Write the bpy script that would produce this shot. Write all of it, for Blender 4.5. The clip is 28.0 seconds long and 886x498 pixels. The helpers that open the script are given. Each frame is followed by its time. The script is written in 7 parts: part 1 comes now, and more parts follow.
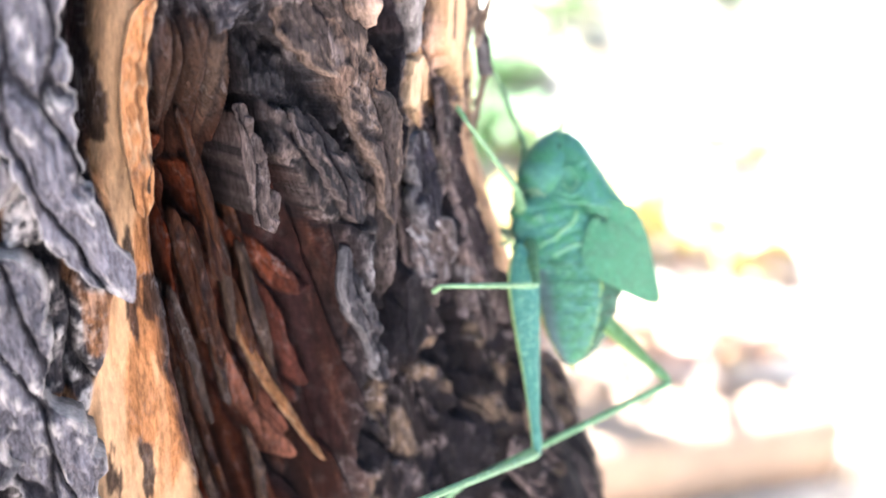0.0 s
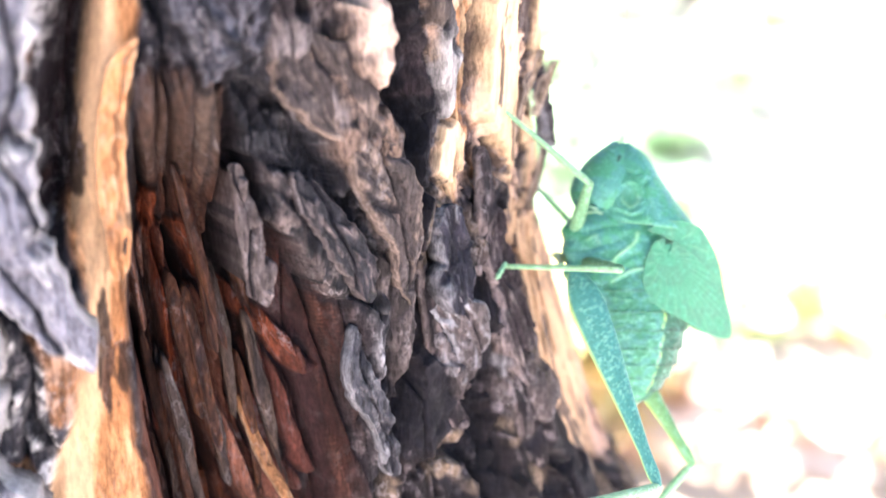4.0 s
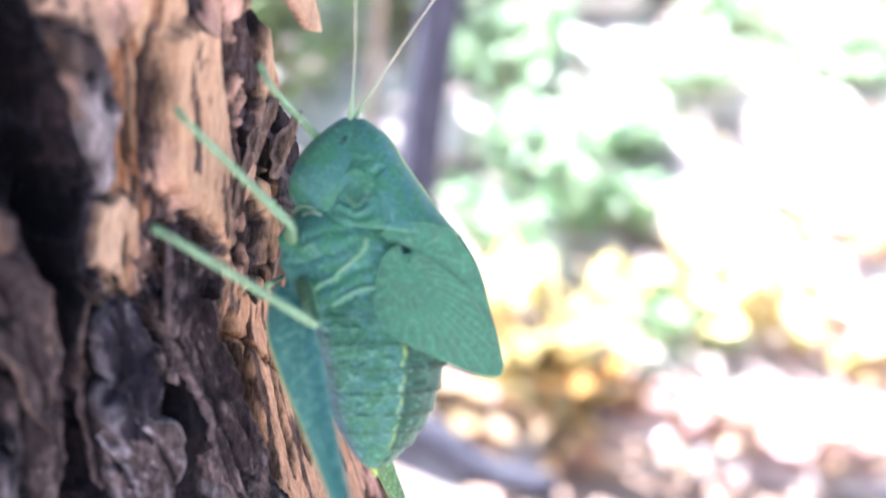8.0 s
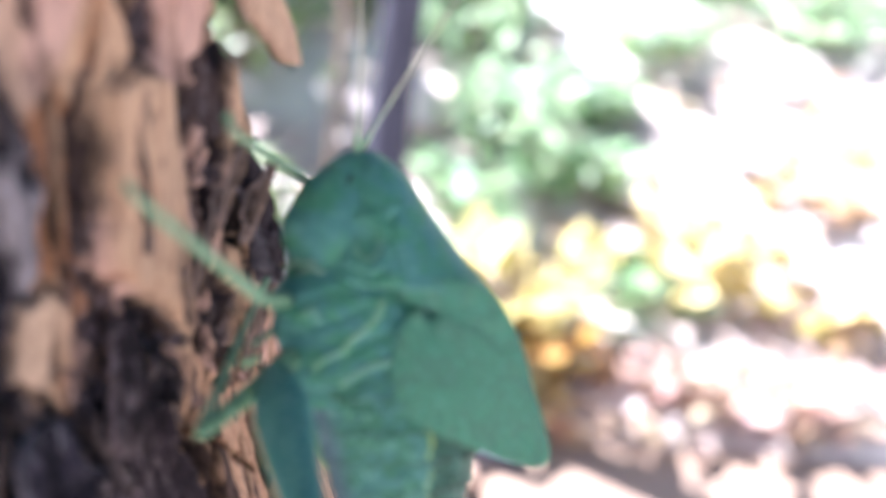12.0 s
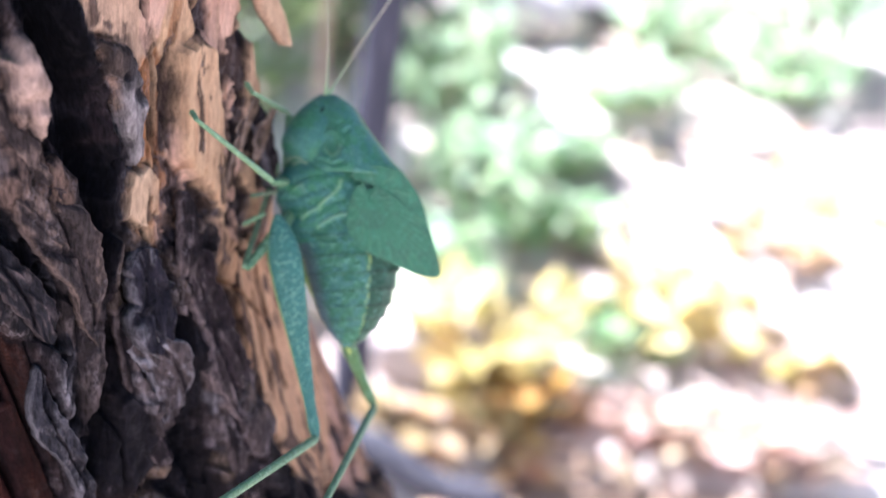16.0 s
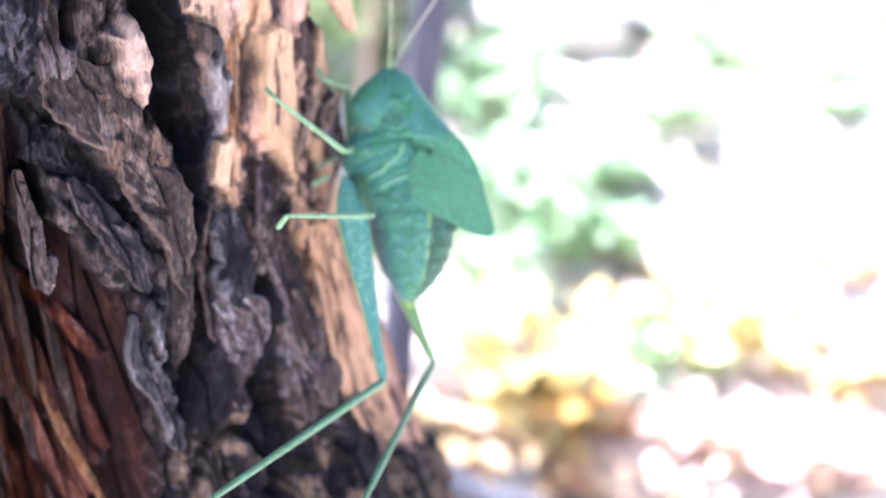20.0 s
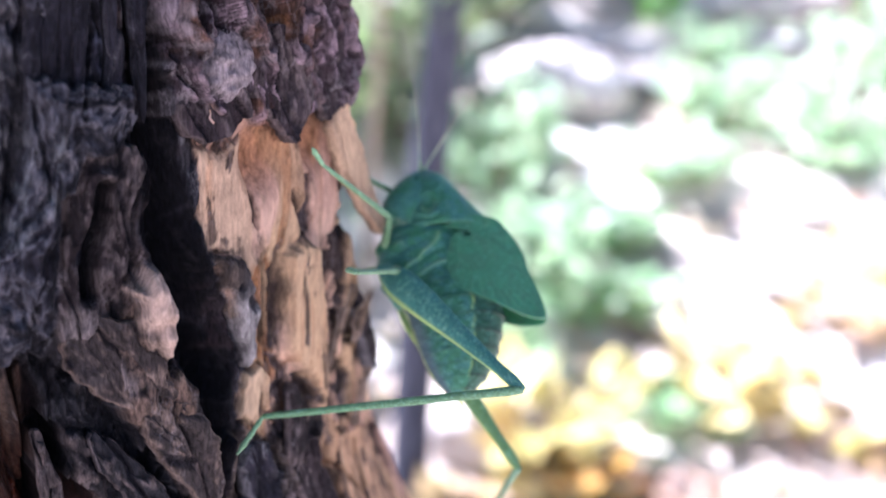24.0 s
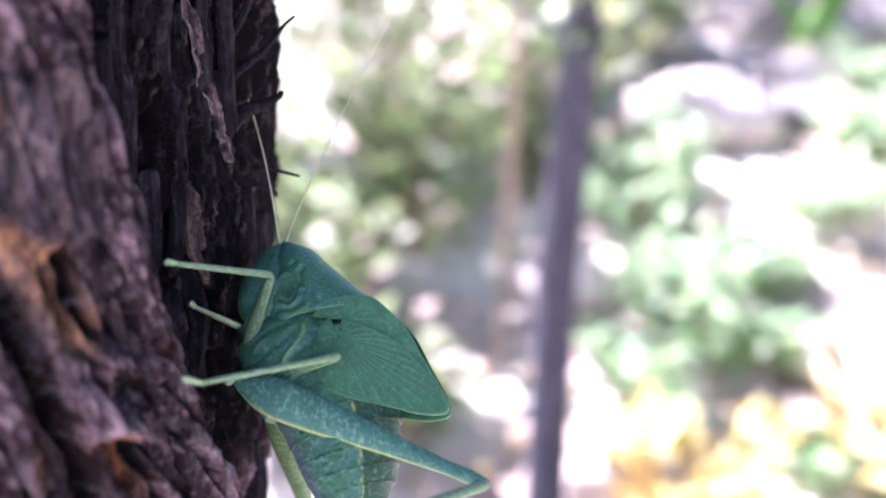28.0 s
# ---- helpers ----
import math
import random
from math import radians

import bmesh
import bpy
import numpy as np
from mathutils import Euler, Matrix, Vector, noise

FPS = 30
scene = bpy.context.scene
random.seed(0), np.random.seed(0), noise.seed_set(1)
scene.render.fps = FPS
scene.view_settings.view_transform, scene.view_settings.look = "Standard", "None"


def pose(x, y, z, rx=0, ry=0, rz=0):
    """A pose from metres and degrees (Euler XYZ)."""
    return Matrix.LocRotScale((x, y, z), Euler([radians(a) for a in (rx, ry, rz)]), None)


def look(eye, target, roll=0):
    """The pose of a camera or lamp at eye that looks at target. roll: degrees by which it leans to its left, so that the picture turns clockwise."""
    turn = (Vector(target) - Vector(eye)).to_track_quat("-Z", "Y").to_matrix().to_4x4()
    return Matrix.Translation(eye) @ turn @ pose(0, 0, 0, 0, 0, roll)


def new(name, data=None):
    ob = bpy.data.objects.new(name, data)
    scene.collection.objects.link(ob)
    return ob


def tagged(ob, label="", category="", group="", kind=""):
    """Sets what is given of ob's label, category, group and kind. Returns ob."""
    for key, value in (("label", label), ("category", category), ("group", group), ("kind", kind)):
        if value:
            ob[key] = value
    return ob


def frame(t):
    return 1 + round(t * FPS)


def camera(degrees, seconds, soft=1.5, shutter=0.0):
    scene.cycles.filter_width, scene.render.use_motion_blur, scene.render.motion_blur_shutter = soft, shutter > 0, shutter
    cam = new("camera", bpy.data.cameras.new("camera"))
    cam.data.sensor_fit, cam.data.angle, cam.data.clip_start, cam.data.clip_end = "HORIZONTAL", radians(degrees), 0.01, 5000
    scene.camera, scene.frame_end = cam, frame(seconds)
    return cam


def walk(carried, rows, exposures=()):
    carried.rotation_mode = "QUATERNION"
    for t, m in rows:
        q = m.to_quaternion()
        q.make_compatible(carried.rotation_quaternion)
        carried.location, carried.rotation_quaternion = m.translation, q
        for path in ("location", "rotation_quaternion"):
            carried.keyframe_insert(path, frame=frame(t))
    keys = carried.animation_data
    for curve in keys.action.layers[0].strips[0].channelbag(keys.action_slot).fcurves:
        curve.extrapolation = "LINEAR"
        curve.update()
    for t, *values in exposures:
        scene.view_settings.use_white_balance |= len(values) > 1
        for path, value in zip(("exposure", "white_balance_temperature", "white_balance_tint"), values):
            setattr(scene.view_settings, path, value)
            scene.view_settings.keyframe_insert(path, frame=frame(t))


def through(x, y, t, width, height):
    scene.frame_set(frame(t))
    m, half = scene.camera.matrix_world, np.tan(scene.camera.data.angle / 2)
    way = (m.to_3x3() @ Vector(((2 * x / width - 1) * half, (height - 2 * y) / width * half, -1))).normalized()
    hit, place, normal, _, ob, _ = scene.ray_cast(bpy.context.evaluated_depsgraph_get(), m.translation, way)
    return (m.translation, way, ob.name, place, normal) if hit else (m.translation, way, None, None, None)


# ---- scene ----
cam = camera(45.0, 28.0, 1.9)
cam.data.dof.use_dof = True
cam.data.dof.focus_distance = 0.099
cam.data.dof.aperture_fstop = 18.0
PATH = [
    (0, (-0.00217, 0.00114, 0.90007), (0.02553, 0.94527, 0.57166), -1.06),
    (0.5, (-0.00140, 0.00363, 0.90049), (0.02552, 0.94909, 0.57585), -1.05),
    (1, (0.00310, 0.00187, 0.90117), (0.04414, 0.94531, 0.57219), -0.91),
    (1.5, (0.00484, 0.00026, 0.90931), (0.01214, 0.95670, 0.61748), -1.45),
    (2, (0.00524, 0.00201, 0.90800), (-0.00360, 0.95799, 0.61469), -1.70),
    (2.5, (0.00507, 0.00317, 0.90709), (-0.00822, 0.95914, 0.61391), -1.59),
    (4.5, (0.01691, 0.02112, 0.89742), (-0.11822, 0.97416, 0.62639), 0.62),
    (5, (0.02440, 0.03013, 0.89923), (-0.11368, 0.98121, 0.62284), 0.40),
    (5.5, (0.02268, 0.03295, 0.90157), (-0.10272, 0.98723, 0.63024), 0.45),
    (6, (0.02303, 0.03184, 0.90512), (-0.11050, 0.98370, 0.62918), 0.52),
    (6.5, (0.02798, 0.03110, 0.90500), (-0.09284, 0.98516, 0.63082), 0.94),
    (7, (0.02469, 0.02858, 0.90546), (-0.07913, 0.98412, 0.62947), 1.60),
    (7.5, (0.02898, 0.03311, 0.90284), (-0.06041, 0.99013, 0.62695), 2.08),
    (8, (0.02936, 0.03988, 0.90142), (-0.05671, 0.99682, 0.62421), 2.44),
    (8.5, (0.02756, 0.04910, 0.90179), (-0.05846, 1.00249, 0.61258), 2.49),
    (9, (0.02858, 0.05133, 0.90332), (-0.04583, 1.00233, 0.60322), 2.69),
    (9.5, (0.02904, 0.05143, 0.90348), (-0.05112, 1.00402, 0.60998), 1.90),
    (10, (0.02953, 0.05053, 0.90440), (-0.05062, 1.00213, 0.60767), 2.83),
    (10.5, (0.03141, 0.05137, 0.90325), (-0.05142, 1.00450, 0.61224), 2.71),
    (11, (0.02829, 0.05351, 0.90606), (-0.06104, 1.00766, 0.62035), 2.43),
    (11.5, (0.02617, 0.05537, 0.90407), (-0.06018, 1.00764, 0.61125), 1.90),
    (12, (0.02446, 0.05813, 0.90440), (-0.03014, 1.00837, 0.59772), 2.46),
    (12.5, (0.02520, 0.06195, 0.90357), (-0.00628, 1.00906, 0.58421), 2.90),
    (14.5, (0.02545, 0.04998, 0.90279), (-0.01596, 1.00527, 0.61005), 0.95),
    (15, (0.02580, 0.03405, 0.90450), (-0.01149, 0.99267, 0.62225), 1.98),
    (15.5, (0.02661, 0.01892, 0.90307), (-0.00901, 0.98207, 0.63646), 1.99),
    (16, (0.03239, 0.01150, 0.90253), (-0.00616, 0.97792, 0.64848), 2.20),
    (16.5, (0.03287, 0.00657, 0.90234), (-0.00829, 0.97475, 0.65551), 2.41),
    (17, (0.03177, 0.00469, 0.90188), (0.00657, 0.97201, 0.64956), 2.17),
    (17.5, (0.03214, 0.00443, 0.90077), (0.00101, 0.97188, 0.64965), 1.98),
    (18, (0.03332, 0.00045, 0.90083), (-0.00655, 0.96925, 0.65621), 1.80),
    (18.5, (0.03601, 0.00110, 0.90101), (-0.01720, 0.96656, 0.64594), 1.31),
    (19, (0.03135, -0.00008, 0.89980), (-0.04351, 0.96508, 0.64908), 1.37),
    (19.5, (0.02968, 0.00029, 0.90038), (-0.04910, 0.96666, 0.65557), 1.40),
    (20, (0.03174, -0.00015, 0.89941), (-0.04672, 0.96711, 0.65806), 1.37),
    (20.5, (0.03312, 0.00084, 0.89793), (-0.03877, 0.96811, 0.65459), 1.51),
    (21, (0.02926, 0.00066, 0.90530), (-0.04076, 0.97234, 0.67963), 2.08),
    (21.5, (0.03394, 0.00203, 0.90803), (-0.03243, 0.97588, 0.69075), 1.98),
    (23.5, (0.03146, 0.00375, 0.91329), (-0.03754, 0.98458, 0.73102), -0.02),
    (24, (0.02748, 0.00950, 0.91491), (-0.06081, 0.98811, 0.72910), -0.07),
    (24.5, (0.03619, 0.01638, 0.91682), (-0.06236, 0.99130, 0.71727), 0.68),
    (25, (0.03068, 0.02177, 0.93359), (-0.07681, 1.00123, 0.76299), 0.43),
    (25.5, (0.02916, 0.02391, 0.93500), (-0.08067, 1.00301, 0.76380), 0.57),
    (26, (0.03564, 0.02863, 0.93880), (-0.07319, 1.00811, 0.76915), 0.42),
    (26.5, (0.03656, 0.03386, 0.94330), (-0.08497, 1.01316, 0.78143), 0.21),
    (27, (0.03244, 0.03574, 0.94745), (-0.10704, 1.01407, 0.79438), 0.22),
    (27.5, (0.03270, 0.03881, 0.95061), (-0.12468, 1.01453, 0.79831), 0.28),
    (28, (0.04512, 0.04394, 0.95144), (-0.17947, 1.00411, 0.78522), -1.49),
]

EXPOSURES = [(t, stops + 2.1, kelvin, tint) for t, stops, kelvin, tint in (
    (0.0, 1.6, 6000.0, 12.0), (1.0, 1.9, 6000.0, 12.0), (2.5, 1.8, 6000.0, 12.0), (4.5, 2.2, 5900.0, 14.0), (5.0, 2.2, 5900.0, 14.0), (6.0, 1.8, 5800.0, 18.0),
    (7.0, 1.25, 5600.0, 22.0), (8.0, 1.0, 5550.0, 26.0), (10.0, 0.5, 5600.0, 26.0), (12.5, 0.5, 5600.0, 24.0), (15.0, 0.45, 5600.0, 24.0), (17.0, 0.3, 5650.0, 24.0), (18.0, -0.05, 5750.0, 24.0),
    (18.5, 0.4, 5550.0, 24.0), (19.0, 0.75, 5450.0, 24.0), (20.0, 1.3, 5500.0, 24.0), (21.0, 1.15, 5500.0, 24.0), (23.5, 0.45, 5400.0, 24.0), (24.2, 0.35, 5450.0, 24.0), (25.0, 0.2, 5750.0, 30.0), (26.0, 0.0, 5650.0, 30.0), (26.5, 0.05, 5550.0, 30.0), (27.0, 0.6, 5600.0, 33.0), (28.0, 0.55, 5750.0, 38.0))]
walk(cam, [(t, look(eye, target, roll)) for t, eye, target, roll in PATH], EXPOSURES)

# ---- light: a high sun behind the trunk, open sky in front of it ----
SUN_AZ, SUN_EL = 150.0, 52.0        # degrees: azimuth counter-clockwise from +x, height
world = bpy.data.worlds.new("sky")
scene.world = world
world.use_nodes = True
wn = world.node_tree
sky = wn.nodes.new("ShaderNodeTexSky")
sky.sky_type = 'NISHITA'
sky.sun_disc = False
sky.sun_elevation = radians(SUN_EL)
sky.sun_rotation = radians(90.0 - SUN_AZ)
wn.links.new(sky.outputs[0], wn.nodes["Background"].inputs[0])
wn.nodes["Background"].inputs[1].default_value = 0.045
sun_data = bpy.data.lights.new("sun", 'SUN')
sun_data.energy, sun_data.angle, sun_data.color = 5.0, radians(0.5), (1.0, 0.96, 0.90)
sun = new("sun", sun_data)
sun_from = Vector((math.cos(radians(SUN_AZ)) * math.cos(radians(SUN_EL)), math.sin(radians(SUN_AZ)) * math.cos(radians(SUN_EL)), math.sin(radians(SUN_EL))))
sun.matrix_world = look(sun_from * 20, (0, 0, 0))


# ---- materials ----
def material(name, rough=0.8, spec=0.3):
    m = bpy.data.materials.new(name)
    m.use_nodes = True
    b = m.node_tree.nodes["Principled BSDF"]
    b.inputs["Roughness"].default_value = rough
    b.inputs["Specular IOR Level"].default_value = spec
    return m, m.node_tree, b


def add(tree, kind, **values):
    n = tree.nodes.new(kind)
    for k, v in values.items():
        n.inputs[k].default_value = v
    return n


def noise_node(tree, scale, detail=4.0, rough=0.6, stretch=None):
    co = tree.nodes.new("ShaderNodeTexCoord")
    n = add(tree, "ShaderNodeTexNoise", Scale=scale, Detail=detail, Roughness=rough)
    if stretch:
        mp = tree.nodes.new("ShaderNodeMapping")
        mp.inputs["Scale"].default_value = stretch
        tree.links.new(co.outputs["Object"], mp.inputs["Vector"])
        tree.links.new(mp.outputs["Vector"], n.inputs["Vector"])
    else:
        tree.links.new(co.outputs["Object"], n.inputs["Vector"])
    return n


def ramp(tree, src, stops):
    r = tree.nodes.new("ShaderNodeValToRGB")
    els = r.color_ramp.elements
    while len(els) < len(stops):
        els.new(0.5)
    for e, (p, c) in zip(els, stops):
        e.position, e.color = p, (*c, 1)
    tree.links.new(src, r.inputs["Fac"])
    return r


def mix(tree, mode, fac, a, b):
    n = tree.nodes.new("ShaderNodeMix")
    n.data_type, n.blend_type = 'RGBA', mode
    for slot, v in ((0, fac), (6, a), (7, b)):
        if hasattr(v, "is_linked"):
            tree.links.new(v, n.inputs[slot])
        else:
            n.inputs[slot].default_value = v
    return n.outputs[2]


def bump(tree, bsdf, height, strength, distance):
    n = add(tree, "ShaderNodeBump", Strength=strength, Distance=distance)
    tree.links.new(height, n.inputs["Height"])
    tree.links.new(n.outputs["Normal"], bsdf.inputs["Normal"])


def pigment_material(name, rough, fleck_scale, fleck, fleck_mix, grain_scale, grain_stretch, contrast, bump_strength, bump_distance, spec=0.3, fibre=0.0):
    """A surface whose pigment is laid on the points of its mesh, broken up by grain, fibres and flecks."""
    m, tree, b = material(name, rough, spec)
    at = tree.nodes.new("ShaderNodeAttribute")
    at.attribute_name = "pigment"
    grain = noise_node(tree, grain_scale, 8.0, 0.68, grain_stretch)
    k = contrast
    g = ramp(tree, grain.outputs["Fac"], [(0.28, (1 - k, 1 - k, 1 - k)), (0.5, (1, 1, 1)), (0.75, (1 + k, 1 + 0.95 * k, 1 + 0.94 * k))])
    c = mix(tree, 'MULTIPLY', 1.0, at.outputs["Color"], g.outputs["Color"])
    height = grain.outputs["Fac"]
    plain_c = at.outputs["Color"]
    if fibre:
        fine = noise_node(tree, 2600.0, 8.0, 0.75, (1, 1, 0.25))
        fg = ramp(tree, fine.outputs["Fac"], [(0.40, (1 - fibre,) * 3), (0.5, (1, 1, 1)), (0.61, (1 + fibre,) * 3)])
        c = mix(tree, 'MULTIPLY', 1.0, c, fg.outputs["Color"])
        both = tree.nodes.new("ShaderNodeMath")
        both.operation = 'MULTIPLY_ADD'
        tree.links.new(fine.outputs["Fac"], both.inputs[0])
        both.inputs[1].default_value = 0.6
        tree.links.new(grain.outputs["Fac"], both.inputs[2])
        height = both.outputs[0]
    if fibre:
        # smooth pale inner bark carries less grain than the dark outer bark
        grey = tree.nodes.new("ShaderNodeRGBToBW")
        tree.links.new(plain_c, grey.inputs[0])
        calm = ramp(tree, grey.outputs[0], [(0.10, (0, 0, 0)), (0.42, (0.75, 0.75, 0.75))])
        c = mix(tree, 'MIX', calm.outputs["Color"], c, plain_c)
    dots = noise_node(tree, fleck_scale, 4.0, 0.65)
    d = ramp(tree, dots.outputs["Fac"], [(0.56, (0, 0, 0)), (0.70, (1, 1, 1))])
    c = mix(tree, 'MIX', d.outputs["Color"], c, mix(tree, 'MIX', fleck_mix, c, (*fleck, 1)))
    tree.links.new(c, b.inputs["Base Color"])
    bump(tree, b, height, bump_strength, bump_distance)
    return m, tree, b


BARK, bark_tree, bark_skin = pigment_material("bark", 0.82, 420.0, (0.34, 0.30, 0.30), 0.05, 800.0, (1, 1, 0.22), 0.5, 1.0, 0.0008, 0.12, 0.55)
# thin pale frayed edges all over the dark outer bark
lace = ramp(bark_tree, noise_node(bark_tree, 430.0, 7.0, 0.62, (1, 1, 0.55)).outputs["Fac"], [(0.475, (0, 0, 0)), (0.497, (1, 1, 1)), (0.503, (1, 1, 1)), (0.53, (0, 0, 0))])
some = ramp(bark_tree, noise_node(bark_tree, 160.0, 3.0, 0.6).outputs["Fac"], [(0.46, (0, 0, 0)), (0.64, (0.36, 0.36, 0.36))])
bark_at = bark_tree.nodes.new("ShaderNodeAttribute")
bark_at.attribute_name = "pigment"
bark_grey = bark_tree.nodes.new("ShaderNodeRGBToBW")
bark_tree.links.new(bark_at.outputs["Color"], bark_grey.inputs[0])
outer = ramp(bark_tree, bark_grey.outputs[0], [(0.012, (0, 0, 0)), (0.035, (1, 1, 1)), (0.14, (1, 1, 1)), (0.24, (0, 0, 0))])
frayed = mix(bark_tree, 'MULTIPLY', 1.0, mix(bark_tree, 'MULTIPLY', 1.0, lace.outputs["Color"], some.outputs["Color"]), outer.outputs["Color"])
bark_under = bark_skin.inputs["Base Color"].links[0].from_socket
bark_tree.links.new(mix(bark_tree, 'MIX', frayed, bark_under, (0.36, 0.31, 0.32, 1)), bark_skin.inputs["Base Color"])
SKIN, skin_tree, skin = pigment_material("insect_skin", 0.52, 2300.0, (0.16, 0.42, 0.32), 0.20, 3600.0, None, 0.30, 0.8, 0.00016, 0.25)
# fine pale pores and short worm-like flecks scattered over the skin
pore_co = skin_tree.nodes.new("ShaderNodeTexCoord")
pores = add(skin_tree, "ShaderNodeTexVoronoi", Scale=1000.0)
skin_tree.links.new(pore_co.outputs["Object"], pores.inputs["Vector"])
pore = ramp(skin_tree, pores.outputs["Distance"], [(0.10, (1, 1, 1)), (0.22, (0, 0, 0))])
worm = ramp(skin_tree, noise_node(skin_tree, 1250.0, 1.5, 0.5).outputs["Fac"], [(0.455, (0, 0, 0)), (0.49, (1, 1, 1)), (0.51, (1, 1, 1)), (0.545, (0, 0, 0))])
patch = ramp(skin_tree, noise_node(skin_tree, 900.0, 2.0, 0.6).outputs["Fac"], [(0.47, (0, 0, 0)), (0.60, (1, 1, 1))])
marks = mix(skin_tree, 'LIGHTEN', 1.0, mix(skin_tree, 'MULTIPLY', 1.0, worm.outputs["Color"], patch.outputs["Color"]), pore.outputs["Color"])
under = skin.inputs["Base Color"].links[0].from_socket
half = mix(skin_tree, 'MULTIPLY', 1.0, marks, (0.22, 0.22, 0.22, 1))
skin_tree.links.new(mix(skin_tree, 'MIX', half, under, (0.24, 0.48, 0.38, 1)), skin.inputs["Base Color"])
skin.inputs["Subsurface Weight"].default_value = 0.08
skin.inputs["Subsurface Radius"].default_value = (0.0006, 0.0012, 0.0005)
skin.inputs["Subsurface Scale"].default_value = 1.0
WING_SKIN, _, wing_skin = pigment_material("wing_skin", 0.48, 1500.0, (0.14, 0.40, 0.29), 0.2, 3000.0, None, 0.26, 0.5, 0.00010, 0.28)
wing_skin.inputs["Subsurface Weight"].default_value = 0.08
wing_skin.inputs["Subsurface Radius"].default_value = (0.0006, 0.0012, 0.0005)
wing_skin.inputs["Subsurface Scale"].default_value = 1.0
EYE_DARK, _, eb = material("eye_dark", 0.25, 0.5)
eb.inputs["Base Color"].default_value = (0.02, 0.05, 0.035, 1)


def plain(name, stops, scale, rough=0.85, detail=6.0, strength=0.5, distance=0.01, stretch=None, spec=0.25):
    m, tree, b = material(name, rough, spec)
    n = noise_node(tree, scale, detail, 0.65, stretch)
    r = ramp(tree, n.outputs["Fac"], stops)
    tree.links.new(r.outputs["Color"], b.inputs["Base Color"])
    bump(tree, b, n.outputs["Fac"], strength, distance)
    return m


def leaf_material(name, dark, light, scale=14.0, through=0.35):
    m, tree, b = material(name, 0.5, 0.4)
    info = tree.nodes.new("ShaderNodeNewGeometry")
    n = noise_node(tree, scale, 3.0)
    r = ramp(tree, info.outputs["Random Per Island"], [(0.0, dark), (1.0, light)])
    c = mix(tree, 'OVERLAY', 0.4, r.outputs["Color"], n.outputs["Color"])
    tree.links.new(c, b.inputs["Base Color"])
    t = tree.nodes.new("ShaderNodeBsdfTranslucent")
    tree.links.new(c, t.inputs["Color"])
    mx = tree.nodes.new("ShaderNodeMixShader")
    mx.inputs[0].default_value = through
    tree.links.new(b.outputs[0], mx.inputs[1])
    tree.links.new(t.outputs[0], mx.inputs[2])
    tree.links.new(mx.outputs[0], tree.nodes["Material Output"].inputs[0])
    return m


# litter brown and pale soil; dark patches also stand in for dappled shade
GROUND = plain("leaf_litter_soil", [(0.3, (0.24, 0.18, 0.15)), (0.45, (0.44, 0.36, 0.31)), (0.56, (0.66, 0.60, 0.53)), (0.75, (0.78, 0.73, 0.66))], 3.2, 0.95, 9.0, 0.8, 0.03)
STONE = plain("pale_stone", [(0.3, (0.55, 0.47, 0.43)), (0.7, (0.75, 0.68, 0.63))], 9.0, 0.85, 8.0, 0.6, 0.02)
GREY_STONE = plain("grey_stone", [(0.3, (0.12, 0.11, 0.11)), (0.7, (0.30, 0.28, 0.28))], 12.0, 0.85, 8.0, 0.6, 0.02)
CLAY = plain("clay", [(0.3, (0.29, 0.205, 0.145)), (0.7, (0.40, 0.29, 0.21))], 18.0, 0.8, 6.0, 0.3, 0.004)
SAPLING_BARK = plain("sapling_bark", [(0.3, (0.026, 0.028, 0.040)), (0.7, (0.070, 0.070, 0.092))], 60.0, 0.9, 6.0, 0.6, 0.004, (1, 1, 0.3))
STEM = plain("dry_stem", [(0.3, (0.20, 0.14, 0.10)), (0.7, (0.34, 0.26, 0.20))], 80.0, 0.85, 4.0, 0.4, 0.003)
# dead wood with missing shadow painted in as a darker colour
SHADED_DEADWOOD = plain("shaded_dead_wood", [(0.3, (0.035, 0.036, 0.045)), (0.7, (0.085, 0.085, 0.10))], 40.0, 0.9, 6.0, 0.6, 0.006)
GREEN_LEAF = leaf_material("green_leaf", (0.24, 0.36, 0.18), (0.64, 0.80, 0.54), 14.0, 0.45)
DARK_LEAF = leaf_material("dark_leaf", (0.10, 0.15, 0.065), (0.42, 0.53, 0.25))
YELLOW_LEAF = leaf_material("yellow_leaf", (0.52, 0.40, 0.14), (0.84, 0.75, 0.36))
BROWN_LEAF = leaf_material("brown_leaf", (0.34, 0.23, 0.12), (0.66, 0.52, 0.33), 14.0, 0.25)
DEAD_LEAF = leaf_material("dead_leaf", (0.26, 0.16, 0.115), (0.72, 0.54, 0.43), 14.0, 0.25)
FRESH_LEAF = leaf_material("fresh_leaf", (0.20, 0.42, 0.07), (0.34, 0.58, 0.14), 14.0, 0.5)
TAN_LEAF = leaf_material("tan_leaf", (0.40, 0.28, 0.14), (0.66, 0.50, 0.28), 14.0, 0.35)
ORANGE_LEAF = leaf_material("orange_leaf", (0.42, 0.19, 0.04), (0.55, 0.30, 0.08), 14.0, 0.25)


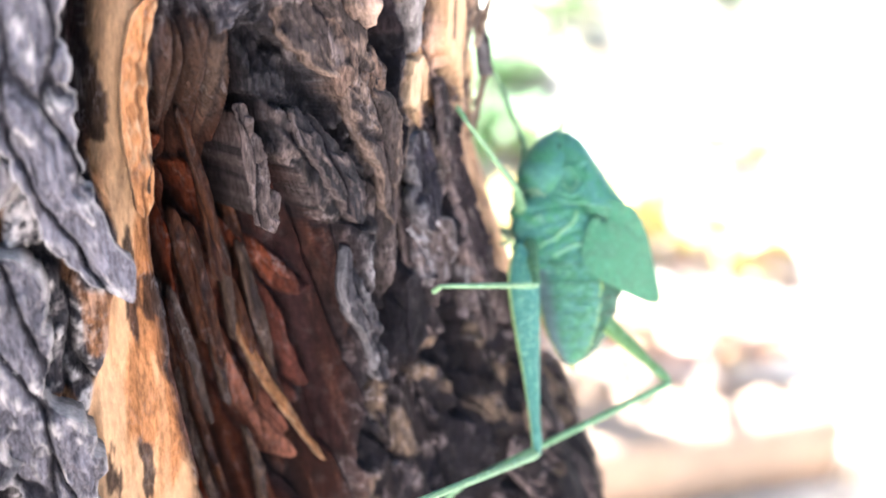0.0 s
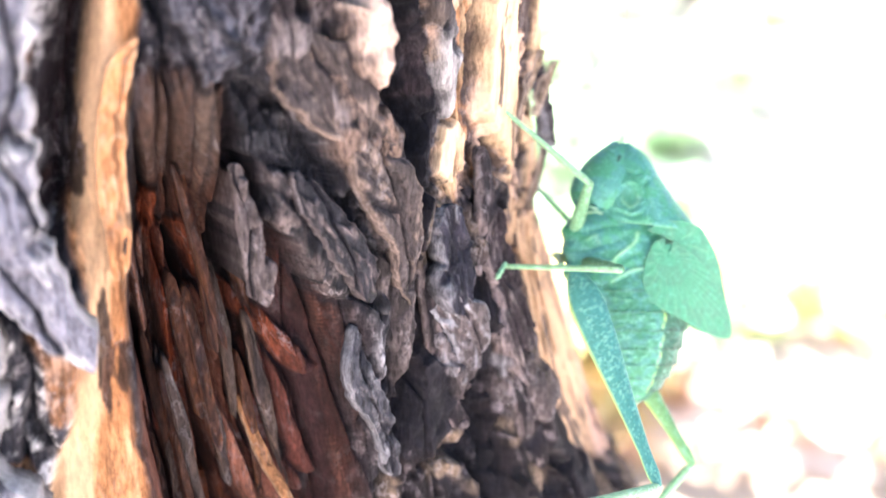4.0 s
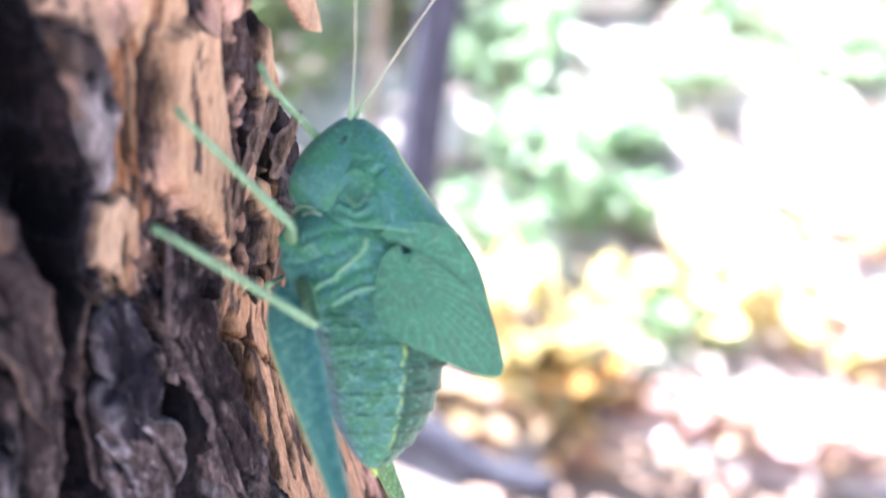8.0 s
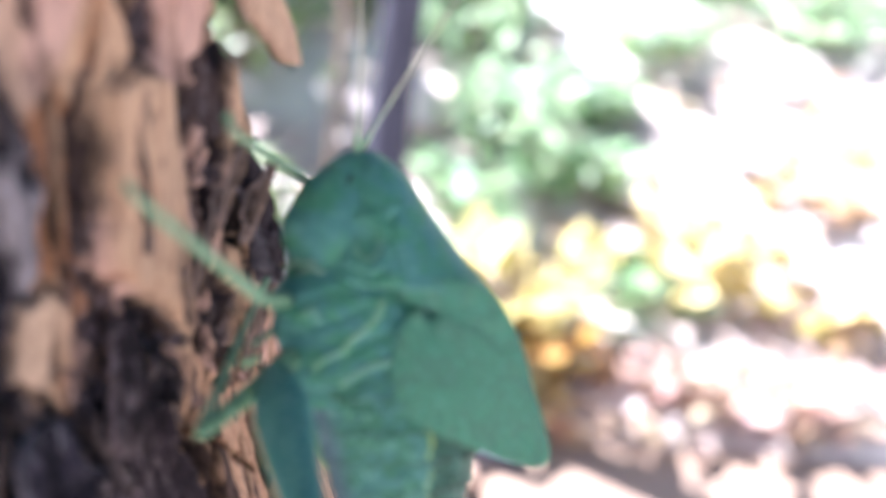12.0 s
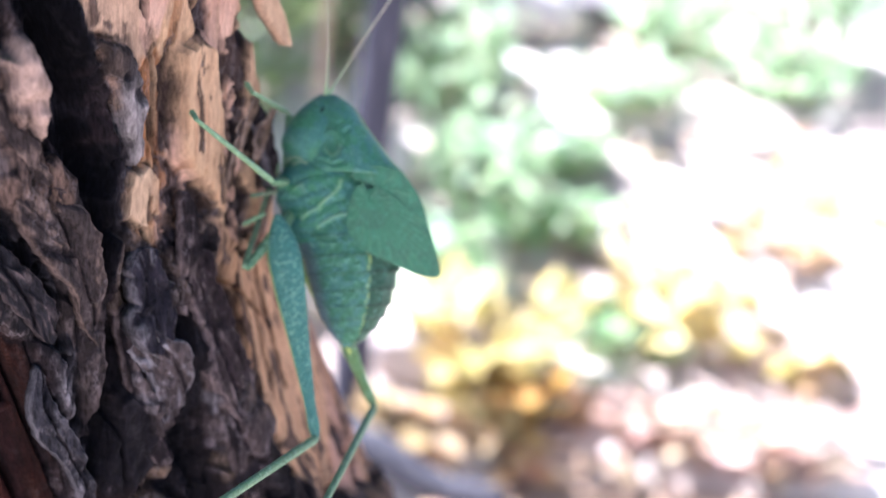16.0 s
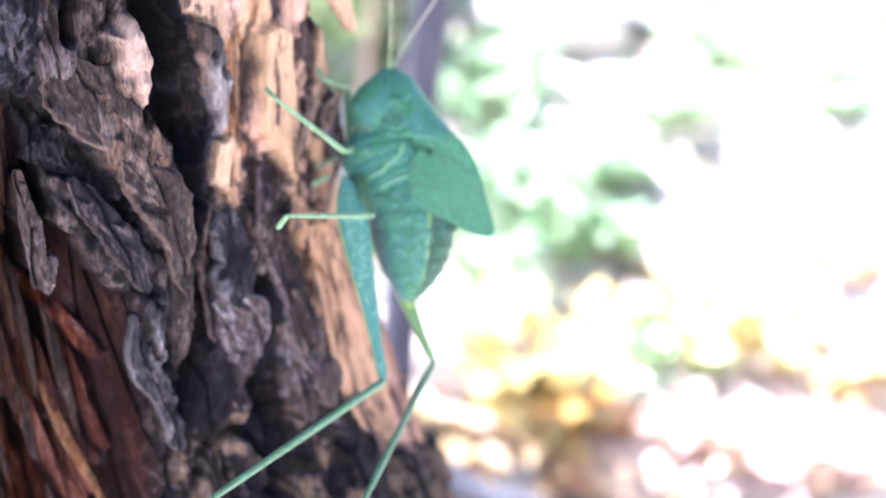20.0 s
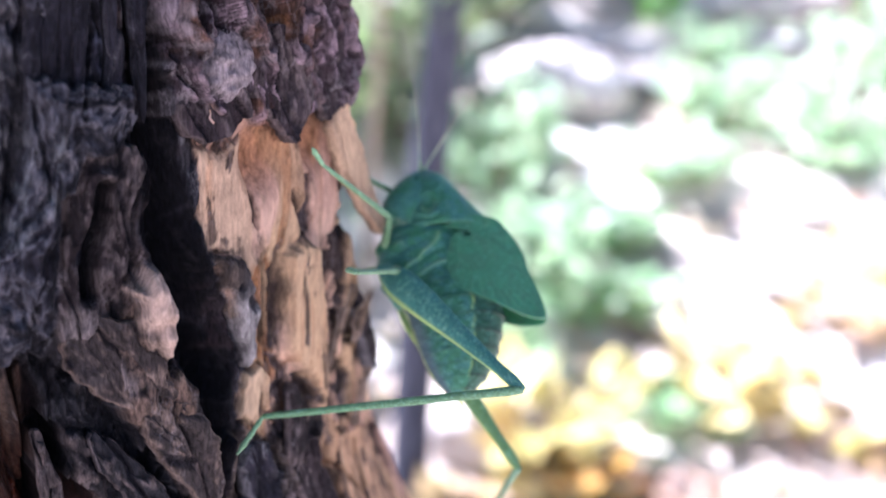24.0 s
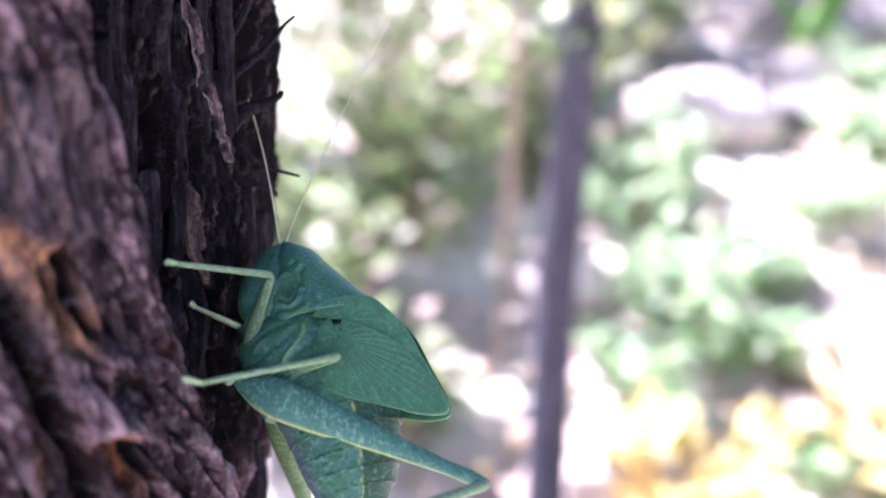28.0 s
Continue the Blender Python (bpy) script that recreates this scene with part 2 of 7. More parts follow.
# ---- mesh helpers ----
def mesh_object(name, verts, faces, mat, parent=None, label="", smooth=True, pigment=None):
    me = bpy.data.meshes.new(name)
    me.from_pydata([tuple(v) for v in verts] if not isinstance(verts, np.ndarray) else verts.tolist(), [], faces if not isinstance(faces, np.ndarray) else faces.tolist())
    me.materials.append(mat)
    if smooth:
        me.polygons.foreach_set("use_smooth", np.ones(len(me.polygons), dtype=bool))
    if pigment is not None:
        at = me.color_attributes.new("pigment", 'FLOAT_COLOR', 'POINT')
        at.data.foreach_set("color", np.concatenate([pigment, np.ones((len(pigment), 1))], 1).astype(np.float32).ravel())
    me.update()
    ob = new(name, me)
    if parent is not None:
        ob.parent = parent
    if label:
        tagged(ob, label)
    return ob


def grid_faces(n, m, start=0, flip=False, wrap=False):
    """Quads of an n by m grid of points, row by row; wrap closes each row."""
    i, j = np.meshgrid(np.arange(n - 1), np.arange(m if wrap else m - 1), indexing="ij")
    k = (j + 1) % m
    q = np.stack([i * m + j, i * m + k, (i + 1) * m + k, (i + 1) * m + j], -1).reshape(-1, 4) + start
    return q[:, ::-1] if flip else q


def slab(top, bottom):
    """A closed sheet between two n by m grids of points."""
    n, m = top.shape[:2]
    v = np.concatenate([top.reshape(-1, 3), bottom.reshape(-1, 3)])
    off = n * m
    f = [grid_faces(n, m), grid_faces(n, m, off, True)]
    idx = np.arange(n * m).reshape(n, m)
    for line, flip in ((idx[0], False), (idx[-1], True), (idx[:, 0], True), (idx[:, -1], False)):
        a, b = line[:-1], line[1:]
        q = np.stack([b, a, a + off, b + off], -1)
        f.append(q[:, ::-1] if flip else q)
    return v, np.concatenate(f)


def tube(points, radii, sides=10):
    """A closed tapering tube along points."""
    p = np.array(points, float)
    n = len(p)
    tan = np.gradient(p, axis=0)
    tan /= np.linalg.norm(tan, axis=1, keepdims=True)
    ref = np.array([0.31, 0.93, 0.17])
    a = np.cross(tan, ref)
    a /= np.linalg.norm(a, axis=1, keepdims=True)
    b = np.cross(tan, a)
    th = np.linspace(0, 2 * np.pi, sides, endpoint=False)
    ring = np.cos(th)[None, :, None] * a[:, None] + np.sin(th)[None, :, None] * b[:, None]
    r = np.broadcast_to(np.array(radii, float), (n,))
    v = (p[:, None] + ring * r[:, None, None]).reshape(-1, 3)
    f = grid_faces(n, sides, 0, True, True).tolist()
    f.append(list(range(sides)))
    f.append([(n - 1) * sides + k for k in range(sides)][::-1])
    return v, f


def joined(pieces):
    vs, fs, off = [], [], 0
    for v, f in pieces:
        vs.append(np.asarray(v, float))
        fs += [[int(i) + off for i in q] for q in f]
        off += len(v)
    return np.concatenate(vs), fs


def lattice(ix, iy, seed):
    h = (ix.astype(np.int64) * 374761393 + iy.astype(np.int64) * 668265263 + seed * 144269504) & 0xffffffff
    h = ((h ^ (h >> 13)) * 1274126177) & 0xffffffff
    h = ((h ^ (h >> 16)) * 1103515245) & 0xffffffff
    return (h ^ (h >> 15)).astype(np.float64) / 4294967296.0


def grain2(x, y, seed=0):
    """Smooth noise of the plane, 0 to 1."""
    x, y = np.broadcast_arrays(np.asarray(x, float), np.asarray(y, float))
    xi, yi = np.floor(x), np.floor(y)
    u, v = x - xi, y - yi
    u, v = u * u * u * (u * (u * 6 - 15) + 10), v * v * v * (v * (v * 6 - 15) + 10)
    a, b = lattice(xi, yi, seed), lattice(xi + 1, yi, seed)
    c, d = lattice(xi, yi + 1, seed), lattice(xi + 1, yi + 1, seed)
    return (a * (1 - u) + b * u) * (1 - v) + (c * (1 - u) + d * u) * v


def fbm(x, y, octaves=4, seed=0):
    t, amp, s = 0.0, 1.0, 0.0
    for k in range(octaves):
        t = t + amp * grain2(x * 2 ** k, y * 2 ** k, seed + 17 * k)
        s += amp
        amp *= 0.5
    return t / s


def ridged(x, y, octaves=3, seed=0):
    t, amp, s = 0.0, 1.0, 0.0
    for k in range(octaves):
        t = t + amp * (1 - np.abs(2 * grain2(x * 2 ** k, y * 2 ** k, seed + 31 * k) - 1))
        s += amp
        amp *= 0.5
    return t / s


def cells(x, y, seed=0):
    """Irregular cells of the plane: closeness to a crack (0 on it), a number for each cell, and the way from its middle."""
    x, y = np.broadcast_arrays(np.asarray(x, float), np.asarray(y, float))
    xi, yi = np.floor(x), np.floor(y)
    f1 = np.full(x.shape, 9.0)
    f2 = np.full(x.shape, 9.0)
    num, ox, oy = np.zeros(x.shape), np.zeros(x.shape), np.zeros(x.shape)
    for di in (-1, 0, 1):
        for dj in (-1, 0, 1):
            px, py = xi + di, yi + dj
            qx = x - (px + 0.1 + 0.8 * lattice(px, py, seed))
            qy = y - (py + 0.1 + 0.8 * lattice(px, py, seed + 1))
            d = np.hypot(qx, qy)
            near = d < f1
            f2 = np.where(near, f1, np.minimum(f2, d))
            num = np.where(near, lattice(px, py, seed + 2), num)
            ox, oy = np.where(near, qx, ox), np.where(near, qy, oy)
            f1 = np.where(near, d, f1)
    return f2 - f1, num, ox, oy


def step(x, lo, hi):
    u = np.clip((x - lo) / (hi - lo), 0, 1)
    return u * u * (3 - 2 * u)


# ---- the tree: a leaning trunk, its bark laid out by angle (degrees) and height (millimetres) ----
RADIUS = 59.0


def flare(a, z):
    low = np.clip((868.0 - z) / 30.0, 0, None)
    return 11.0 * np.minimum(low, 3.0) ** 1.15 * step(a, 52, 74)


def on_trunk(a, z, lift):
    """Places on the bark: angle in degrees (0 faces -y, 90 faces +x), height and lift in millimetres."""
    a, z, lift = np.broadcast_arrays(np.asarray(a, float), np.asarray(z, float), np.asarray(lift, float))
    r = (RADIUS + flare(a, z) + lift) / 1000
    t = np.radians(a)
    return np.stack([-0.051 + 0.065 * (z / 1000 - 0.89) + r * np.sin(t), 0.143 - r * np.cos(t), z / 1000], -1)


EDGE_Z, EDGE_A = [820, 851, 872, 883, 896, 909, 914, 919, 930, 934, 943, 950, 975], [110, 100, 89, 82, 75, 73, 73, 70.5, 67, 64.5, 63, 60.5, 56]
PALE = np.array((0.59, 0.40, 0.25))
TAN = np.array((0.42, 0.29, 0.20))
RUST = np.array((0.44, 0.20, 0.085))
RED = np.array((0.085, 0.026, 0.016))
GREY = np.array((0.043, 0.041, 0.050))
LIGHT_GREY = np.array((0.27, 0.255, 0.275))
BROWN = np.array((0.026, 0.018, 0.020))
BLACK = np.array((0.0085, 0.0075, 0.0110))


def blend(c, other, w):
    return c * (1 - w[..., None]) + other * w[..., None]


def terraced(n, levels):
    """Noise broken into steps, like layers of peeling bark."""
    k = n * levels
    b = np.floor(k)
    return (b + step(k - b, 0.35, 0.62)) / levels


def flakes(w, z, seed, wide=6.0, tall=15.0, deep=2.6, levels=4.0):
    """Bark peeling in ragged layers: lift, tone 0 to 1, shade painted black in cracks and step feet 0 to 1."""
    wx = w + 1.5 * (fbm(w / 2.6 + 3, z / 5, 4, seed + 60) - 0.5)
    zx = z + 2.6 * (fbm(w / 2.4 + 9, z / 9, 4, seed + 61) - 0.5)
    n = np.clip((fbm(wx / wide, zx / tall, 4, seed) - 0.5) * 1.9 + 0.5, 0, 0.999)
    k = n * levels
    b = np.floor(k)
    f = k - b
    lift = deep * ((b - 1 + step(f, 0.0, 0.14)) / levels - 0.4)
    rim = step(f, 0.03, 0.10) * step(0.40 - f, 0, 0.3) * step(fbm(w / 1.8, z / 2.5, 3, seed + 13), 0.42, 0.58)
    foot = step(f, 0.78, 1.0)
    gap, num, ox, oy = cells(wx / (wide * 0.9), zx / (tall * 1.5), seed + 5)
    crack = 1 - step(gap, 0.02, 0.13)
    grain = ridged(wx / 0.75, zx / 8, 4, seed + 7)
    grit = fbm(wx / 0.6, zx / 1.0, 4, seed + 8)
    lift = lift + 0.35 * deep * (num - 0.5) - 0.55 * deep * crack + 0.55 * (grain - 0.55) + 0.5 * (grit - 0.5)
    tone = 0.18 + 0.30 * rim + 0.9 * (grit - 0.5) + 0.55 * (grain - 0.55) + 0.25 * (num - 0.5) + 0.5 * (fbm(w / 4, z / 6, 3, seed + 12) - 0.5)
    return lift, np.clip(tone, 0, 1), np.clip(0.9 * crack + 0.55 * foot * step(grain, 0.3, 0.6), 0, 1)


def inside(a, z, corners):
    """How far within an outline of (angle, height) corners, in millimetres; minus outside."""
    p = np.array(corners, float) * (1.03, 1.0)
    x = a * 1.03
    best = np.full(np.shape(x), 1e9)
    odd = np.zeros(np.shape(x), bool)
    for (x0, z0), (x1, z1) in zip(p, np.roll(p, -1, 0)):
        dx, dz = x1 - x0, z1 - z0
        u = np.clip(((x - x0) * dx + (z - z0) * dz) / (dx * dx + dz * dz), 0, 1)
        best = np.minimum(best, (x - x0 - u * dx) ** 2 + (z - z0 - u * dz) ** 2)
        odd ^= ((z0 > z) != (z1 > z)) & (x < dx * (z - z0) / (dz if dz else 1e-9) + x0)
    return np.where(odd, 1, -1) * np.sqrt(best)


def furrow(a, z, line):
    """Distance in millimetres from a line of (angle, height) points."""
    p = np.array(line, float) * (1.03, 1.0)
    x = a * 1.03
    best = np.full(np.shape(x), 1e9)
    for (x0, z0), (x1, z1) in zip(p[:-1], p[1:]):
        dx, dz = x1 - x0, z1 - z0
        u = np.clip(((x - x0) * dx + (z - z0) * dz) / (dx * dx + dz * dz), 0, 1)
        best = np.minimum(best, (x - x0 - u * dx) ** 2 + (z - z0 - u * dz) ** 2)
    return np.sqrt(best)


PINK_GREY = np.array((0.255, 0.195, 0.188))
PINK_PALE = np.array((0.66, 0.48, 0.40))


def bark_field(a, z):
    """Lift in millimetres and pigment of the bark, with shade painted into its recesses."""
    s = a * 1.03
    w = s + 4.0 * (fbm(s / 9, z / 18, 3, 1) - 0.5)
    rag = 5.0 * (fbm(s / 2.5, z / 3.5, 3, 5) - 0.5)
    # the same outlines, frayed
    ra = a + 1.6 * (fbm(s / 1.4, z / 4.5, 4, 6) - 0.5)
    rz = z + 2.6 * (fbm(s / 1.2 + 7, z / 3.0, 4, 7) - 0.5)
    fibre = ridged(w / 1.3, z / 16, 4, 9)
    fine = fbm(w / 0.6, z / 2.2, 4, 13)
    edge = np.interp(z, EDGE_Z, EDGE_A)
    # default: grey outer bark
    h, tone, crack = flakes(w, z, 201)
    c = GREY * 0.8 + (LIGHT_GREY - GREY * 0.8) * step(tone, 0.22, 0.75)[..., None]
    c = blend(c, BROWN, step(fbm(w / 6, z / 9, 3, 33), 0.45, 0.62) * 0.5)
    # cracks blackened, their shade held in the pigment
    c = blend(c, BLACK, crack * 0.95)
    # bleached, flaking bark on the weather side
    worn = step(25.5 - a + 0.3 * rag, 0, 2.0)
    c = blend(c, np.array((0.50, 0.46, 0.455)) * (0.55 + 0.9 * fine)[..., None], worn * step(tone, 0.10, 0.45) * (1 - crack) * 0.85)
    c = blend(c, RUST * 0.8, worn * step(fbm(w / 4, z / 9, 3, 34), 0.62, 0.70) * 0.7)
    # rough bark over the pale patch
    z_top = np.interp(a, [48, 52, 56, 60, 63, 66, 70, 76], [909, 909.5, 909, 906.5, 905.5, 908.5, 908, 906]) + 0.5 * rag
    top = step(z - z_top, -0.2, 0.4) * step(a - np.interp(z, [906, 918], [48, 43]), -2, 2)
    th, tt, tk = flakes(w + 0.42 * (z - 930), z, 231, 3.2, 17.0, 2.6, 6.0)
    h = h * (1 - top) + top * (th + 0.6)
    uc = BROWN * 2.6 + (PINK_GREY * np.array((1.45, 1.48, 1.65)) - BROWN * 2.6) * step(tt, 0.12, 0.60)[..., None]
    uc = uc * np.array((1.0, 0.93, 1.0))
    uc = blend(uc, RUST * 0.45, step(fbm(w / 3, z / 6, 3, 35), 0.60, 0.72) * 0.5)
    uc = blend(uc, BROWN * 0.5, tk * 0.85)
    c = blend(c, uc, top)
    # black fibrous bark left of it
    dark_left = step(z, 893, 903) * step(a + 0.4 * rag, 33, 38) * step(np.interp(z, [906, 918], [49.5, 44.5]) + 0.3 * rag - a, 0, 3)
    dh, dt, dk2 = flakes(w, z, 261, 3.0, 26.0, 2.6)
    h = h * (1 - dark_left) + dark_left * (dh - 1.2)
    c = blend(c, BLACK + (GREY * np.array((3.0, 3.1, 3.5)) - BLACK) * step(dt, 0.16, 0.75)[..., None], dark_left)
    c = blend(c, BLACK * 0.8, dark_left * dk2)
    # long furrows, scars and a smooth plate in the upper bark
    for line, half, deep in (([(46.0, 945.7), (47.0, 942.6), (47.9, 940.3)], 0.8, 3.0),
                             ([(50.4, 941.8), (52.5, 940.4), (53.5, 934.5), (55.5, 930.0), (56.2, 925.9), (58.3, 920.7), (58.8, 917)], 0.9, 3.6),
                             ([(48.6, 929.4), (46.7, 925.7), (46.5, 920.6), (47.5, 914)], 0.7, 3.0),
                             ([(50, 925), (51.3, 920), (51, 914)], 0.5, 2.0), ([(61.5, 934), (63.2, 930), (63.6, 926)], 0.4, 1.6)):
        d = furrow(ra, rz, line) / (half * (0.7 + 0.8 * fbm(w / 3, z / 3, 2, 37)))
        pit = np.exp(-d ** 2)
        h = h - deep * pit + 0.8 * np.exp(-((d - 2.2) / 0.7) ** 2)
        # furrow floors painted dark in place of shade
        c = blend(c, BROWN * 0.4, np.clip(pit * 1.25, 0, 1))
    smooth = step(inside(ra, rz, [(51.3, 951.1), (57.7, 952.7), (60.0, 948.3), (60.8, 939.4), (56.2, 939.8), (51.7, 942.4), (50.7, 946.6)]), -0.2, 0.5)
    h = h * (1 - 0.7 * smooth) + smooth * 1.1
    c = blend(c, GREY * np.array((1.1, 1.05, 1.15)) + (PINK_GREY * 0.8 - GREY) * step(fine + 0.4 * (fibre - 0.5), 0.5, 0.8)[..., None], smooth * 0.75)
    for line, half, col, deep in (([(52.6, 940.2), (55.4, 938.5), (56.3, 936.3), (58.0, 932.9)], 1.5, (0.62, 0.35, 0.20), 0.8),
                                  ([(59.6, 924.0), (60.8, 923.9), (61.4, 921.6)], 1.1, (0.46, 0.18, 0.07), 1.4),
                                  ([(51.5, 953), (51.9, 950.7), (52.3, 947.5)], 0.8, (0.45, 0.25, 0.13), 0.6),
                                  ([(59.5, 915.5), (60, 917.5)], 0.8, (0.38, 0.16, 0.06), 0.6), ([(62.5, 918), (62.2, 915.5)], 0.5, (0.38, 0.18, 0.08), 0.4),
                                  ([(49.5, 932), (50.3, 929)], 0.5, (0.36, 0.19, 0.11), 0.4)):
        m = np.exp(-(furrow(ra, rz, line) / half) ** 4)
        h = h * (1 - 0.6 * m) - deep * m
        c = blend(c, np.array(col) * (0.65 + 0.7 * fine)[..., None], m * 0.95)
    for line, half in (([(57.1, 938.9), (57.9, 935.4), (58.9, 932.9)], 0.45), ([(61.7, 923.9), (62.7, 921), (63.7, 918.7)], 0.45)):
        m = np.exp(-(furrow(a, z, line) / half) ** 2)
        h = h - 3.0 * m
        c = blend(c, BLACK, np.clip(m * 1.3, 0, 1))
    m = step(inside(ra, rz, [(40, 962), (50, 960), (49.6, 952.9), (48.7, 949.4), (47.2, 945.8), (45.5, 946.2), (42, 945), (40, 950)]), -0.2, 0.3)
    h = h * (1 - m) + m * (-0.3 + 0.4 * (fine - 0.5))
    c = blend(c, blend(np.broadcast_to(PINK_PALE, c.shape), PALE * 1.1, step(a + 2 * rag, 45, 49)), m)
    # pale inner bark
    left = np.interp(z, [870, 876, 878, 884, 895, 899, 904, 908], [62, 58, 58, 58.5, 53, 52, 51.5, 51.5]) + 0.25 * rag
    z_low = np.interp(a, [50, 58, 61, 64, 66.5, 69, 70.2, 71, 72.5, 74, 76, 80, 90, 104], [877, 876, 875, 876, 876, 875, 871.5, 866, 857, 850, 844, 838, 834, 828]) + 0.7 * rag
    pale = step(a - left, -0.3, 0.5) * step(z - z_low, -0.6, 0.6) * step(z_top - z, -0.3, 0.4)
    streak = ridged(w / 3.4, z / 30, 2, 41)
    h = h * (1 - pale) + pale * (-0.9 + 0.6 * (fibre - 0.5) - 1.2 * step(streak, 0.92, 0.985) + 0.5 * (fine - 0.5) + 1.6 * (fbm(s / 7, z / 22, 2, 44) - 0.5))
    pc = blend(np.broadcast_to(PALE * np.array((0.92, 0.90, 0.86)), c.shape), PINK_PALE * np.array((1.0, 0.9, 0.8)), step(fbm(w / 5, z / 20, 3, 47), 0.45, 0.62))
    # darker towards the top: the overhang's shade put into the pigment
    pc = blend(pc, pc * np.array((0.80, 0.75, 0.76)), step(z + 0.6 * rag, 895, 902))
    pc = blend(pc, RUST, step(ridged(w / 2.2, z / 25, 2, 51), 0.72, 0.95) * 0.6)
    pc = blend(pc, PALE * 0.55, step(fine, 0.58, 0.8) * 0.5)
    dk = step(fbm(w / 2.0, z / 6, 4, 57) + 0.20 * step(a, 68, 78) * step(z, 874, 882) + 0.08 * step(884 - z, 0, 20), 0.635, 0.68)
    plainer = 1 - 0.7 * step(71 - a, 0, 3) * step(z, 874, 880)
    pc = blend(pc, BROWN * 0.8, dk * 0.9 * plainer)
    pc = blend(pc, BLACK * 1.4, step(streak, 0.93, 0.985) * 0.9 * plainer)
    pc = blend(pc, BROWN * 1.4, step(ridged(w / 3.6, z / 13, 3, 63) + 0.06 * step(876 - z, 0, 15), 0.86, 0.92) * 0.75 * plainer)
    pc = blend(pc, pc * np.array((0.74, 0.68, 0.68)), step(878 - z, 0, 16))
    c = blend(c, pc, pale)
    h = h - 0.8 * pale * dk * plainer
    # the patches of the pale bark, one by one; overhang shade dims the first's pigment
    for corners, col, lift in (([(51.0, 905), (51.8, 898.0), (52.1, 895.8), (54.8, 895.2), (58.4, 892.3), (59.0, 893.7), (58.5, 899), (57, 906)], PALE * np.array((0.80, 0.80, 0.86)), -0.3),
                               ([(57.8, 882.5), (60.7, 881.9), (62.0, 877.6), (60.1, 877.3), (59.1, 876.3), (56.6, 877.9), (56.8, 880.7)], PALE * np.array((0.92, 0.95, 0.98)), 0.3),
                               ([(63.5, 893), (63.8, 886), (64.0, 883), (64.8, 881.2), (66.6, 881.0), (68.0, 879.6), (69.4, 876.4), (70.5, 873.5), (70.9, 878), (70.2, 885), (69, 891), (66.6, 896)], PALE * np.array((0.98, 0.96, 0.92)), 0.7),
                               ([(71.2, 876), (76, 870), (84, 868), (91, 858), (91, 846), (85, 842), (79, 838), (75.8, 845), (73.8, 850), (72.6, 858), (71.2, 866)], PALE * np.array((0.86, 0.78, 0.74)), -0.2)):
        d = inside(ra, rz, corners)
        m = step(d, -0.15, 0.25)
        h = h * (1 - 0.8 * m) + m * lift
        cc = col * (0.85 + 0.3 * fine)[..., None]
        cc = blend(cc, RUST * 0.9, step(fibre, 0.62, 0.9) * 0.4)
        cc = blend(cc, BROWN, step(fbm(w / 1.5, z / 5, 4, 58), 0.66, 0.7) * 0.8)
        cc = blend(cc, BROWN * 1.5, step(ridged(w / 2.6, z / 14, 3, 62), 0.78, 0.86) * 0.85 * step(a, 68, 72))
        c = blend(c, cc, m * 0.95)
        c = blend(c, col * 1.15, np.exp(-((d - 0.45) / 0.25) ** 2) * 0.6)
        h = h - 0.3 * np.exp(-((d + 0.4) / 0.3) ** 2)
        # dark line outside each patch painted as its shadow
        c = blend(c, BROWN, np.exp(-((d + 0.4) / 0.3) ** 2) * 0.5 * step(fine, 0.4, 0.55))
    # brown notch, dark shreds and slits in it
    m = step(inside(ra, rz, [(63.5, 880.3), (67.6, 879.7), (70.4, 876.1), (67.0, 874.3), (64.2, 875.4)]), -0.2, 0.3)
    h = h - 0.8 * m
    c = blend(c, blend(np.broadcast_to(np.array((0.115, 0.078, 0.062)), c.shape), RUST * 0.6, np.exp(-(((a - 66.3) / 1.2) ** 2 + ((z - 876.3) / 1.6) ** 2))), m)
    # slits and the hole under the flap are blackened as shade
    for corners in ([(72.1, 888.7), (79.2, 887), (81, 882), (79, 879), (74.0, 880)], [(74, 879), (77, 878), (77.5, 871), (75, 872)], [(60.9, 892.0), (62.8, 893.6), (62.9, 883.9), (61.5, 881.2)], [(66, 902), (67.6, 902), (68, 895), (66.5, 896)], [(59.5, 880), (60.7, 878.5), (60.4, 876), (59.0, 877)], [(72.2, 903), (75, 902), (77, 895), (75, 892), (73, 896)]):
        m = step(inside(ra, rz, corners), -0.3, 0.3) * step(fbm(w / 1.1, z / 5, 3, 59), 0.40, 0.5)
        h = h - 0.9 * m
        c = blend(c, BLACK * 1.8 + (GREY - BLACK) * step(fine, 0.55, 0.75)[..., None], m * 0.92)
    # dark rough plates below
    low = step(a, 51, 55) * step(z_low - z, -0.5, 1.0) * step(880 - z, 0, 4)
    lh, lt, lk = flakes(w, z, 291, 4.6, 12.0, 3.6, 4.0)
    h = h * (1 - low) + low * lh
    lc = BROWN * 0.55 + (PINK_GREY * np.array((0.95, 0.98, 1.05)) - BROWN * 0.55) * step(lt, 0.38, 0.98)[..., None]
    lc = blend(lc, BLACK * 1.4, step(fbm(w / 5, z / 7, 3, 66), 0.46, 0.56) * 0.7)
    lc = blend(lc, TAN * 0.6, step(fbm(w / 3, z / 8, 3, 65) + 0.12 * step(a, 72, 88), 0.60, 0.7) * 0.7)
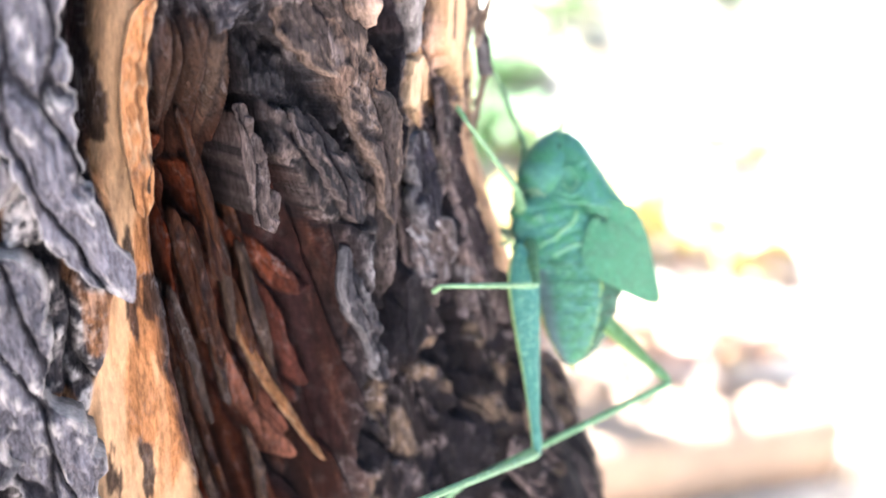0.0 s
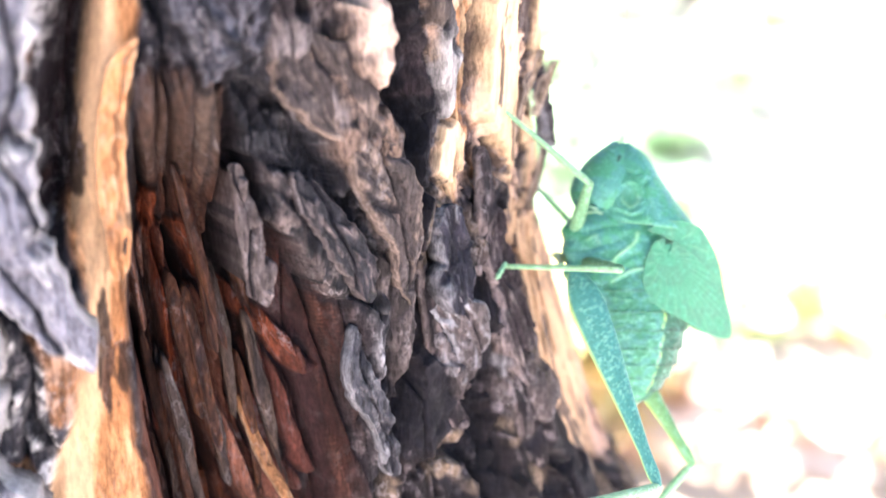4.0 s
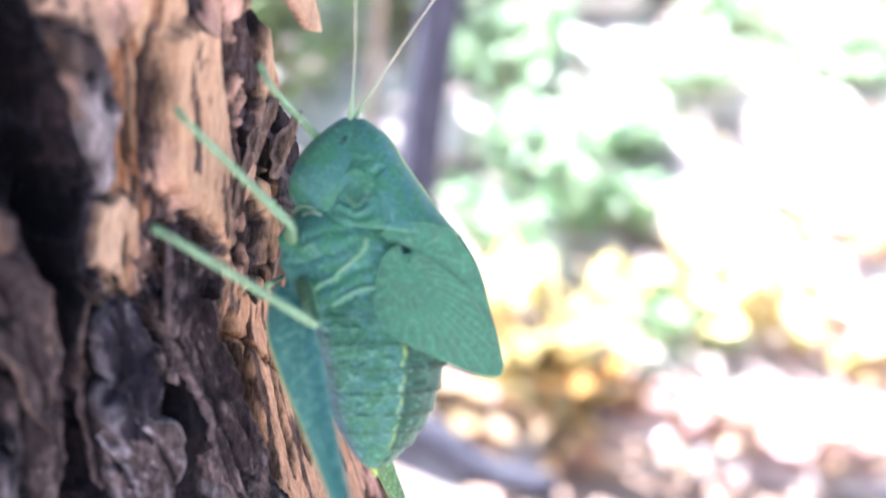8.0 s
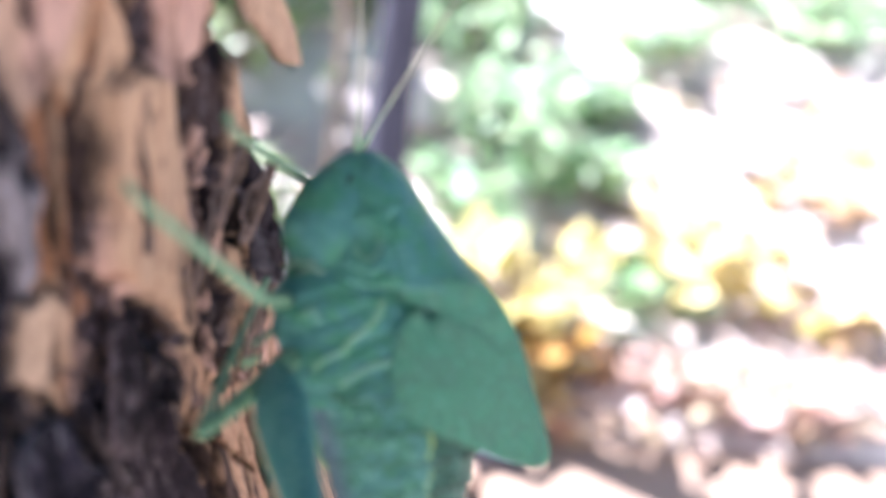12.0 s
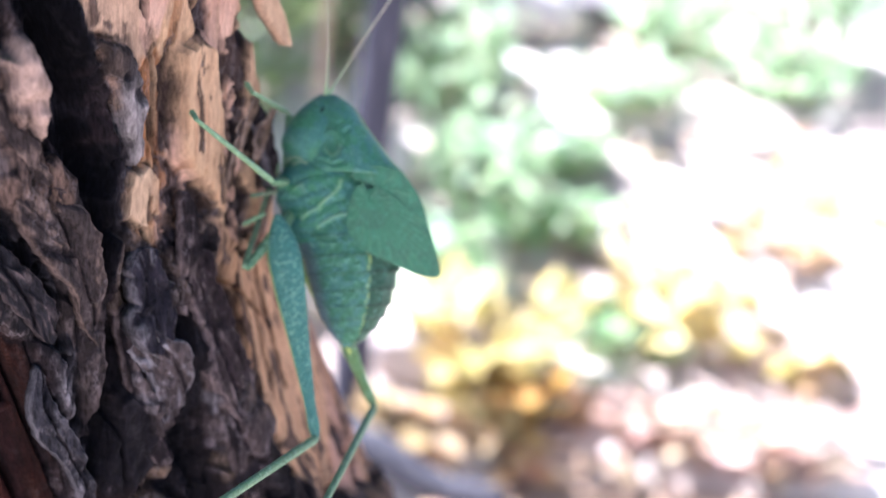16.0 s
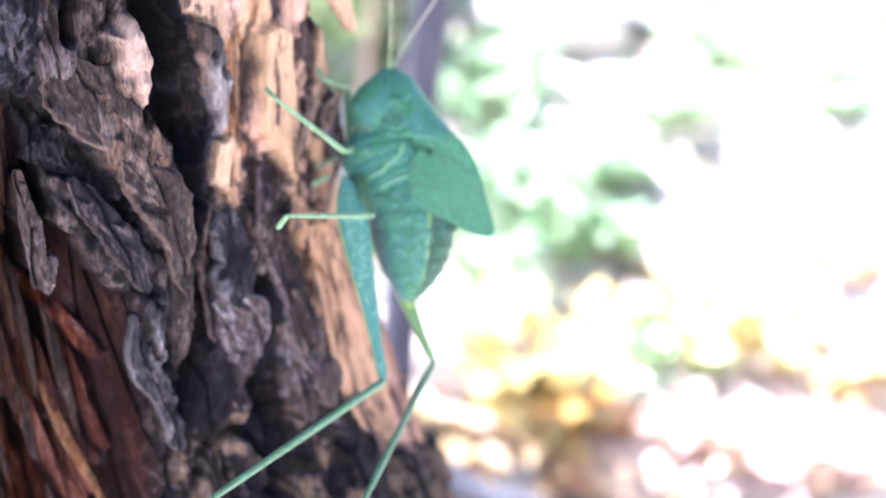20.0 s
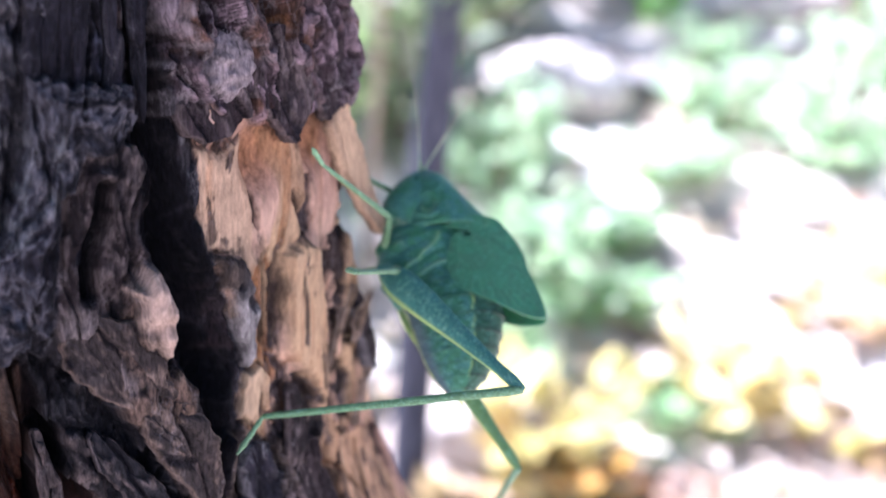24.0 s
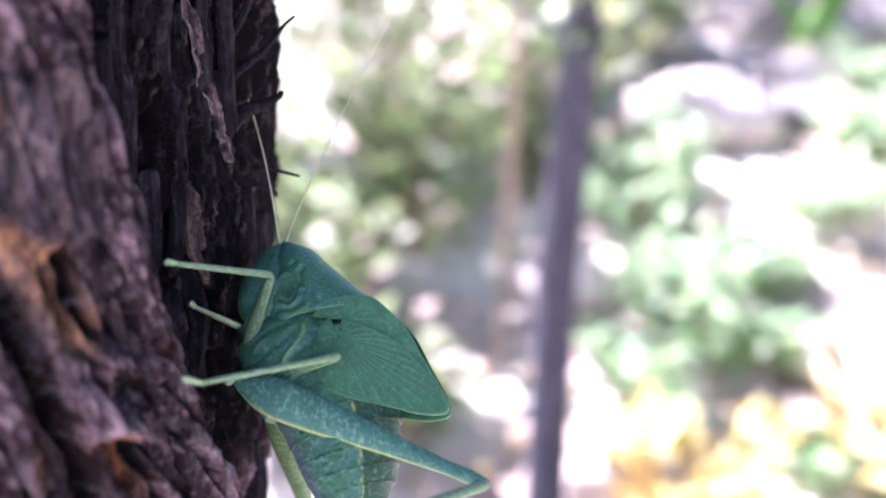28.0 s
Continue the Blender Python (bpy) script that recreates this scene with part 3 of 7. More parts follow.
    lc = blend(lc, np.array((0.20, 0.145, 0.115)) * (0.4 + 1.2 * fine)[..., None], step(z + 0.5 * rag, 866, 872) * step(fbm(w / 2.2, z / 6, 3, 68), 0.36, 0.52) * 0.75)
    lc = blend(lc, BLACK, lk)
    c = blend(c, lc, low)
    for corners, col in (([(57.1, 864.3), (61.6, 863.7), (63.1, 857.4), (60.4, 855.1), (57.9, 859.1)], PINK_GREY * 0.55), ([(66, 861), (70, 862), (72, 852), (68, 848), (66, 853)], PINK_GREY * 0.45)):
        d = inside(ra, rz, corners)
        m = step(d, -0.2, 0.4)
        h = h + 1.2 * m
        c = blend(c, col * (0.4 + 1.3 * fine)[..., None], m * 0.7)
        c = blend(c, LIGHT_GREY * 0.9, np.exp(-((d - 0.3) / 0.25) ** 2) * step(fine, 0.45, 0.6) * 0.6)
    # deep red-brown hollow with long strands, its pigment darkened in place of deeper shade
    right = np.interp(z, [820, 850, 860, 868, 873, 883, 888, 892], [54, 52, 50, 48, 47, 41, 36, 33])
    sl = np.interp(z, [830, 850, 859, 866, 871, 876, 884, 895, 898, 903], [16, 20, 23.1, 24.6, 24.8, 23.2, 23.5, 25.2, 26.9, 27.8])
    sr = np.interp(z, [830, 845, 857, 869, 883, 891, 902], [33, 31, 28.9, 27.9, 28.1, 28.8, 30.9])
    hollow = step(a - sr, -0.3, 1.2) * step(right - a, -1.0, 2.0) * step(891 - z + 0.5 * rag, 0, 3)
    bowl = -2.0 - 15.0 * step(right - a, -1.0, 13.0) * step(891 - z, 0, 18) * step(a - sr, -2.0, 5.0)
    bend = s + 0.27 * (z - 860) + 0.9 * np.sin(z / 11 + s / 6)
    gap, num, ox, oy = cells(bend / 2.6, z / 48, 311)
    strand = ridged(bend / 1.0, z / 40, 3, 71)
    hair = fbm(bend / 0.35, z / 14, 4, 73)
    slit = 1 - step(gap, 0.02, 0.20)
    h = h * (1 - hollow) + hollow * (bowl + 3.6 * (num - 0.5) - 2.6 * slit + 0.9 * (strand - 0.5) + 0.5 * (hair - 0.5))
    warm = step(876 - z, 0, 14) * step(46 - a, 0, 8)
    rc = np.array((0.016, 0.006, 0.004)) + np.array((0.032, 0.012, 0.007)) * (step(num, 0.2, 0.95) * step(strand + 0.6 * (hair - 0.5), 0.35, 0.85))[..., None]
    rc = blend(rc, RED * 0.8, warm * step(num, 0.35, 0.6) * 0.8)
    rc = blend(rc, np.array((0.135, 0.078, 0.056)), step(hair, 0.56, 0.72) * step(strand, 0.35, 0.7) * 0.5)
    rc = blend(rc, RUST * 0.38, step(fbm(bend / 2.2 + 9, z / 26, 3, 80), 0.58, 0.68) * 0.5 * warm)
    # slits between strands blackened: shade in the pigment
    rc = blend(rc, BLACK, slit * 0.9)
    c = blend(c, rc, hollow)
    WOOD, DUST, EMBER = (0.050, 0.026, 0.018), (0.125, 0.078, 0.058), (0.145, 0.040, 0.013)
    for line, half, col, lift in (([(29.0, 890), (29.3, 886.2), (29.7, 882.9), (31.2, 878.7), (33.7, 874.2)], 0.9, WOOD, 0.9), ([(30.8, 889), (31.2, 884), (32.6, 878.5), (35.0, 873)], 0.7, WOOD, 0.5), ([(32.0, 889.5), (32.3, 886.8), (33.0, 882.4), (34.5, 877.2), (36.5, 871.5)], 0.9, WOOD, 1.0),
                                  ([(33.6, 889), (33.9, 886.7), (35.0, 882.1), (36.1, 876.9), (37.2, 873)], 0.8, (0.085, 0.055, 0.042), 0.9), ([(35.2, 887), (36.0, 882), (37.0, 877)], 0.7, WOOD, 0.4),
                                  ([(28.2, 875), (28.5, 873.1), (29.7, 868.7), (30.7, 864.2)], 0.9, DUST, 1.5), ([(30.7, 873.5), (31.0, 871.6), (32.6, 867.0), (32.9, 861.4), (33.7, 855.9)], 0.9, DUST, 1.3),
                                  ([(30.6, 877), (31.2, 875.2), (32.8, 870.7), (34.0, 863.9), (35.3, 854.8), (36.7, 844.3), (38, 832)], 1.1, EMBER, 1.6), ([(33.0, 873), (34.6, 868), (35.6, 861), (37.0, 850), (38.6, 838)], 0.8, (0.12, 0.062, 0.045), 0.9),
                                  ([(35.0, 873.5), (35.9, 872.2), (38.0, 868.4), (42.7, 864.3), (46.7, 859.4)], 1.0, (0.125, 0.045, 0.022), 0.9), ([(36.6, 866), (37.3, 864.1), (38.8, 857.2), (41.2, 849.6), (46.7, 839.1)], 1.2, (0.20, 0.115, 0.085), 1.8),
                                  ([(40.0, 862), (41.3, 858.8), (44.6, 851.4), (46.7, 845.9)], 1.0, (0.11, 0.055, 0.045), 1.1), ([(38.6, 863), (40.2, 857), (43.0, 850), (47.0, 842)], 0.7, (0.14, 0.075, 0.055), 0.8), ([(31.6, 858.5), (32.1, 856.4), (34.1, 850.4), (35.5, 843.5), (37, 832)], 0.9, EMBER, 1.2),
                                  ([(43.0, 861), (45.5, 855), (48.0, 848)], 0.8, (0.075, 0.032, 0.026), 0.6), ([(29.0, 862), (30.2, 855), (31.8, 846), (33, 834)], 1.0, (0.12, 0.058, 0.040), 0.7)):
        d = furrow(a + 0.14 * rag, z, line) / half
        m = (1 - step(d, 0.75, 1.12)) * hollow
        h = h + m * (lift + 1.1 * np.clip(1 - d ** 2, 0, 1) + 0.5 * (hair - 0.5))
        c = blend(c, np.array(col) * (0.45 + 1.1 * hair)[..., None], m * 0.92)
        # dark line along each strand painted as contact shade
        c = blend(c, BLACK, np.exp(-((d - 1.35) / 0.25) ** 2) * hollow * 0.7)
    # gaps between the strands, their shade painted near black
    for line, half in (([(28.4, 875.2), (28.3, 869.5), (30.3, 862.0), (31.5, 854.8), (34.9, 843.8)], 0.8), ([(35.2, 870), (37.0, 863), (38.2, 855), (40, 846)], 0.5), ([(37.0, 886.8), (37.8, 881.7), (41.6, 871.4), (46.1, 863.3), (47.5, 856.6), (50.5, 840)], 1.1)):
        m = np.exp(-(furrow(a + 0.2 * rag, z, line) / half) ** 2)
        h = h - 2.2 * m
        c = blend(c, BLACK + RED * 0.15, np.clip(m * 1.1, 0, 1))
    # resin stains the whole hollow red
    c = blend(c, c * np.array((1.22, 0.84, 0.74)), hollow * step(884 - z, 0, 10))
    # undercut painted dark as shade, grey plates and layered curls over the hollow
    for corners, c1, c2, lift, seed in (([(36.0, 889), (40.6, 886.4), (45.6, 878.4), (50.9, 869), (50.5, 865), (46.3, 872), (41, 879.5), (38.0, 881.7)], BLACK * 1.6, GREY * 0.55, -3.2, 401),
                                        ([(39.4, 881.5), (46.3, 873.6), (49.2, 871.0), (49.0, 867.4), (46.2, 868.2), (39.3, 877.0)], GREY * 0.4, PINK_GREY * 0.42, -1.4, 411),
                                        ([(36.6, 880), (38.0, 880), (40.6, 871), (39.8, 869.2), (38.6, 870.0)], PINK_GREY * 0.2, PINK_GREY * 0.52, -1.6, 421),
                                        ([(30.0, 897.6), (33.6, 899.2), (35.2, 903), (36, 912), (46, 912), (42.5, 901.8), (39.2, 897.1), (38.2, 891.2), (35.5, 889), (33.7, 887.9), (31.0, 893.1)], BLACK * 1.8, GREY * 1.8, 0.6, 431),
                                        ([(32.4, 897.0), (35.1, 899.1), (37.7, 902), (39, 910), (45, 910), (41.9, 901.8), (39.8, 897.1), (38.6, 892.2), (36.5, 890.4), (34.2, 893.1)], BLACK * 2.2, GREY * 2.6, 1.4, 441),
                                        ([(42.2, 896.5), (44.2, 897.5), (46.6, 896), (48.2, 891.1), (47.4, 886.6), (50.9, 882.4), (52.2, 878), (49.5, 877), (46.0, 879), (43.6, 881.7), (41.5, 885.4), (41.2, 891)], PINK_GREY * 0.10, np.array((0.135, 0.090, 0.072)), 1.6, 461),
                                        ([(52.4, 878.2), (52.9, 875.7), (54.3, 869.7), (54.2, 860.6), (52.5, 856), (51.8, 864.3), (49.9, 870.5), (47.6, 876.2), (49.5, 877.4)], PINK_GREY * 0.12, PINK_GREY * 0.42, 0.6, 462),
                                        ([(38.2, 900.6), (40, 906), (47.0, 906), (47.6, 899), (46.6, 895.7), (42.5, 892.6), (40.6, 886.4), (38.0, 891.2)], BROWN * 0.9, PINK_GREY * 0.52, 1.2, 451)):
        d = inside(ra, rz, corners)
        m = step(d, -0.1, 0.25)
        fl, ft, fk = flakes(w, z, seed, 5.0, 11.0, 1.3)
        h = h * (1 - m) + m * (lift + fl + 0.3 + 0.5 * np.clip(d, 0, 2.0))
        cc = np.asarray(c1) + (np.asarray(c2) - np.asarray(c1)) * step(ft, 0.06, 0.55)[..., None]
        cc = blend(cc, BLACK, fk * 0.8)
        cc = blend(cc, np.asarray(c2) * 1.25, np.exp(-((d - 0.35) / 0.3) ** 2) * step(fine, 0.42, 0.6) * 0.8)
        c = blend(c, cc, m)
        # black line round each outline stands in for contact shade
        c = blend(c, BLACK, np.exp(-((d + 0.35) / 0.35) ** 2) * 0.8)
        if seed in (431, 441, 401):
            layer = (d + 0.6 * (fine - 0.5)) / 0.85
            m = m * np.exp(-(((layer % 1) - 0.3) / 0.16) ** 2) * step(fbm(w / 3, z / 3, 2, 67), 0.36, 0.52)
            h = h + 0.35 * m
            c = blend(c, np.asarray(c2) * 1.7 + 0.02, m * 0.55)
    # worn pale knob on top of the ridge
    d = inside(ra, rz, [(43.7, 894.0), (45.6, 895.6), (47.6, 892.0), (47.4, 889.2), (46.6, 886.8), (45.8, 888.4), (44.6, 890.2)])
    m = step(d, -0.2, 0.5)
    h = h + 2.4 * m + 0.8 * m * step(d, 0.3, 1.3)
    c = blend(c, np.array((0.46, 0.33, 0.27)) * (0.7 + 0.6 * fine)[..., None], m * 0.95)
    for line, half, col in (([(39.6, 891.5), (41.0, 889.0), (42.6, 885.5)], 1.5, (0.20, 0.165, 0.165)), ([(47.6, 884.5), (49.2, 881.0), (50.6, 877.0)], 0.9, (0.21, 0.135, 0.10)), ([(50.8, 875.5), (52.2, 871.0)], 0.9, (0.155, 0.115, 0.105))):
        m = np.exp(-(furrow(ra, rz, line) / half) ** 4)
        c = blend(c, np.array(col) * (0.55 + 0.9 * fine)[..., None], m * 0.75)
    # small hole beside the knob, blackened as shade
    m = np.exp(-(furrow(ra, rz, [(47.9, 889.2), (48.1, 887.0), (48.0, 885.0)]) / 0.55) ** 4)
    h = h - 3.0 * m
    c = blend(c, BLACK, m)
    for line in ([(30.2, 897.4), (33.1, 898.6), (35.4, 901.3), (36.5, 908)], [(32.6, 896.8), (35.1, 898.9), (37.7, 901.6), (38.5, 908)]):
        m = np.exp(-(furrow(a + 0.1 * rag, z, line) / 0.42) ** 2)
        h = h + 0.25 * m
        c = blend(c, np.array((0.22, 0.225, 0.245)), m * 0.55 * step(fine, 0.35, 0.6))
    m = np.exp(-(furrow(a, z, [(41.9, 903), (41.5, 900.3), (40.3, 897.0), (40.5, 893.7)]) / 0.75) ** 4)
    h = h - 4.0 * m
    c = blend(c, BLACK, m)
    # pale orange strip left of the hollow, and the slot behind the left plate
    strip = step(a - sl + 0.15 * rag, -0.3, 0.5) * step(sr - a + 0.2 * rag, -0.2, 0.5) * step(908 - z, 0, 4)
    h = h * (1 - strip) + strip * (-3.2 + 1.0 * (fibre - 0.5) + 1.6 * (fbm(s / 4, z / 12, 3, 83) - 0.5))
    oc = blend(np.broadcast_to(PALE * np.array((1.0, 0.92, 0.85)), c.shape), RUST, step(fbm(w / 2.2, z / 14, 3, 87), 0.48, 0.65))
    oc = blend(oc, BROWN, step(fbm(w / 1.6, z / 9, 4, 89), 0.62, 0.68) * 0.85)
    c = blend(c, oc, strip)
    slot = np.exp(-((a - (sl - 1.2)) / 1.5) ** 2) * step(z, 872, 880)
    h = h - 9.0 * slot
    # the slot's shade painted dark red-black
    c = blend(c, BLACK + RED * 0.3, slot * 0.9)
    # black gap between the ridge and the pale bark, its shade painted in, and its thin way down
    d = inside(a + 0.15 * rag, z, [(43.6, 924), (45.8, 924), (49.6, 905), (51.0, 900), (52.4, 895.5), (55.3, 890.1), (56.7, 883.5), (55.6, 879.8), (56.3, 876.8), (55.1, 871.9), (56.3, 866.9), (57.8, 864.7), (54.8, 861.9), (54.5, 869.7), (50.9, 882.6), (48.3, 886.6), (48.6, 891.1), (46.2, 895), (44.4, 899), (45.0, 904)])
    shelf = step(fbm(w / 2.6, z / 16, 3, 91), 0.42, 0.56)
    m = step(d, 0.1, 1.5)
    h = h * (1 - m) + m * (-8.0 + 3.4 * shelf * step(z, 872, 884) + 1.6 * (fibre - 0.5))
    # colour mask wider than the depth mask, so the walls go dark too
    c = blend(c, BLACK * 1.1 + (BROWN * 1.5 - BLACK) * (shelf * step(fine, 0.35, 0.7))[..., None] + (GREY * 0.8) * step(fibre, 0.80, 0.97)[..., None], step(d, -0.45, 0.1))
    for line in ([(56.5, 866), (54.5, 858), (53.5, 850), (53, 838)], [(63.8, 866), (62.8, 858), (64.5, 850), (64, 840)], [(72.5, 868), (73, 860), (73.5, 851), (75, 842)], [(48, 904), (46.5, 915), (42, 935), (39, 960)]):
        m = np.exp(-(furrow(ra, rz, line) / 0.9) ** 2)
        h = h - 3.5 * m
        # shade in these furrows is black pigment
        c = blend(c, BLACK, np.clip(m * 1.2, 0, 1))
    # slanting crests and troughs of the rough upper bark
    frill = step(ridged(w / 1.5, z / 2.4, 4, 93), 0.60, 0.86)
    for line, half, lift in (([(58.0, 953), (60.6, 948.9), (62.1, 943.5), (63.0, 936.5), (65.7, 930.4), (68.6, 924), (71.2, 918.2), (72.8, 914), (71.4, 910.5)], 1.4, 1.1), ([(50.8, 943), (52.7, 939.2), (54.6, 934.9), (56.4, 929.5), (58.8, 926.0), (61.2, 925.0)], 1.0, 1.4),
                             ([(57.6, 937.5), (58.9, 931.4), (61.0, 930.3), (64.7, 928.6)], 0.9, 1.0), ([(46.0, 930), (48.4, 927), (49.6, 921), (49.0, 916.0), (50.8, 911.0), (53.2, 907.8)], 1.1, 1.4), ([(52.4, 936), (52.0, 928.5), (53.4, 921.5), (55.6, 917.4), (58.6, 914.5), (61.0, 910)], 1.0, 1.2),
                             ([(61.6, 926), (62.4, 921.4), (66.4, 916.0), (68.5, 911.0)], 0.9, 1.2), ([(46.6, 948), (48.2, 938), (47.2, 933)], 0.9, 1.0), ([(56.5, 920), (59.6, 916.6), (63.0, 913)], 0.8, 0.9)):
        d = furrow(ra, rz, line) / half
        m = np.exp(-d ** 2)
        h = h + lift * m - 0.7 * np.exp(-((d - 2.1) / 0.8) ** 2)
        c = blend(c, np.array((0.33, 0.285, 0.30)), m * frill * 0.45)
        # troughs beside each crest painted dark for shade
        c = blend(c, BROWN * 0.45, np.exp(-((d - 2.1) / 0.75) ** 2) * 0.6 * step(fine, 0.3, 0.6))
    c = blend(c, np.array((0.30, 0.26, 0.275)), top * frill * step(fbm(w / 5, z / 7, 3, 94), 0.42, 0.58) * 0.3)
    c = c * (1 - 0.08 * top * step(fbm(w / 6, z / 9, 3, 97), 0.36, 0.56))[..., None]
    # grey chip with two dark knots beside the gap
    d = inside(ra, rz, [(52.3, 894.9), (55.4, 895.0), (57.4, 893.2), (58.8, 891.2), (59.3, 888.1), (58.9, 883.8), (57.3, 883.0), (56.3, 886.6), (55.3, 890.9), (53.6, 893.4)])
    m = step(d, -0.1, 0.3)
    h = h * (1 - m) + m * (0.2 + 0.6 * step(d, 0.0, 1.0) + 0.5 * (fine - 0.5))
    cc = np.array((0.30, 0.27, 0.265)) * (0.45 + 1.0 * fine)[..., None]
    cc = blend(cc, np.array((0.085, 0.062, 0.052)) * (0.5 + fine)[..., None], step(z - 0.6 * (a - 56), 889.0, 893.0))
    cc = blend(cc, GREY * 0.7, step(fbm(w / 2, z / 4, 3, 95), 0.52, 0.62) * 0.6)
    for ka, kz, kr in ((56.3, 891.7, 0.42), (57.9, 890.0, 0.75)):
        k = np.exp(-(((a - ka) / kr) ** 2 + ((z - kz) / (1.25 * kr)) ** 2) ** 2)
        h = h - 0.7 * k
        cc = blend(cc, BLACK, k * 0.9)
    c = blend(c, cc, m)
    # black outline stands in for the chip's contact shadow
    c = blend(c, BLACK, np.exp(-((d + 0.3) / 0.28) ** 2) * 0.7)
    # cracks, slots and torn places in the pale bark
    for line, half, deep, col in (([(60.0, 894), (60.3, 890), (60.5, 887.4), (61.3, 879.6), (61.9, 877)], 0.32, 1.2, BROWN * 0.8), ([(59.1, 893), (59.5, 888), (59.9, 883.8)], 0.7, 0.2, RUST * 0.9), ([(61.2, 893), (61.6, 887), (62.4, 880)], 0.5, 0.3, RUST * 0.8),
                                  ([(62.6, 893.5), (63.0, 890), (63.0, 887.5)], 0.62, 1.3, BROWN * 1.6), ([(63.0, 887.5), (63.3, 884.5), (63.4, 882.1)], 0.34, 1.1, BROWN), ([(64.4, 899.6), (65.2, 898.4), (66.1, 896.6), (66.8, 894.4)], 0.62, 1.2, BROWN * 1.5),
                                  ([(69.1, 891.2), (70.1, 888.3), (71.4, 886.0)], 0.42, 1.3, BROWN * 0.8), ([(70.4, 886.5), (70.7, 883), (71.2, 879.5), (72.0, 875.7)], 0.5, 1.4, BROWN * 0.7), ([(73.9, 884.4), (76.5, 881.6), (79.1, 879.5), (81.6, 875.3)], 0.4, 1.0, BROWN * 0.8), ([(58.3, 900.2), (58.7, 898.0)], 0.5, 0.8, BROWN),
                                  ([(71.6, 888.5), (72.6, 884), (73.0, 880)], 0.45, 0.9, BROWN), ([(69.4, 868.8), (72.4, 867.4), (75.2, 865.6), (78.9, 861.3)], 0.25, 0.6, RUST * 0.5), ([(74.8, 868.0), (73.9, 862.8), (73.5, 857.3)], 0.25, 0.6, BROWN), ([(77.3, 864.8), (77.4, 859.0), (76.3, 852.9)], 0.3, 0.8, BROWN), ([(79.5, 868), (80.0, 860), (79.4, 853)], 0.3, 0.8, BROWN)):
        m = np.exp(-(furrow(ra, rz, line) / half) ** 4)
        h = h - deep * m
        c = blend(c, np.asarray(col) * (0.6 + 0.8 * fine)[..., None], m * 0.9)
    for corners, col in (([(73.3, 877.5), (75.0, 880.6), (75.8, 877.4), (77.5, 877.0), (80.5, 872.3), (77.2, 869.4), (73.6, 871.2)], BLACK * 1.5), ([(62.0, 882.9), (63.4, 882.4), (65.0, 880.8), (67.0, 880.6), (69.0, 877.8), (68.4, 875.8), (66.4, 877.0), (64.0, 877.6), (62.8, 878.4)], BROWN * 1.3), ([(71.5, 891.0), (73.8, 889.0), (76.2, 886.8), (78.6, 884.6), (79.0, 881), (75.5, 882.5), (73.0, 884)], BROWN * 1.2)):
        d = inside(ra, rz, corners)
        m = step(d, -0.2, 0.4) * step(fbm(w / 0.9, z / 4, 3, 96) + 0.12 * step(882 - z, 0, 3), 0.46, 0.54)
        h = h - 0.8 * m
        c = blend(c, np.asarray(col) + (PINK_GREY * 0.8 - BROWN) * (step(fine, 0.56, 0.74) * step(fibre, 0.4, 0.7))[..., None], m * 0.9)
    # level ground for the lichen
    m = step(4.2 - np.hypot((a - 54.1) * 1.03, z - 913.0), 0, 1.0)
    h = h * (1 - m) + m * (0.6 + 0.6 * (fine - 0.5))
    # two small cups of rust-coloured wood under the overhang
    for ca, cz, sa, sz, d in ((59.5, 904.5, 2.6, 3.6, 2.6), (67.5, 905.5, 1.8, 3.0, 2.2)):
        cup = np.exp(-(((a - ca) / sa) ** 2 + ((z - cz) / sz) ** 2) ** 1.5)
        h = h - d * cup
        c = blend(c, np.array((0.42, 0.19, 0.085)), cup * 0.8)
    # the bark falls away behind the edge
    back = step(a - edge + 0.3 * rag, -1.0, 6.0)
    h = h - 12.0 * back
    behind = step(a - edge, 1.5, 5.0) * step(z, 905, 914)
    # near-black past the edge, with thin paler fibres
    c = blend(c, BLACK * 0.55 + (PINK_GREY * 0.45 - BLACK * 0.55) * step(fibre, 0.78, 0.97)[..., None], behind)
    h = h + behind * 2.5 * (fibre - 0.6)
    # dark pigments are darkened further, in place of weaker light on the bark
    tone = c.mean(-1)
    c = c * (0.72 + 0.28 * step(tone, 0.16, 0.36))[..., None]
    return h, c


def lean_x(z):
    return -0.051 + 0.065 * (z - 0.89)


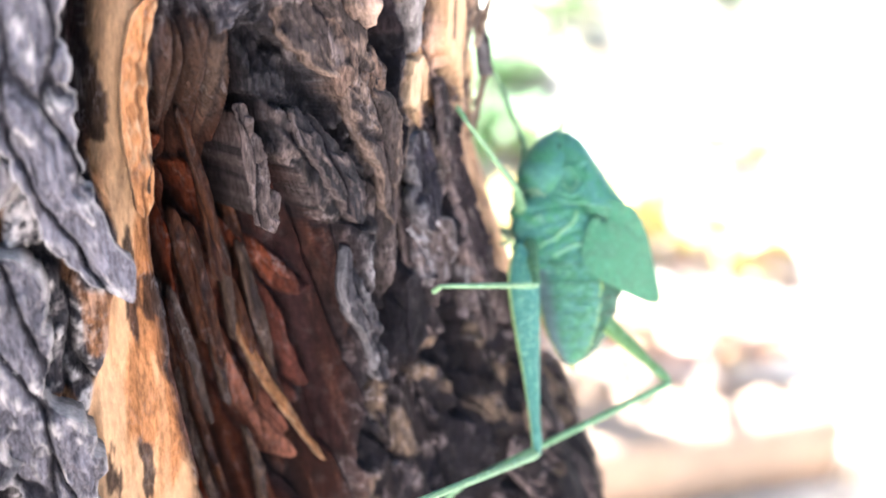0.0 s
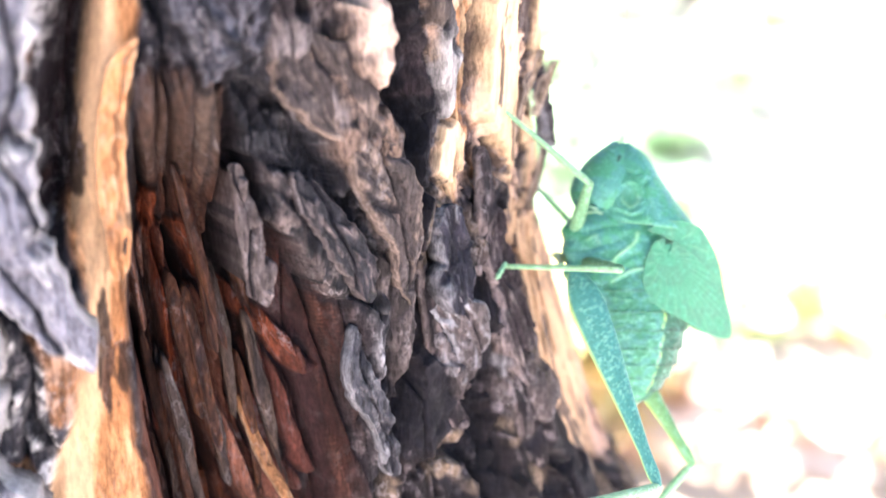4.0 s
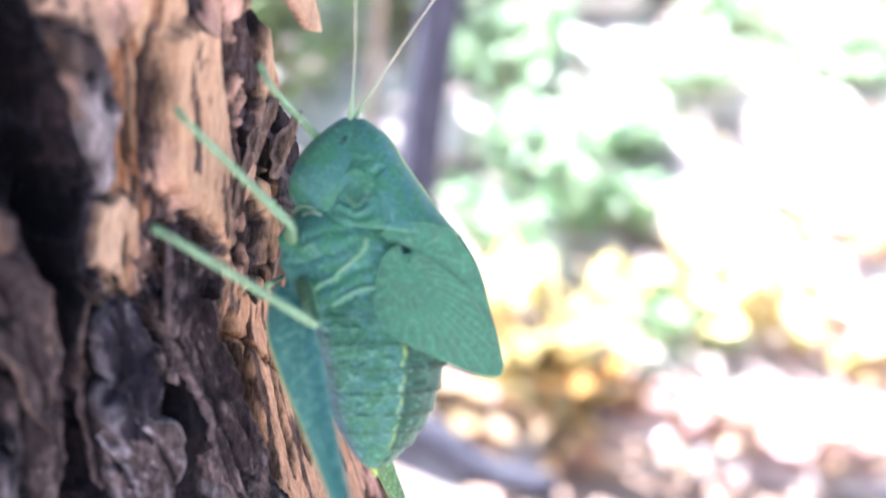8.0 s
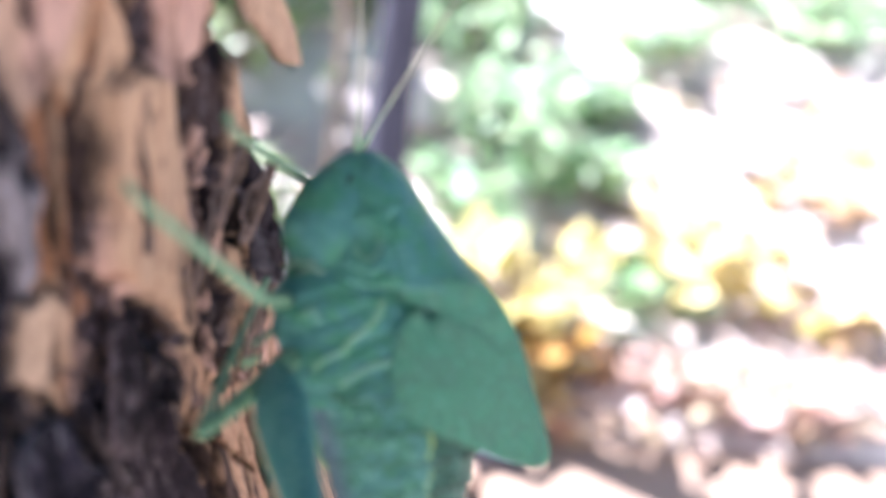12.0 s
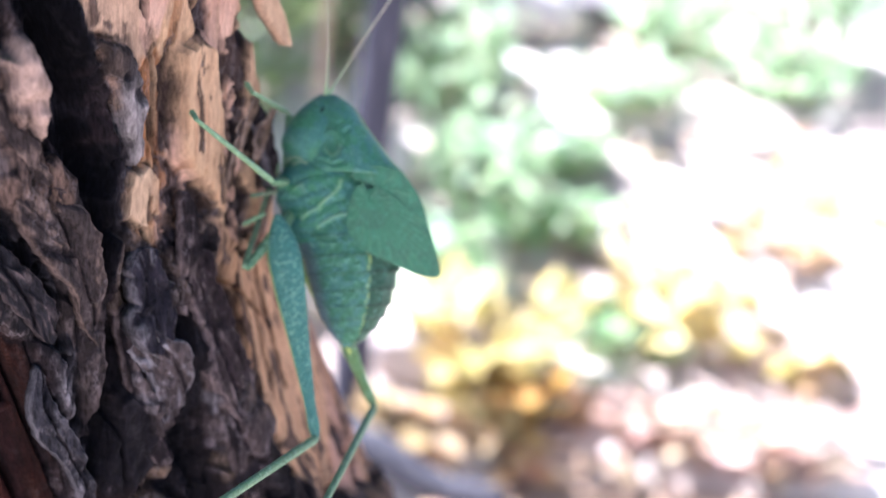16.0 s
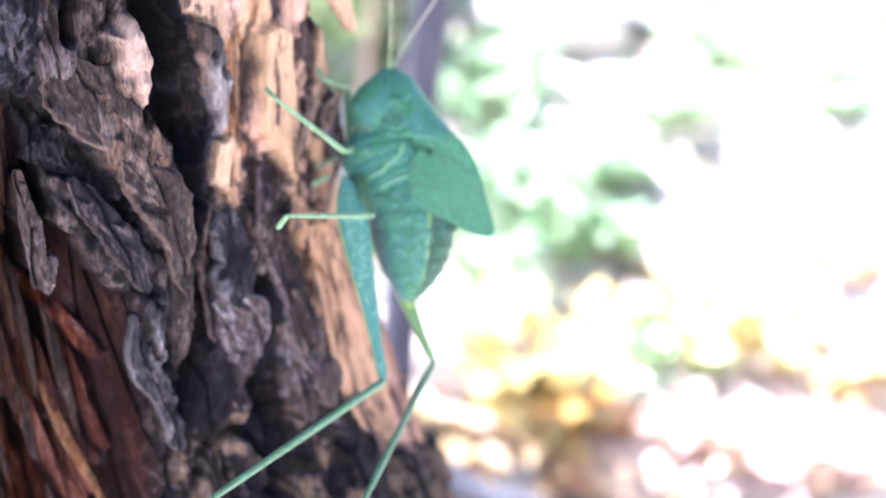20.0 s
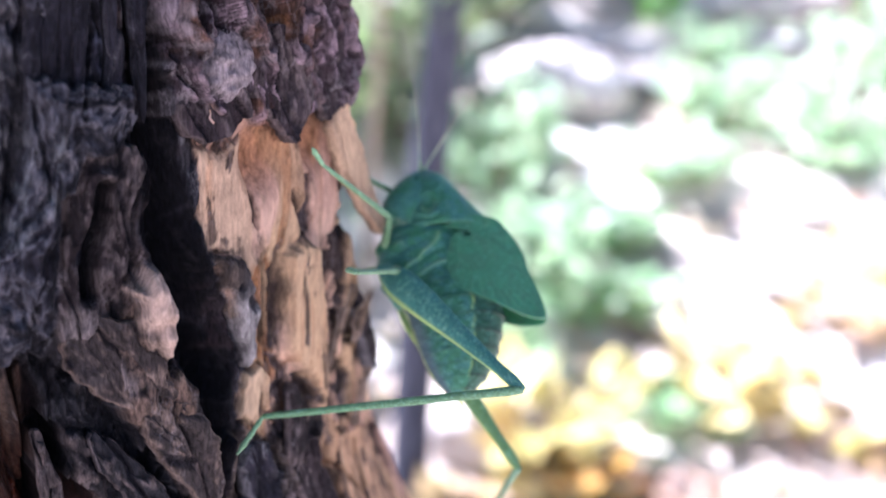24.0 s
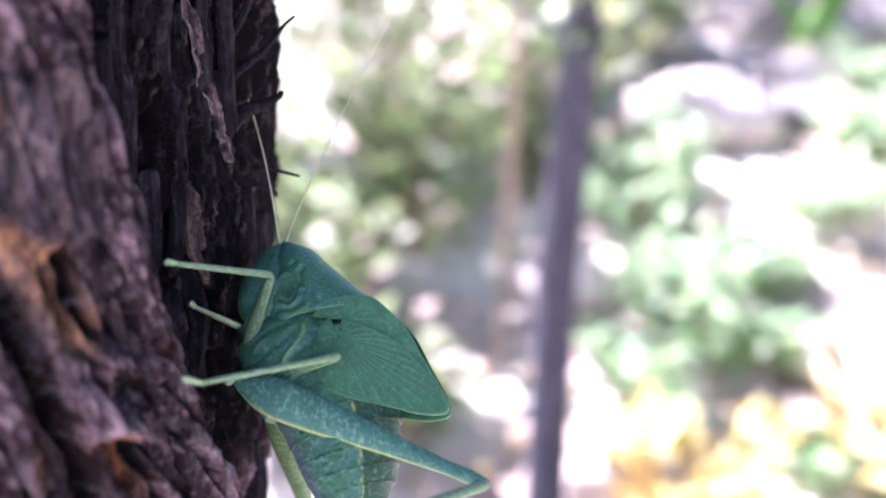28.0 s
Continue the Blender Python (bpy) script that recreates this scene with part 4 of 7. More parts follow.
def build_trunk(tree):
    # whole stem, sunk behind the detailed bark where that covers it
    zs = np.concatenate([np.linspace(-0.08, 0.80, 26), np.linspace(0.815, 0.985, 12), np.linspace(1.0, 3.2, 40)])
    th = np.linspace(-np.pi, np.pi, 96, endpoint=False)
    z, t = np.meshgrid(zs, th, indexing="ij")
    deg = np.degrees(t)
    r = RADIUS + 60 * np.exp(-np.clip(z, 0, None) / 0.22) + 10 * (1 - step(z, 0.6, 0.84)) * 0.6 + 5.5 * (ridged(deg / 9 + 40, z * 26, 3, 3) - 0.5) - 5 * np.clip(z - 1, 0, 3)
    window = step(deg, -6, 2) * step(178 - deg, 0, 15) * step(z, 0.815, 0.83) * step(0.985 - z, 0, 0.015)
    r = (r + 10 * step(deg, 50, 80) * step(128 - deg, 0, 30) * step(0.86 - z, 0, 0.05) * step(z, 0.3, 0.8) - 26 * window) / 1000
    v = np.stack([lean_x(z) + r * np.sin(t), 0.143 - r * np.cos(t), z], -1).reshape(-1, 3)
    n = fbm(deg / 7 + 40, z * 40, 4, 8)
    col = GREY * 0.6 + (LIGHT_GREY - GREY * 0.6) * step(n, 0.4, 0.75)[..., None]
    col = blend(col, BROWN, step(fbm(deg / 14 + 40, z * 15, 3, 6), 0.45, 0.6))
    mesh_object("trunk", v, np.concatenate([grid_faces(len(zs), 96, 0, False, True)]), BARK, tree, "rough grey-brown trunk", True, col.reshape(-1, 3))
    # near side in full relief
    a = np.concatenate([np.linspace(-4, 26, 110, endpoint=False), np.linspace(26, 104, 560, endpoint=False), np.linspace(104, 126, 50)])
    zz = np.linspace(818, 982, 900)
    zg, ag = np.meshgrid(zz, a, indexing="ij")
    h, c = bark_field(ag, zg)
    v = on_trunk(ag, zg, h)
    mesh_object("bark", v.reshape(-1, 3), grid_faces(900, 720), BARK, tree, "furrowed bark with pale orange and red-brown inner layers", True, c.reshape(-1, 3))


def plate(tree, spine, thick, pigment, pigment2, seed, name="bark_plate", label="", along=42, across=15, relief=0.5, rag=0.5, curl=0.0, streak=0.35):
    """A loose plate of bark along a spine of (angle, height, width, lift)."""
    sp = np.array(spine, float)
    d = np.concatenate([[0], np.cumsum(np.hypot(np.diff(sp[:, 0]), np.diff(sp[:, 1])))])
    t = np.linspace(0, d[-1], along)
    ca, cz, wd, lf = [np.interp(t, d, sp[:, k]) for k in range(4)]
    for arr in (ca, cz, wd, lf):
        arr[1:-1] = (arr[:-2] + 2 * arr[1:-1] + arr[2:]) / 4
    ta, tz = np.gradient(ca), np.gradient(cz)
    ln = np.hypot(ta, tz) + 1e-9
    na, nz = tz / ln, -ta / ln
    u = np.linspace(-1, 1, across)
    tt = t / d[-1]
    taper = np.clip(np.minimum(tt / 0.06, (1 - tt) / 0.06), 0, 1) ** 0.5 * 0.85 + 0.15
    jag = [1 + rag * (1.5 * (fbm(t / 6.0 + seed * 3.1, np.full_like(t, o), 2, seed) - 0.5) + 0.5 * (fbm(t / 1.3 + seed * 1.7, np.full_like(t, o), 3, seed + 3) - 0.5)) for o in (seed, seed + 9.5)]
    ragl, ragr = jag
    side = np.where(u[None] < 0, ragl[:, None], ragr[:, None]) * (wd * taper)[:, None] * 0.5 * u[None]
    A = ca[:, None] + side * na[:, None] / 1.03
    Z = cz[:, None] + side * nz[:, None] + 0.8 * (fbm(side / 1.5 + seed, np.full_like(side, 3.3), 2, seed) - 0.5) * (np.minimum(tt, 1 - tt) < 0.1)[:, None]
    fl, n1, cr = flakes(side + seed * 5.0, t[:, None] + 0 * side + seed * 11.0, seed, 4.0, 14.0, 1.8, 3.5)
    edge = np.clip((1 - np.abs(u)) / 0.05, 0, 1) ** 0.7
    topl = lf[:, None] + thick * (0.25 + 0.75 * edge[None]) + relief * fl + curl * np.abs(u)[None] ** 2
    bot = lf[:, None] - thick * 0.6 + 0 * topl + curl * 0.9 * np.abs(u)[None] ** 2
    v, f = slab(on_trunk(A, Z, topl), on_trunk(A, Z, np.minimum(bot, topl - 0.15)))
    c = pigment + (np.asarray(pigment2) - pigment) * step(n1, 0.60 - streak, 1.0 - 0.3 * streak)[..., None]
    c = blend(c, BLACK * 1.2, cr * min(1.0, relief * 1.4))
    c = blend(c, np.asarray(pigment2) * 1.1, np.broadcast_to(step(np.abs(u), 0.86, 0.98)[None] * 0.5, c.shape[:2]))
    # the underside takes a dimmed copy of the pigment, as shade
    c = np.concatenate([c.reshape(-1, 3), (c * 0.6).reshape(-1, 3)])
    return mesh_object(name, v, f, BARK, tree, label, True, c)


tree = tagged(new("tree"), "tree trunk with furrowed grey bark peeling to orange inner wood", "tree")
build_trunk(tree)
BIG_PLATES = [
    # spine, thickness, two pigments, label
    ([(16.5, 914, 11, 1.0), (17.0, 898, 9.5, 1.6), (17.8, 885, 7.5, 1.8), (20.4, 876, 5.6, 1.6), (23.3, 870, 4.0, 1.2), (25.2, 866, 1.6, 0.8)], 1.8, GREY * 3.0, np.array((0.54, 0.50, 0.495)), "weathered pale grey bark ridge ending in a point"),
    ([(13, 872, 8, 1.0), (17, 858, 7, 0.6), (20, 843, 6, -0.5), (21, 828, 7, -0.5)], 2.2, GREY * 2.2, np.array((0.52, 0.48, 0.47)), "broken grey bark ridge"),
    ([(5, 905, 16, 0.5), (6, 880, 15, 0.5), (8, 850, 14, 0.5), (9, 825, 14, 0)], 2.4, GREY * 2.0, np.array((0.48, 0.44, 0.44)), "weathered grey bark"),
    ([(28.6, 891.6, 0.8, 0.2), (27.4, 889.8, 1.8, -0.6), (26.7, 886, 2.2, -1.2), (27.0, 878, 2.4, -1.6), (27.4, 872, 1.2, -2.0)], 0.6, RUST * 0.8, PALE * 0.75, "curled orange bark sliver"),
    ([(69.5, 908.5, 5, 0.2), (72.5, 902.5, 4.2, 0.6), (76, 897.5, 3.0, 1.2), (79, 893.8, 1.0, 2.0)], 0.8, PALE * 0.9, TAN * 1.1, "curled flap of pale bark"),
    ([(78, 887, 2.4, -0.8), (79.5, 882, 3.0, 0.2), (80.5, 877, 2.0, 0.8)], 0.9, BROWN, LIGHT_GREY * 0.9, "ragged grey bark shred"),
    ([(39.6, 892.2, 3.0, 0.8), (41.6, 889.2, 6.0, 1.5), (44.4, 885.2, 6.4, 2.0), (47.2, 881.6, 5.2, 2.0), (49.8, 877.4, 4.4, 1.7), (51.8, 872.6, 3.4, 1.2), (53.2, 866.0, 1.6, 0.4)], 1.1, PINK_GREY * 0.15, np.array((0.19, 0.135, 0.11)), "long slanting bark ridge, grey above and brown below"),
    ([(41.6, 880.4, 1.6, -1.2), (43.6, 877.4, 3.0, -0.6), (46.0, 874.0, 3.8, -0.2), (48.0, 870.8, 3.2, -0.2), (48.9, 867.6, 1.2, -0.4)], 1.1, GREY * 0.4, PINK_GREY * 0.42, "slanting grey-brown bark plate"),
    ([(36.9, 881.0, 1.0, -2.2), (37.8, 877.0, 1.8, -1.6), (38.8, 872.6, 2.1, -1.4), (39.4, 869.6, 2.0, -1.4), (39.6, 868.4, 0.8, -1.6)], 0.9, PINK_GREY * 0.25, PINK_GREY * 0.6, "smooth grey tongue of bark"),
    ([(58.2, 865.4, 2.4, 0.2), (60.2, 862.4, 4.6, 0.8), (61.4, 858.6, 3.8, 0.8), (61.0, 854.6, 1.4, 0.4)], 1.2, PINK_GREY * 0.30, LIGHT_GREY * 0.95, "pinkish grey bark plate with a pale rim"),
    ([(48.3, 865.0, 1.0, -0.8), (48.5, 861.0, 2.4, -0.2), (50.6, 856.0, 2.8, 0.0), (52.6, 851.0, 1.8, -0.2), (53.4, 848.0, 0.8, -0.4)], 1.0, GREY * 0.7, LIGHT_GREY * 0.65, "pale grey layered bark scale"),
    ([(59.0, 874.6, 4, -0.6), (60.3, 869, 6, 0.6), (60, 863.5, 3.6, 0.8)], 1.3, BLACK * 2.2, LIGHT_GREY * 0.55, "charred dark bark knob"),
    ([(66.0, 872.5, 3, -0.4), (67.4, 867, 5.2, 0.4), (68.5, 860, 5, 0.8), (70, 853, 2.5, 0.6)], 1.4, BROWN * 1.1, PINK_GREY * 0.85, "dark bark plate"),
    ([(51.0, 914, 4, -0.6), (52.2, 910.4, 6.5, -0.2), (54, 907.0, 4.5, 0.3)], 1.0, BROWN * 1.4, PINK_GREY * 0.55, "overhanging lip of rough bark"),
    ([(59.6, 917, 5, -0.6), (60.8, 911, 6.0, 0.0), (62.2, 905.4, 2.2, 0.5)], 1.0, BROWN * 1.4, PINK_GREY * 0.6, "pointed overhanging bark scale"),
    ([(67, 920, 4, -1.0), (68.6, 913, 5, -0.6), (69.6, 907.2, 3.2, -0.3)], 1.0, BROWN * 1.4, PINK_GREY * 0.6, "rough bark scale"),
]
for k, (spine, thick, c1, c2, label) in enumerate(BIG_PLATES):
    plate(tree, spine, thick, c1, c2, 100 + 7 * k, "bark_plate", label, 120, 45, 0.95 if thick > 1.7 else 0.62 if thick > 0.8 else 0.22, 1.0 if thick > 0.8 else 0.5)

rnd = random.Random(5)
# dark plates below the pale bark
for k in range(46):
    a, z = rnd.uniform(53, 96), rnd.uniform(822, 876)
    ln, wd = rnd.uniform(7, 15), rnd.uniform(2.6, 5.0)
    if a + wd / 2 > np.interp(z, [824, 838, 845, 850, 858, 866, 873, 877], [92, 78, 75, 73.5, 72, 70, 69, 60]):
        continue
    da = rnd.uniform(-1.5, 3.0)
    plate(tree, [(a - da / 2, z + ln / 2, wd * 0.5, rnd.uniform(-1.2, 0.4)), (a, z, wd, rnd.uniform(-0.5, 0.9)), (a + da / 2, z - ln / 2, wd * 0.5, rnd.uniform(-0.6, 1.0))],
          rnd.uniform(0.5, 0.9), BROWN * rnd.uniform(0.45, 0.9), PINK_GREY * rnd.uniform(0.5, 0.95), 300 + k, along=44, across=17, rag=0.8)
# rough scales above it
for k in range(26):
    z = rnd.uniform(908, 972)
    e = float(np.interp(z, EDGE_Z, EDGE_A))
    a = rnd.uniform(44, e - 0.5)
    if (a < 51 and z < 930) or (a - 55) ** 2 + (z - 913) ** 2 < 30 or (a - 61.5) ** 2 / 4 + (z - 922) ** 2 / 25 < 1 or (a - 57) ** 2 / 5 + (z - 937) ** 2 / 30 < 1 or (a < 62 and z > 936):
        continue
    ln, wd = rnd.uniform(9, 17), rnd.uniform(1.6, 3.2)
    da = rnd.uniform(0.3, 0.5) * ln
    lf = rnd.uniform(-1.3, 0.0)
    plate(tree, [(a - da / 2, z + ln / 2, wd * 0.6, lf - 0.6), (a, z, wd, lf), (a + da / 2, z - ln / 2, wd * 0.35, lf + rnd.uniform(0, 1.0))],
          rnd.uniform(0.45, 0.8), BROWN * rnd.uniform(1.2, 2.0), PINK_GREY * rnd.uniform(0.8, 1.2), 500 + k, along=40, across=17)
# long fibres in the hollow
for k in range(30):
    a = rnd.uniform(30.5, 51)
    zt = rnd.uniform(842, 889)
    if a > np.interp(zt, [820, 850, 860, 868, 873, 883, 888], [54, 52, 50, 48, 47, 41, 36]):
        continue
    ln, wd = rnd.uniform(12, 26), rnd.uniform(0.9, 2.0)
    da = rnd.uniform(0.20, 0.32) * ln
    tone = rnd.random()
    c1 = np.array((0.034, 0.013, 0.008)) * rnd.uniform(0.6, 1.1) if tone < 0.6 else np.array((0.036, 0.024, 0.020))
    c2 = np.array((0.13, 0.048, 0.022)) * rnd.uniform(0.5, 1.1) if tone < 0.7 else np.array((0.12, 0.074, 0.056))
    lf = rnd.uniform(-13.0, -10.0) + 7.0 * float(step(np.array(zt), 872, 890))
    plate(tree, [(a, zt, wd * 0.5, lf), (a + da * 0.4, zt - ln * 0.4, wd, lf + rnd.uniform(0, 1.5)), (a + da, zt - ln, wd * 0.5, lf + rnd.uniform(-1, 2.5))],
          rnd.uniform(0.7, 1.3), c1, c2, 700 + k, "bark_fibre", "", 34, 9, 0.4)
# one splinter sticking out of the hollow
plate(tree, [(41.5, 856, 1.0, -11.5), (44, 849, 1.6, -8.5), (48.2, 839.5, 0.5, -3.5)], 0.7, RUST * 0.5, PALE * 0.55, 771, "bark_splinter", "pale orange splinter", 40, 9, 0.25)
# black fibrous strips left of the overhang and behind the edge
for k in range(34):
    z = rnd.uniform(902, 966)
    a = rnd.uniform(37, 47) - (z - 905) * 0.07
    ln, wd = rnd.uniform(10, 24), rnd.uniform(1.0, 2.4)
    plate(tree, [(a + 0.6, z + ln / 2, wd, -1.5), (a, z, wd, rnd.uniform(-1.8, 0.6)), (a + rnd.uniform(-0.5, 1), z - ln / 2, wd * 0.5, -1.2)],
          0.9, BLACK * rnd.uniform(1.0, 2.0), GREY * rnd.uniform(0.5, 1.2), 900 + k, "bark_fibre", "", 30, 7, 0.35)
for k in range(40):
    z = rnd.uniform(912, 975)
    a = float(np.interp(z, EDGE_Z, EDGE_A)) + rnd.uniform(5, 34)
    ln, wd = rnd.uniform(10, 26), rnd.uniform(1.2, 3.0)
    lf = rnd.uniform(-13.0, -10.8)
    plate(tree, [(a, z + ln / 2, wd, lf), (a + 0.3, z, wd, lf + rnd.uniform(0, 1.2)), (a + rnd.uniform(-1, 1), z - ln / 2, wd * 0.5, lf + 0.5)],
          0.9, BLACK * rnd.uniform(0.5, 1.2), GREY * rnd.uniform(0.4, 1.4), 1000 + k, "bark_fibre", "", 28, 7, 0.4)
# two pale frayed strips on it
plate(tree, [(80.0, 959, 1.0, -10.4), (80.6, 957, 1.3, -10.6), (82.6, 951, 1.3, -10.4), (85.6, 946.2, 1.2, -10.4), (87.8, 942.6, 0.5, -10.2)], 0.5, PINK_GREY * 0.3, np.array((0.40, 0.35, 0.36)), 1101, "bark_fibre", "pale frayed strip of bark", 110, 17, 0.9, 1.5)
plate(tree, [(78.8, 942.0, 0.8, -10.2), (79.6, 939.4, 1.4, -10.6), (80.8, 935.4, 1.3, -10.6), (83.0, 931.6, 0.5, -10.6)], 0.5, PINK_GREY * 0.25, np.array((0.34, 0.25, 0.225)), 1103, "bark_fibre", "pale frayed strip of bark", 90, 17, 0.9, 1.5)
# torn grey splinters along the edge of the pale bark
for k, (a, z, ln, wd, lf) in enumerate(((75.4, 885.0, 6, 1.3, -0.4), (78.0, 883.6, 6, 1.5, 0.4), (73.0, 882.0, 8, 1.0, -0.4), (79.8, 874.0, 9, 1.2, 0.2))):
    plate(tree, [(a + 0.8, z + ln * 0.5, 0.3, lf + 0.9), (a + 0.3, z + ln * 0.1, wd, lf + 0.3), (a - 0.4, z - ln * 0.5, wd * 0.7, lf - 0.5)], 0.5, TAN * 0.4, np.array((0.50, 0.38, 0.31)), 1201 + k, "bark_splinter", "torn grey-brown splinter", 44, 11, 0.5, 0.9)
# dark spikes standing off the far edge near the top
for k, (a, z, out, up, bend, wide) in enumerate(((90, 951, 6.5, 6, 1.5, 0.45), (90, 955, 5, 8, -1, 0.45), (91, 944.5, 5.5, -3.5, 1.0, 0.45), (88, 960, 6, 7, 1, 0.45), (90, 946.6, 4.6, 3.0, 0.5, 1.1), (91, 941.6, 4.5, -2.6, 1.0, 0.5))):
    tt = np.linspace(0, 1, 9)
    pts = on_trunk(a + bend * tt ** 2 * 3, z + up * tt, -11.2 + out * tt + 1.2 * np.sin(tt * 5 + k) * tt)
    v, f = tube(pts, 0.001 * wide * (1 - 0.88 * tt) + 0.00007, 7)
    mesh_object("bark_splinter", v, f, BARK, tree, "thin dark splinter", True, np.tile(BLACK * 1.3, (len(v), 1)))
# round grey lichen on the upper bark
rr, tt = np.meshgrid(np.linspace(0, 1, 20), np.linspace(0, 2 * np.pi, 72, endpoint=False), indexing="ij")
rad = 3.5 * rr * (1 + 0.12 * (fbm(np.cos(tt) * 3 + 5, np.sin(tt) * 3 + 5, 4, 3) - 0.5) * 2)
la, lz = 54.1 + rad * np.cos(tt) / 1.03, 913.0 + rad * 1.08 * np.sin(tt)
ll = 1.7 + 1.0 * (fbm(la * 1.3, lz * 1.3, 4, 4) - 0.5) - 1.8 * rr ** 3
lc = np.array((0.25, 0.205, 0.215)) * (0.58 + 0.46 * step(fbm(la * 1.4, lz * 1.4, 4, 6) - 0.30 * rr ** 4, 0.20, 0.55))[..., None]
mesh_object("lichen", on_trunk(la, lz, ll).reshape(-1, 3), grid_faces(20, 72, 0, True, True), BARK, tree, "round pale grey lichen patch", True, lc.reshape(-1, 3))


# ---- ground: flat round the tree, then a bank that rises behind it ----
def ground_z(x, y):
    base = 0.33 * np.clip(y - 1.0, 0, None) - 0.30 * np.clip(y - 9.0, 0, None)
    base = base * (1 - step(1.50 - y, 0.0, 0.04) * step(x, -0.03, 0.03) * step(0.80 - x, 0, 0.1))
    return base + 0.05 * (fbm(x * 1.1 + 50, y * 1.1 + 50, 3, 2) - 0.5) * np.clip(1.0 + 0 * y, 0, 1)


axis = np.concatenate([-np.geomspace(400, 4.2, 26), np.linspace(-4, 4, 140), np.geomspace(4.2, 400, 26)])
gy = np.concatenate([-np.geomspace(400, 3.2, 22), np.linspace(-3, 6.5, 170), np.geomspace(6.7, 400, 26)])
Y, X = np.meshgrid(gy, axis, indexing="ij")
Z = ground_z(X, Y) + 0.02 * (fbm(X * 9 + 90, Y * 9 + 90, 3, 12) - 0.5) * (np.abs(X) < 4.5) * (np.abs(Y) < 7)
tagged(mesh_object("ground", np.stack([X, Y, Z], -1).reshape(-1, 3), grid_faces(len(gy), len(axis)), GROUND), "dry pale soil bank strewn with leaf litter", "ground", kind="structure")


def leaf_shape(length, width, curl, n=5):
    """A pointed leaf along +x, folded on its midrib."""
    t = np.linspace(0, 1, n)
    w = width * 0.5 * np.sin(np.pi * t ** 0.85) ** 0.8
    zc = curl * length * (t - t ** 2) * 2
    mid = np.stack([t * length, 0 * t, zc - 0.12 * width * np.sin(np.pi * t)], -1)
    lft = np.stack([t * length, w, zc], -1)
    rgt = np.stack([t * length, -w, zc], -1)
    v = np.concatenate([lft, mid, rgt])
    f = [[k, n + k, n + k + 1, k + 1] for k in range(n - 1)] + [[n + k, 2 * n + k, 2 * n + k + 1, n + k + 1] for k in range(n - 1)]
    return v, f


def scatter(count, place, length, width, seed, flat=0.0, curl=0.15):
    r = random.Random(seed)
    pieces = []
    for _ in range(count):
        p, out = place(r)
        v, f = leaf_shape(length * r.uniform(0.6, 1.3), width * r.uniform(0.7, 1.3), r.uniform(-curl, curl * 2))
        e = Euler((r.uniform(-1, 1) * (1 - flat) * 1.0 + r.uniform(-.2, .2), r.uniform(-0.9, 0.7) * (1 - flat), out + r.uniform(-1.0, 1.0) * (1 if flat == 0 else 3.2)))
        m = np.array(e.to_matrix())
        pieces.append((v @ m.T + p, f))
    return joined(pieces)


def plant(x, y, size, height, leaf, mat, count, seed, name, label, category, stems=6, group=""):
    """A leafy clump: thin stems and a loose crown of separate leaves."""
    z0 = float(ground_z(np.array(x), np.array(y)))
    ob = tagged(new(name), label, category, group)
    ob.location = (x, y, z0 - 0.01)
    r = random.Random(seed)
    tips = []
    pieces = []
    for k in range(stems):
        an, ru = r.uniform(0, 6.28), size * r.uniform(0.15, 0.85)
        top = np.array((ru * math.cos(an), ru * math.sin(an), height * r.uniform(0.55, 1.0)))
        tt = np.linspace(0, 1, 7)[:, None]
        pts = top * tt + np.array((0, 0, 0.08 * height)) * np.sin(tt * 3.14)
        v, f = tube(pts, np.linspace(0.006, 0.0022, 7), 6)
        mesh_object("stem", v, f, STEM, ob)
        tips.append((top, an))

    def place(q):
        top, an = q.choice(tips)
        g = q.uniform(0.25, 1.05)
        p = top * g + np.array((q.gauss(0, 0.22) * size, q.gauss(0, 0.22) * size, q.gauss(0, 0.10) * height))
        p[2] = max(p[2], 0.02)
        return p, math.atan2(p[1], p[0])
    v, f = scatter(count, place, leaf, leaf * 0.48, seed + 1)
    mesh_object("crown", v, f, mat, ob)
    return ob


GREENS = [(-0.09, 2.64, 0.20, 0.26), (0.02, 2.25, 0.18, 0.20), (0.16, 2.14, 0.14, 0.13), (0.52, 3.05, 0.22, 0.22), (0.36, 2.72, 0.17, 0.13), (-0.13, 2.85, 0.18, 0.26), (-0.03, 2.02, 0.11, 0.12),
          (0.25, 1.78, 0.09, 0.07), (0.86, 3.0, 0.28, 0.40), (0.83, 2.8, 0.16, 0.20), (0.62, 3.55, 0.16, 0.16), (0.22, 2.42, 0.13, 0.11), (-0.02, 1.83, 0.09, 0.10)]
for k, (x, y, s, h) in enumerate(GREENS):
    plant(x, y, s, h, 0.062, GREEN_LEAF, int(1000 * s), 20 + k, "leafy_plant", "low bright green leafy plant on the bank", "plant", 6, "green plants on the bank")
for k, (x, y, s, h) in enumerate(((-0.62, 2.55, 0.36, 0.75), (-0.85, 3.25, 0.50, 1.0), (-0.36, 3.6, 0.30, 0.62), (1.7, 3.9, 0.5, 0.8), (-0.34, 2.95, 0.20, 0.46), (-0.12, 3.95, 0.28, 0.50), (-0.55, 4.2, 0.40, 0.75), (-0.72, 1.95, 0.22, 0.42), (-0.46, 1.86, 0.14, 0.22), (-0.98, 2.4, 0.3, 0.6))):
    plant(x, y, s, h, 0.075, DARK_LEAF, int(1500 * s), 60 + k, "shrub", "open dark green shrub with bare brown stems", "shrub", 12, "shrubs")
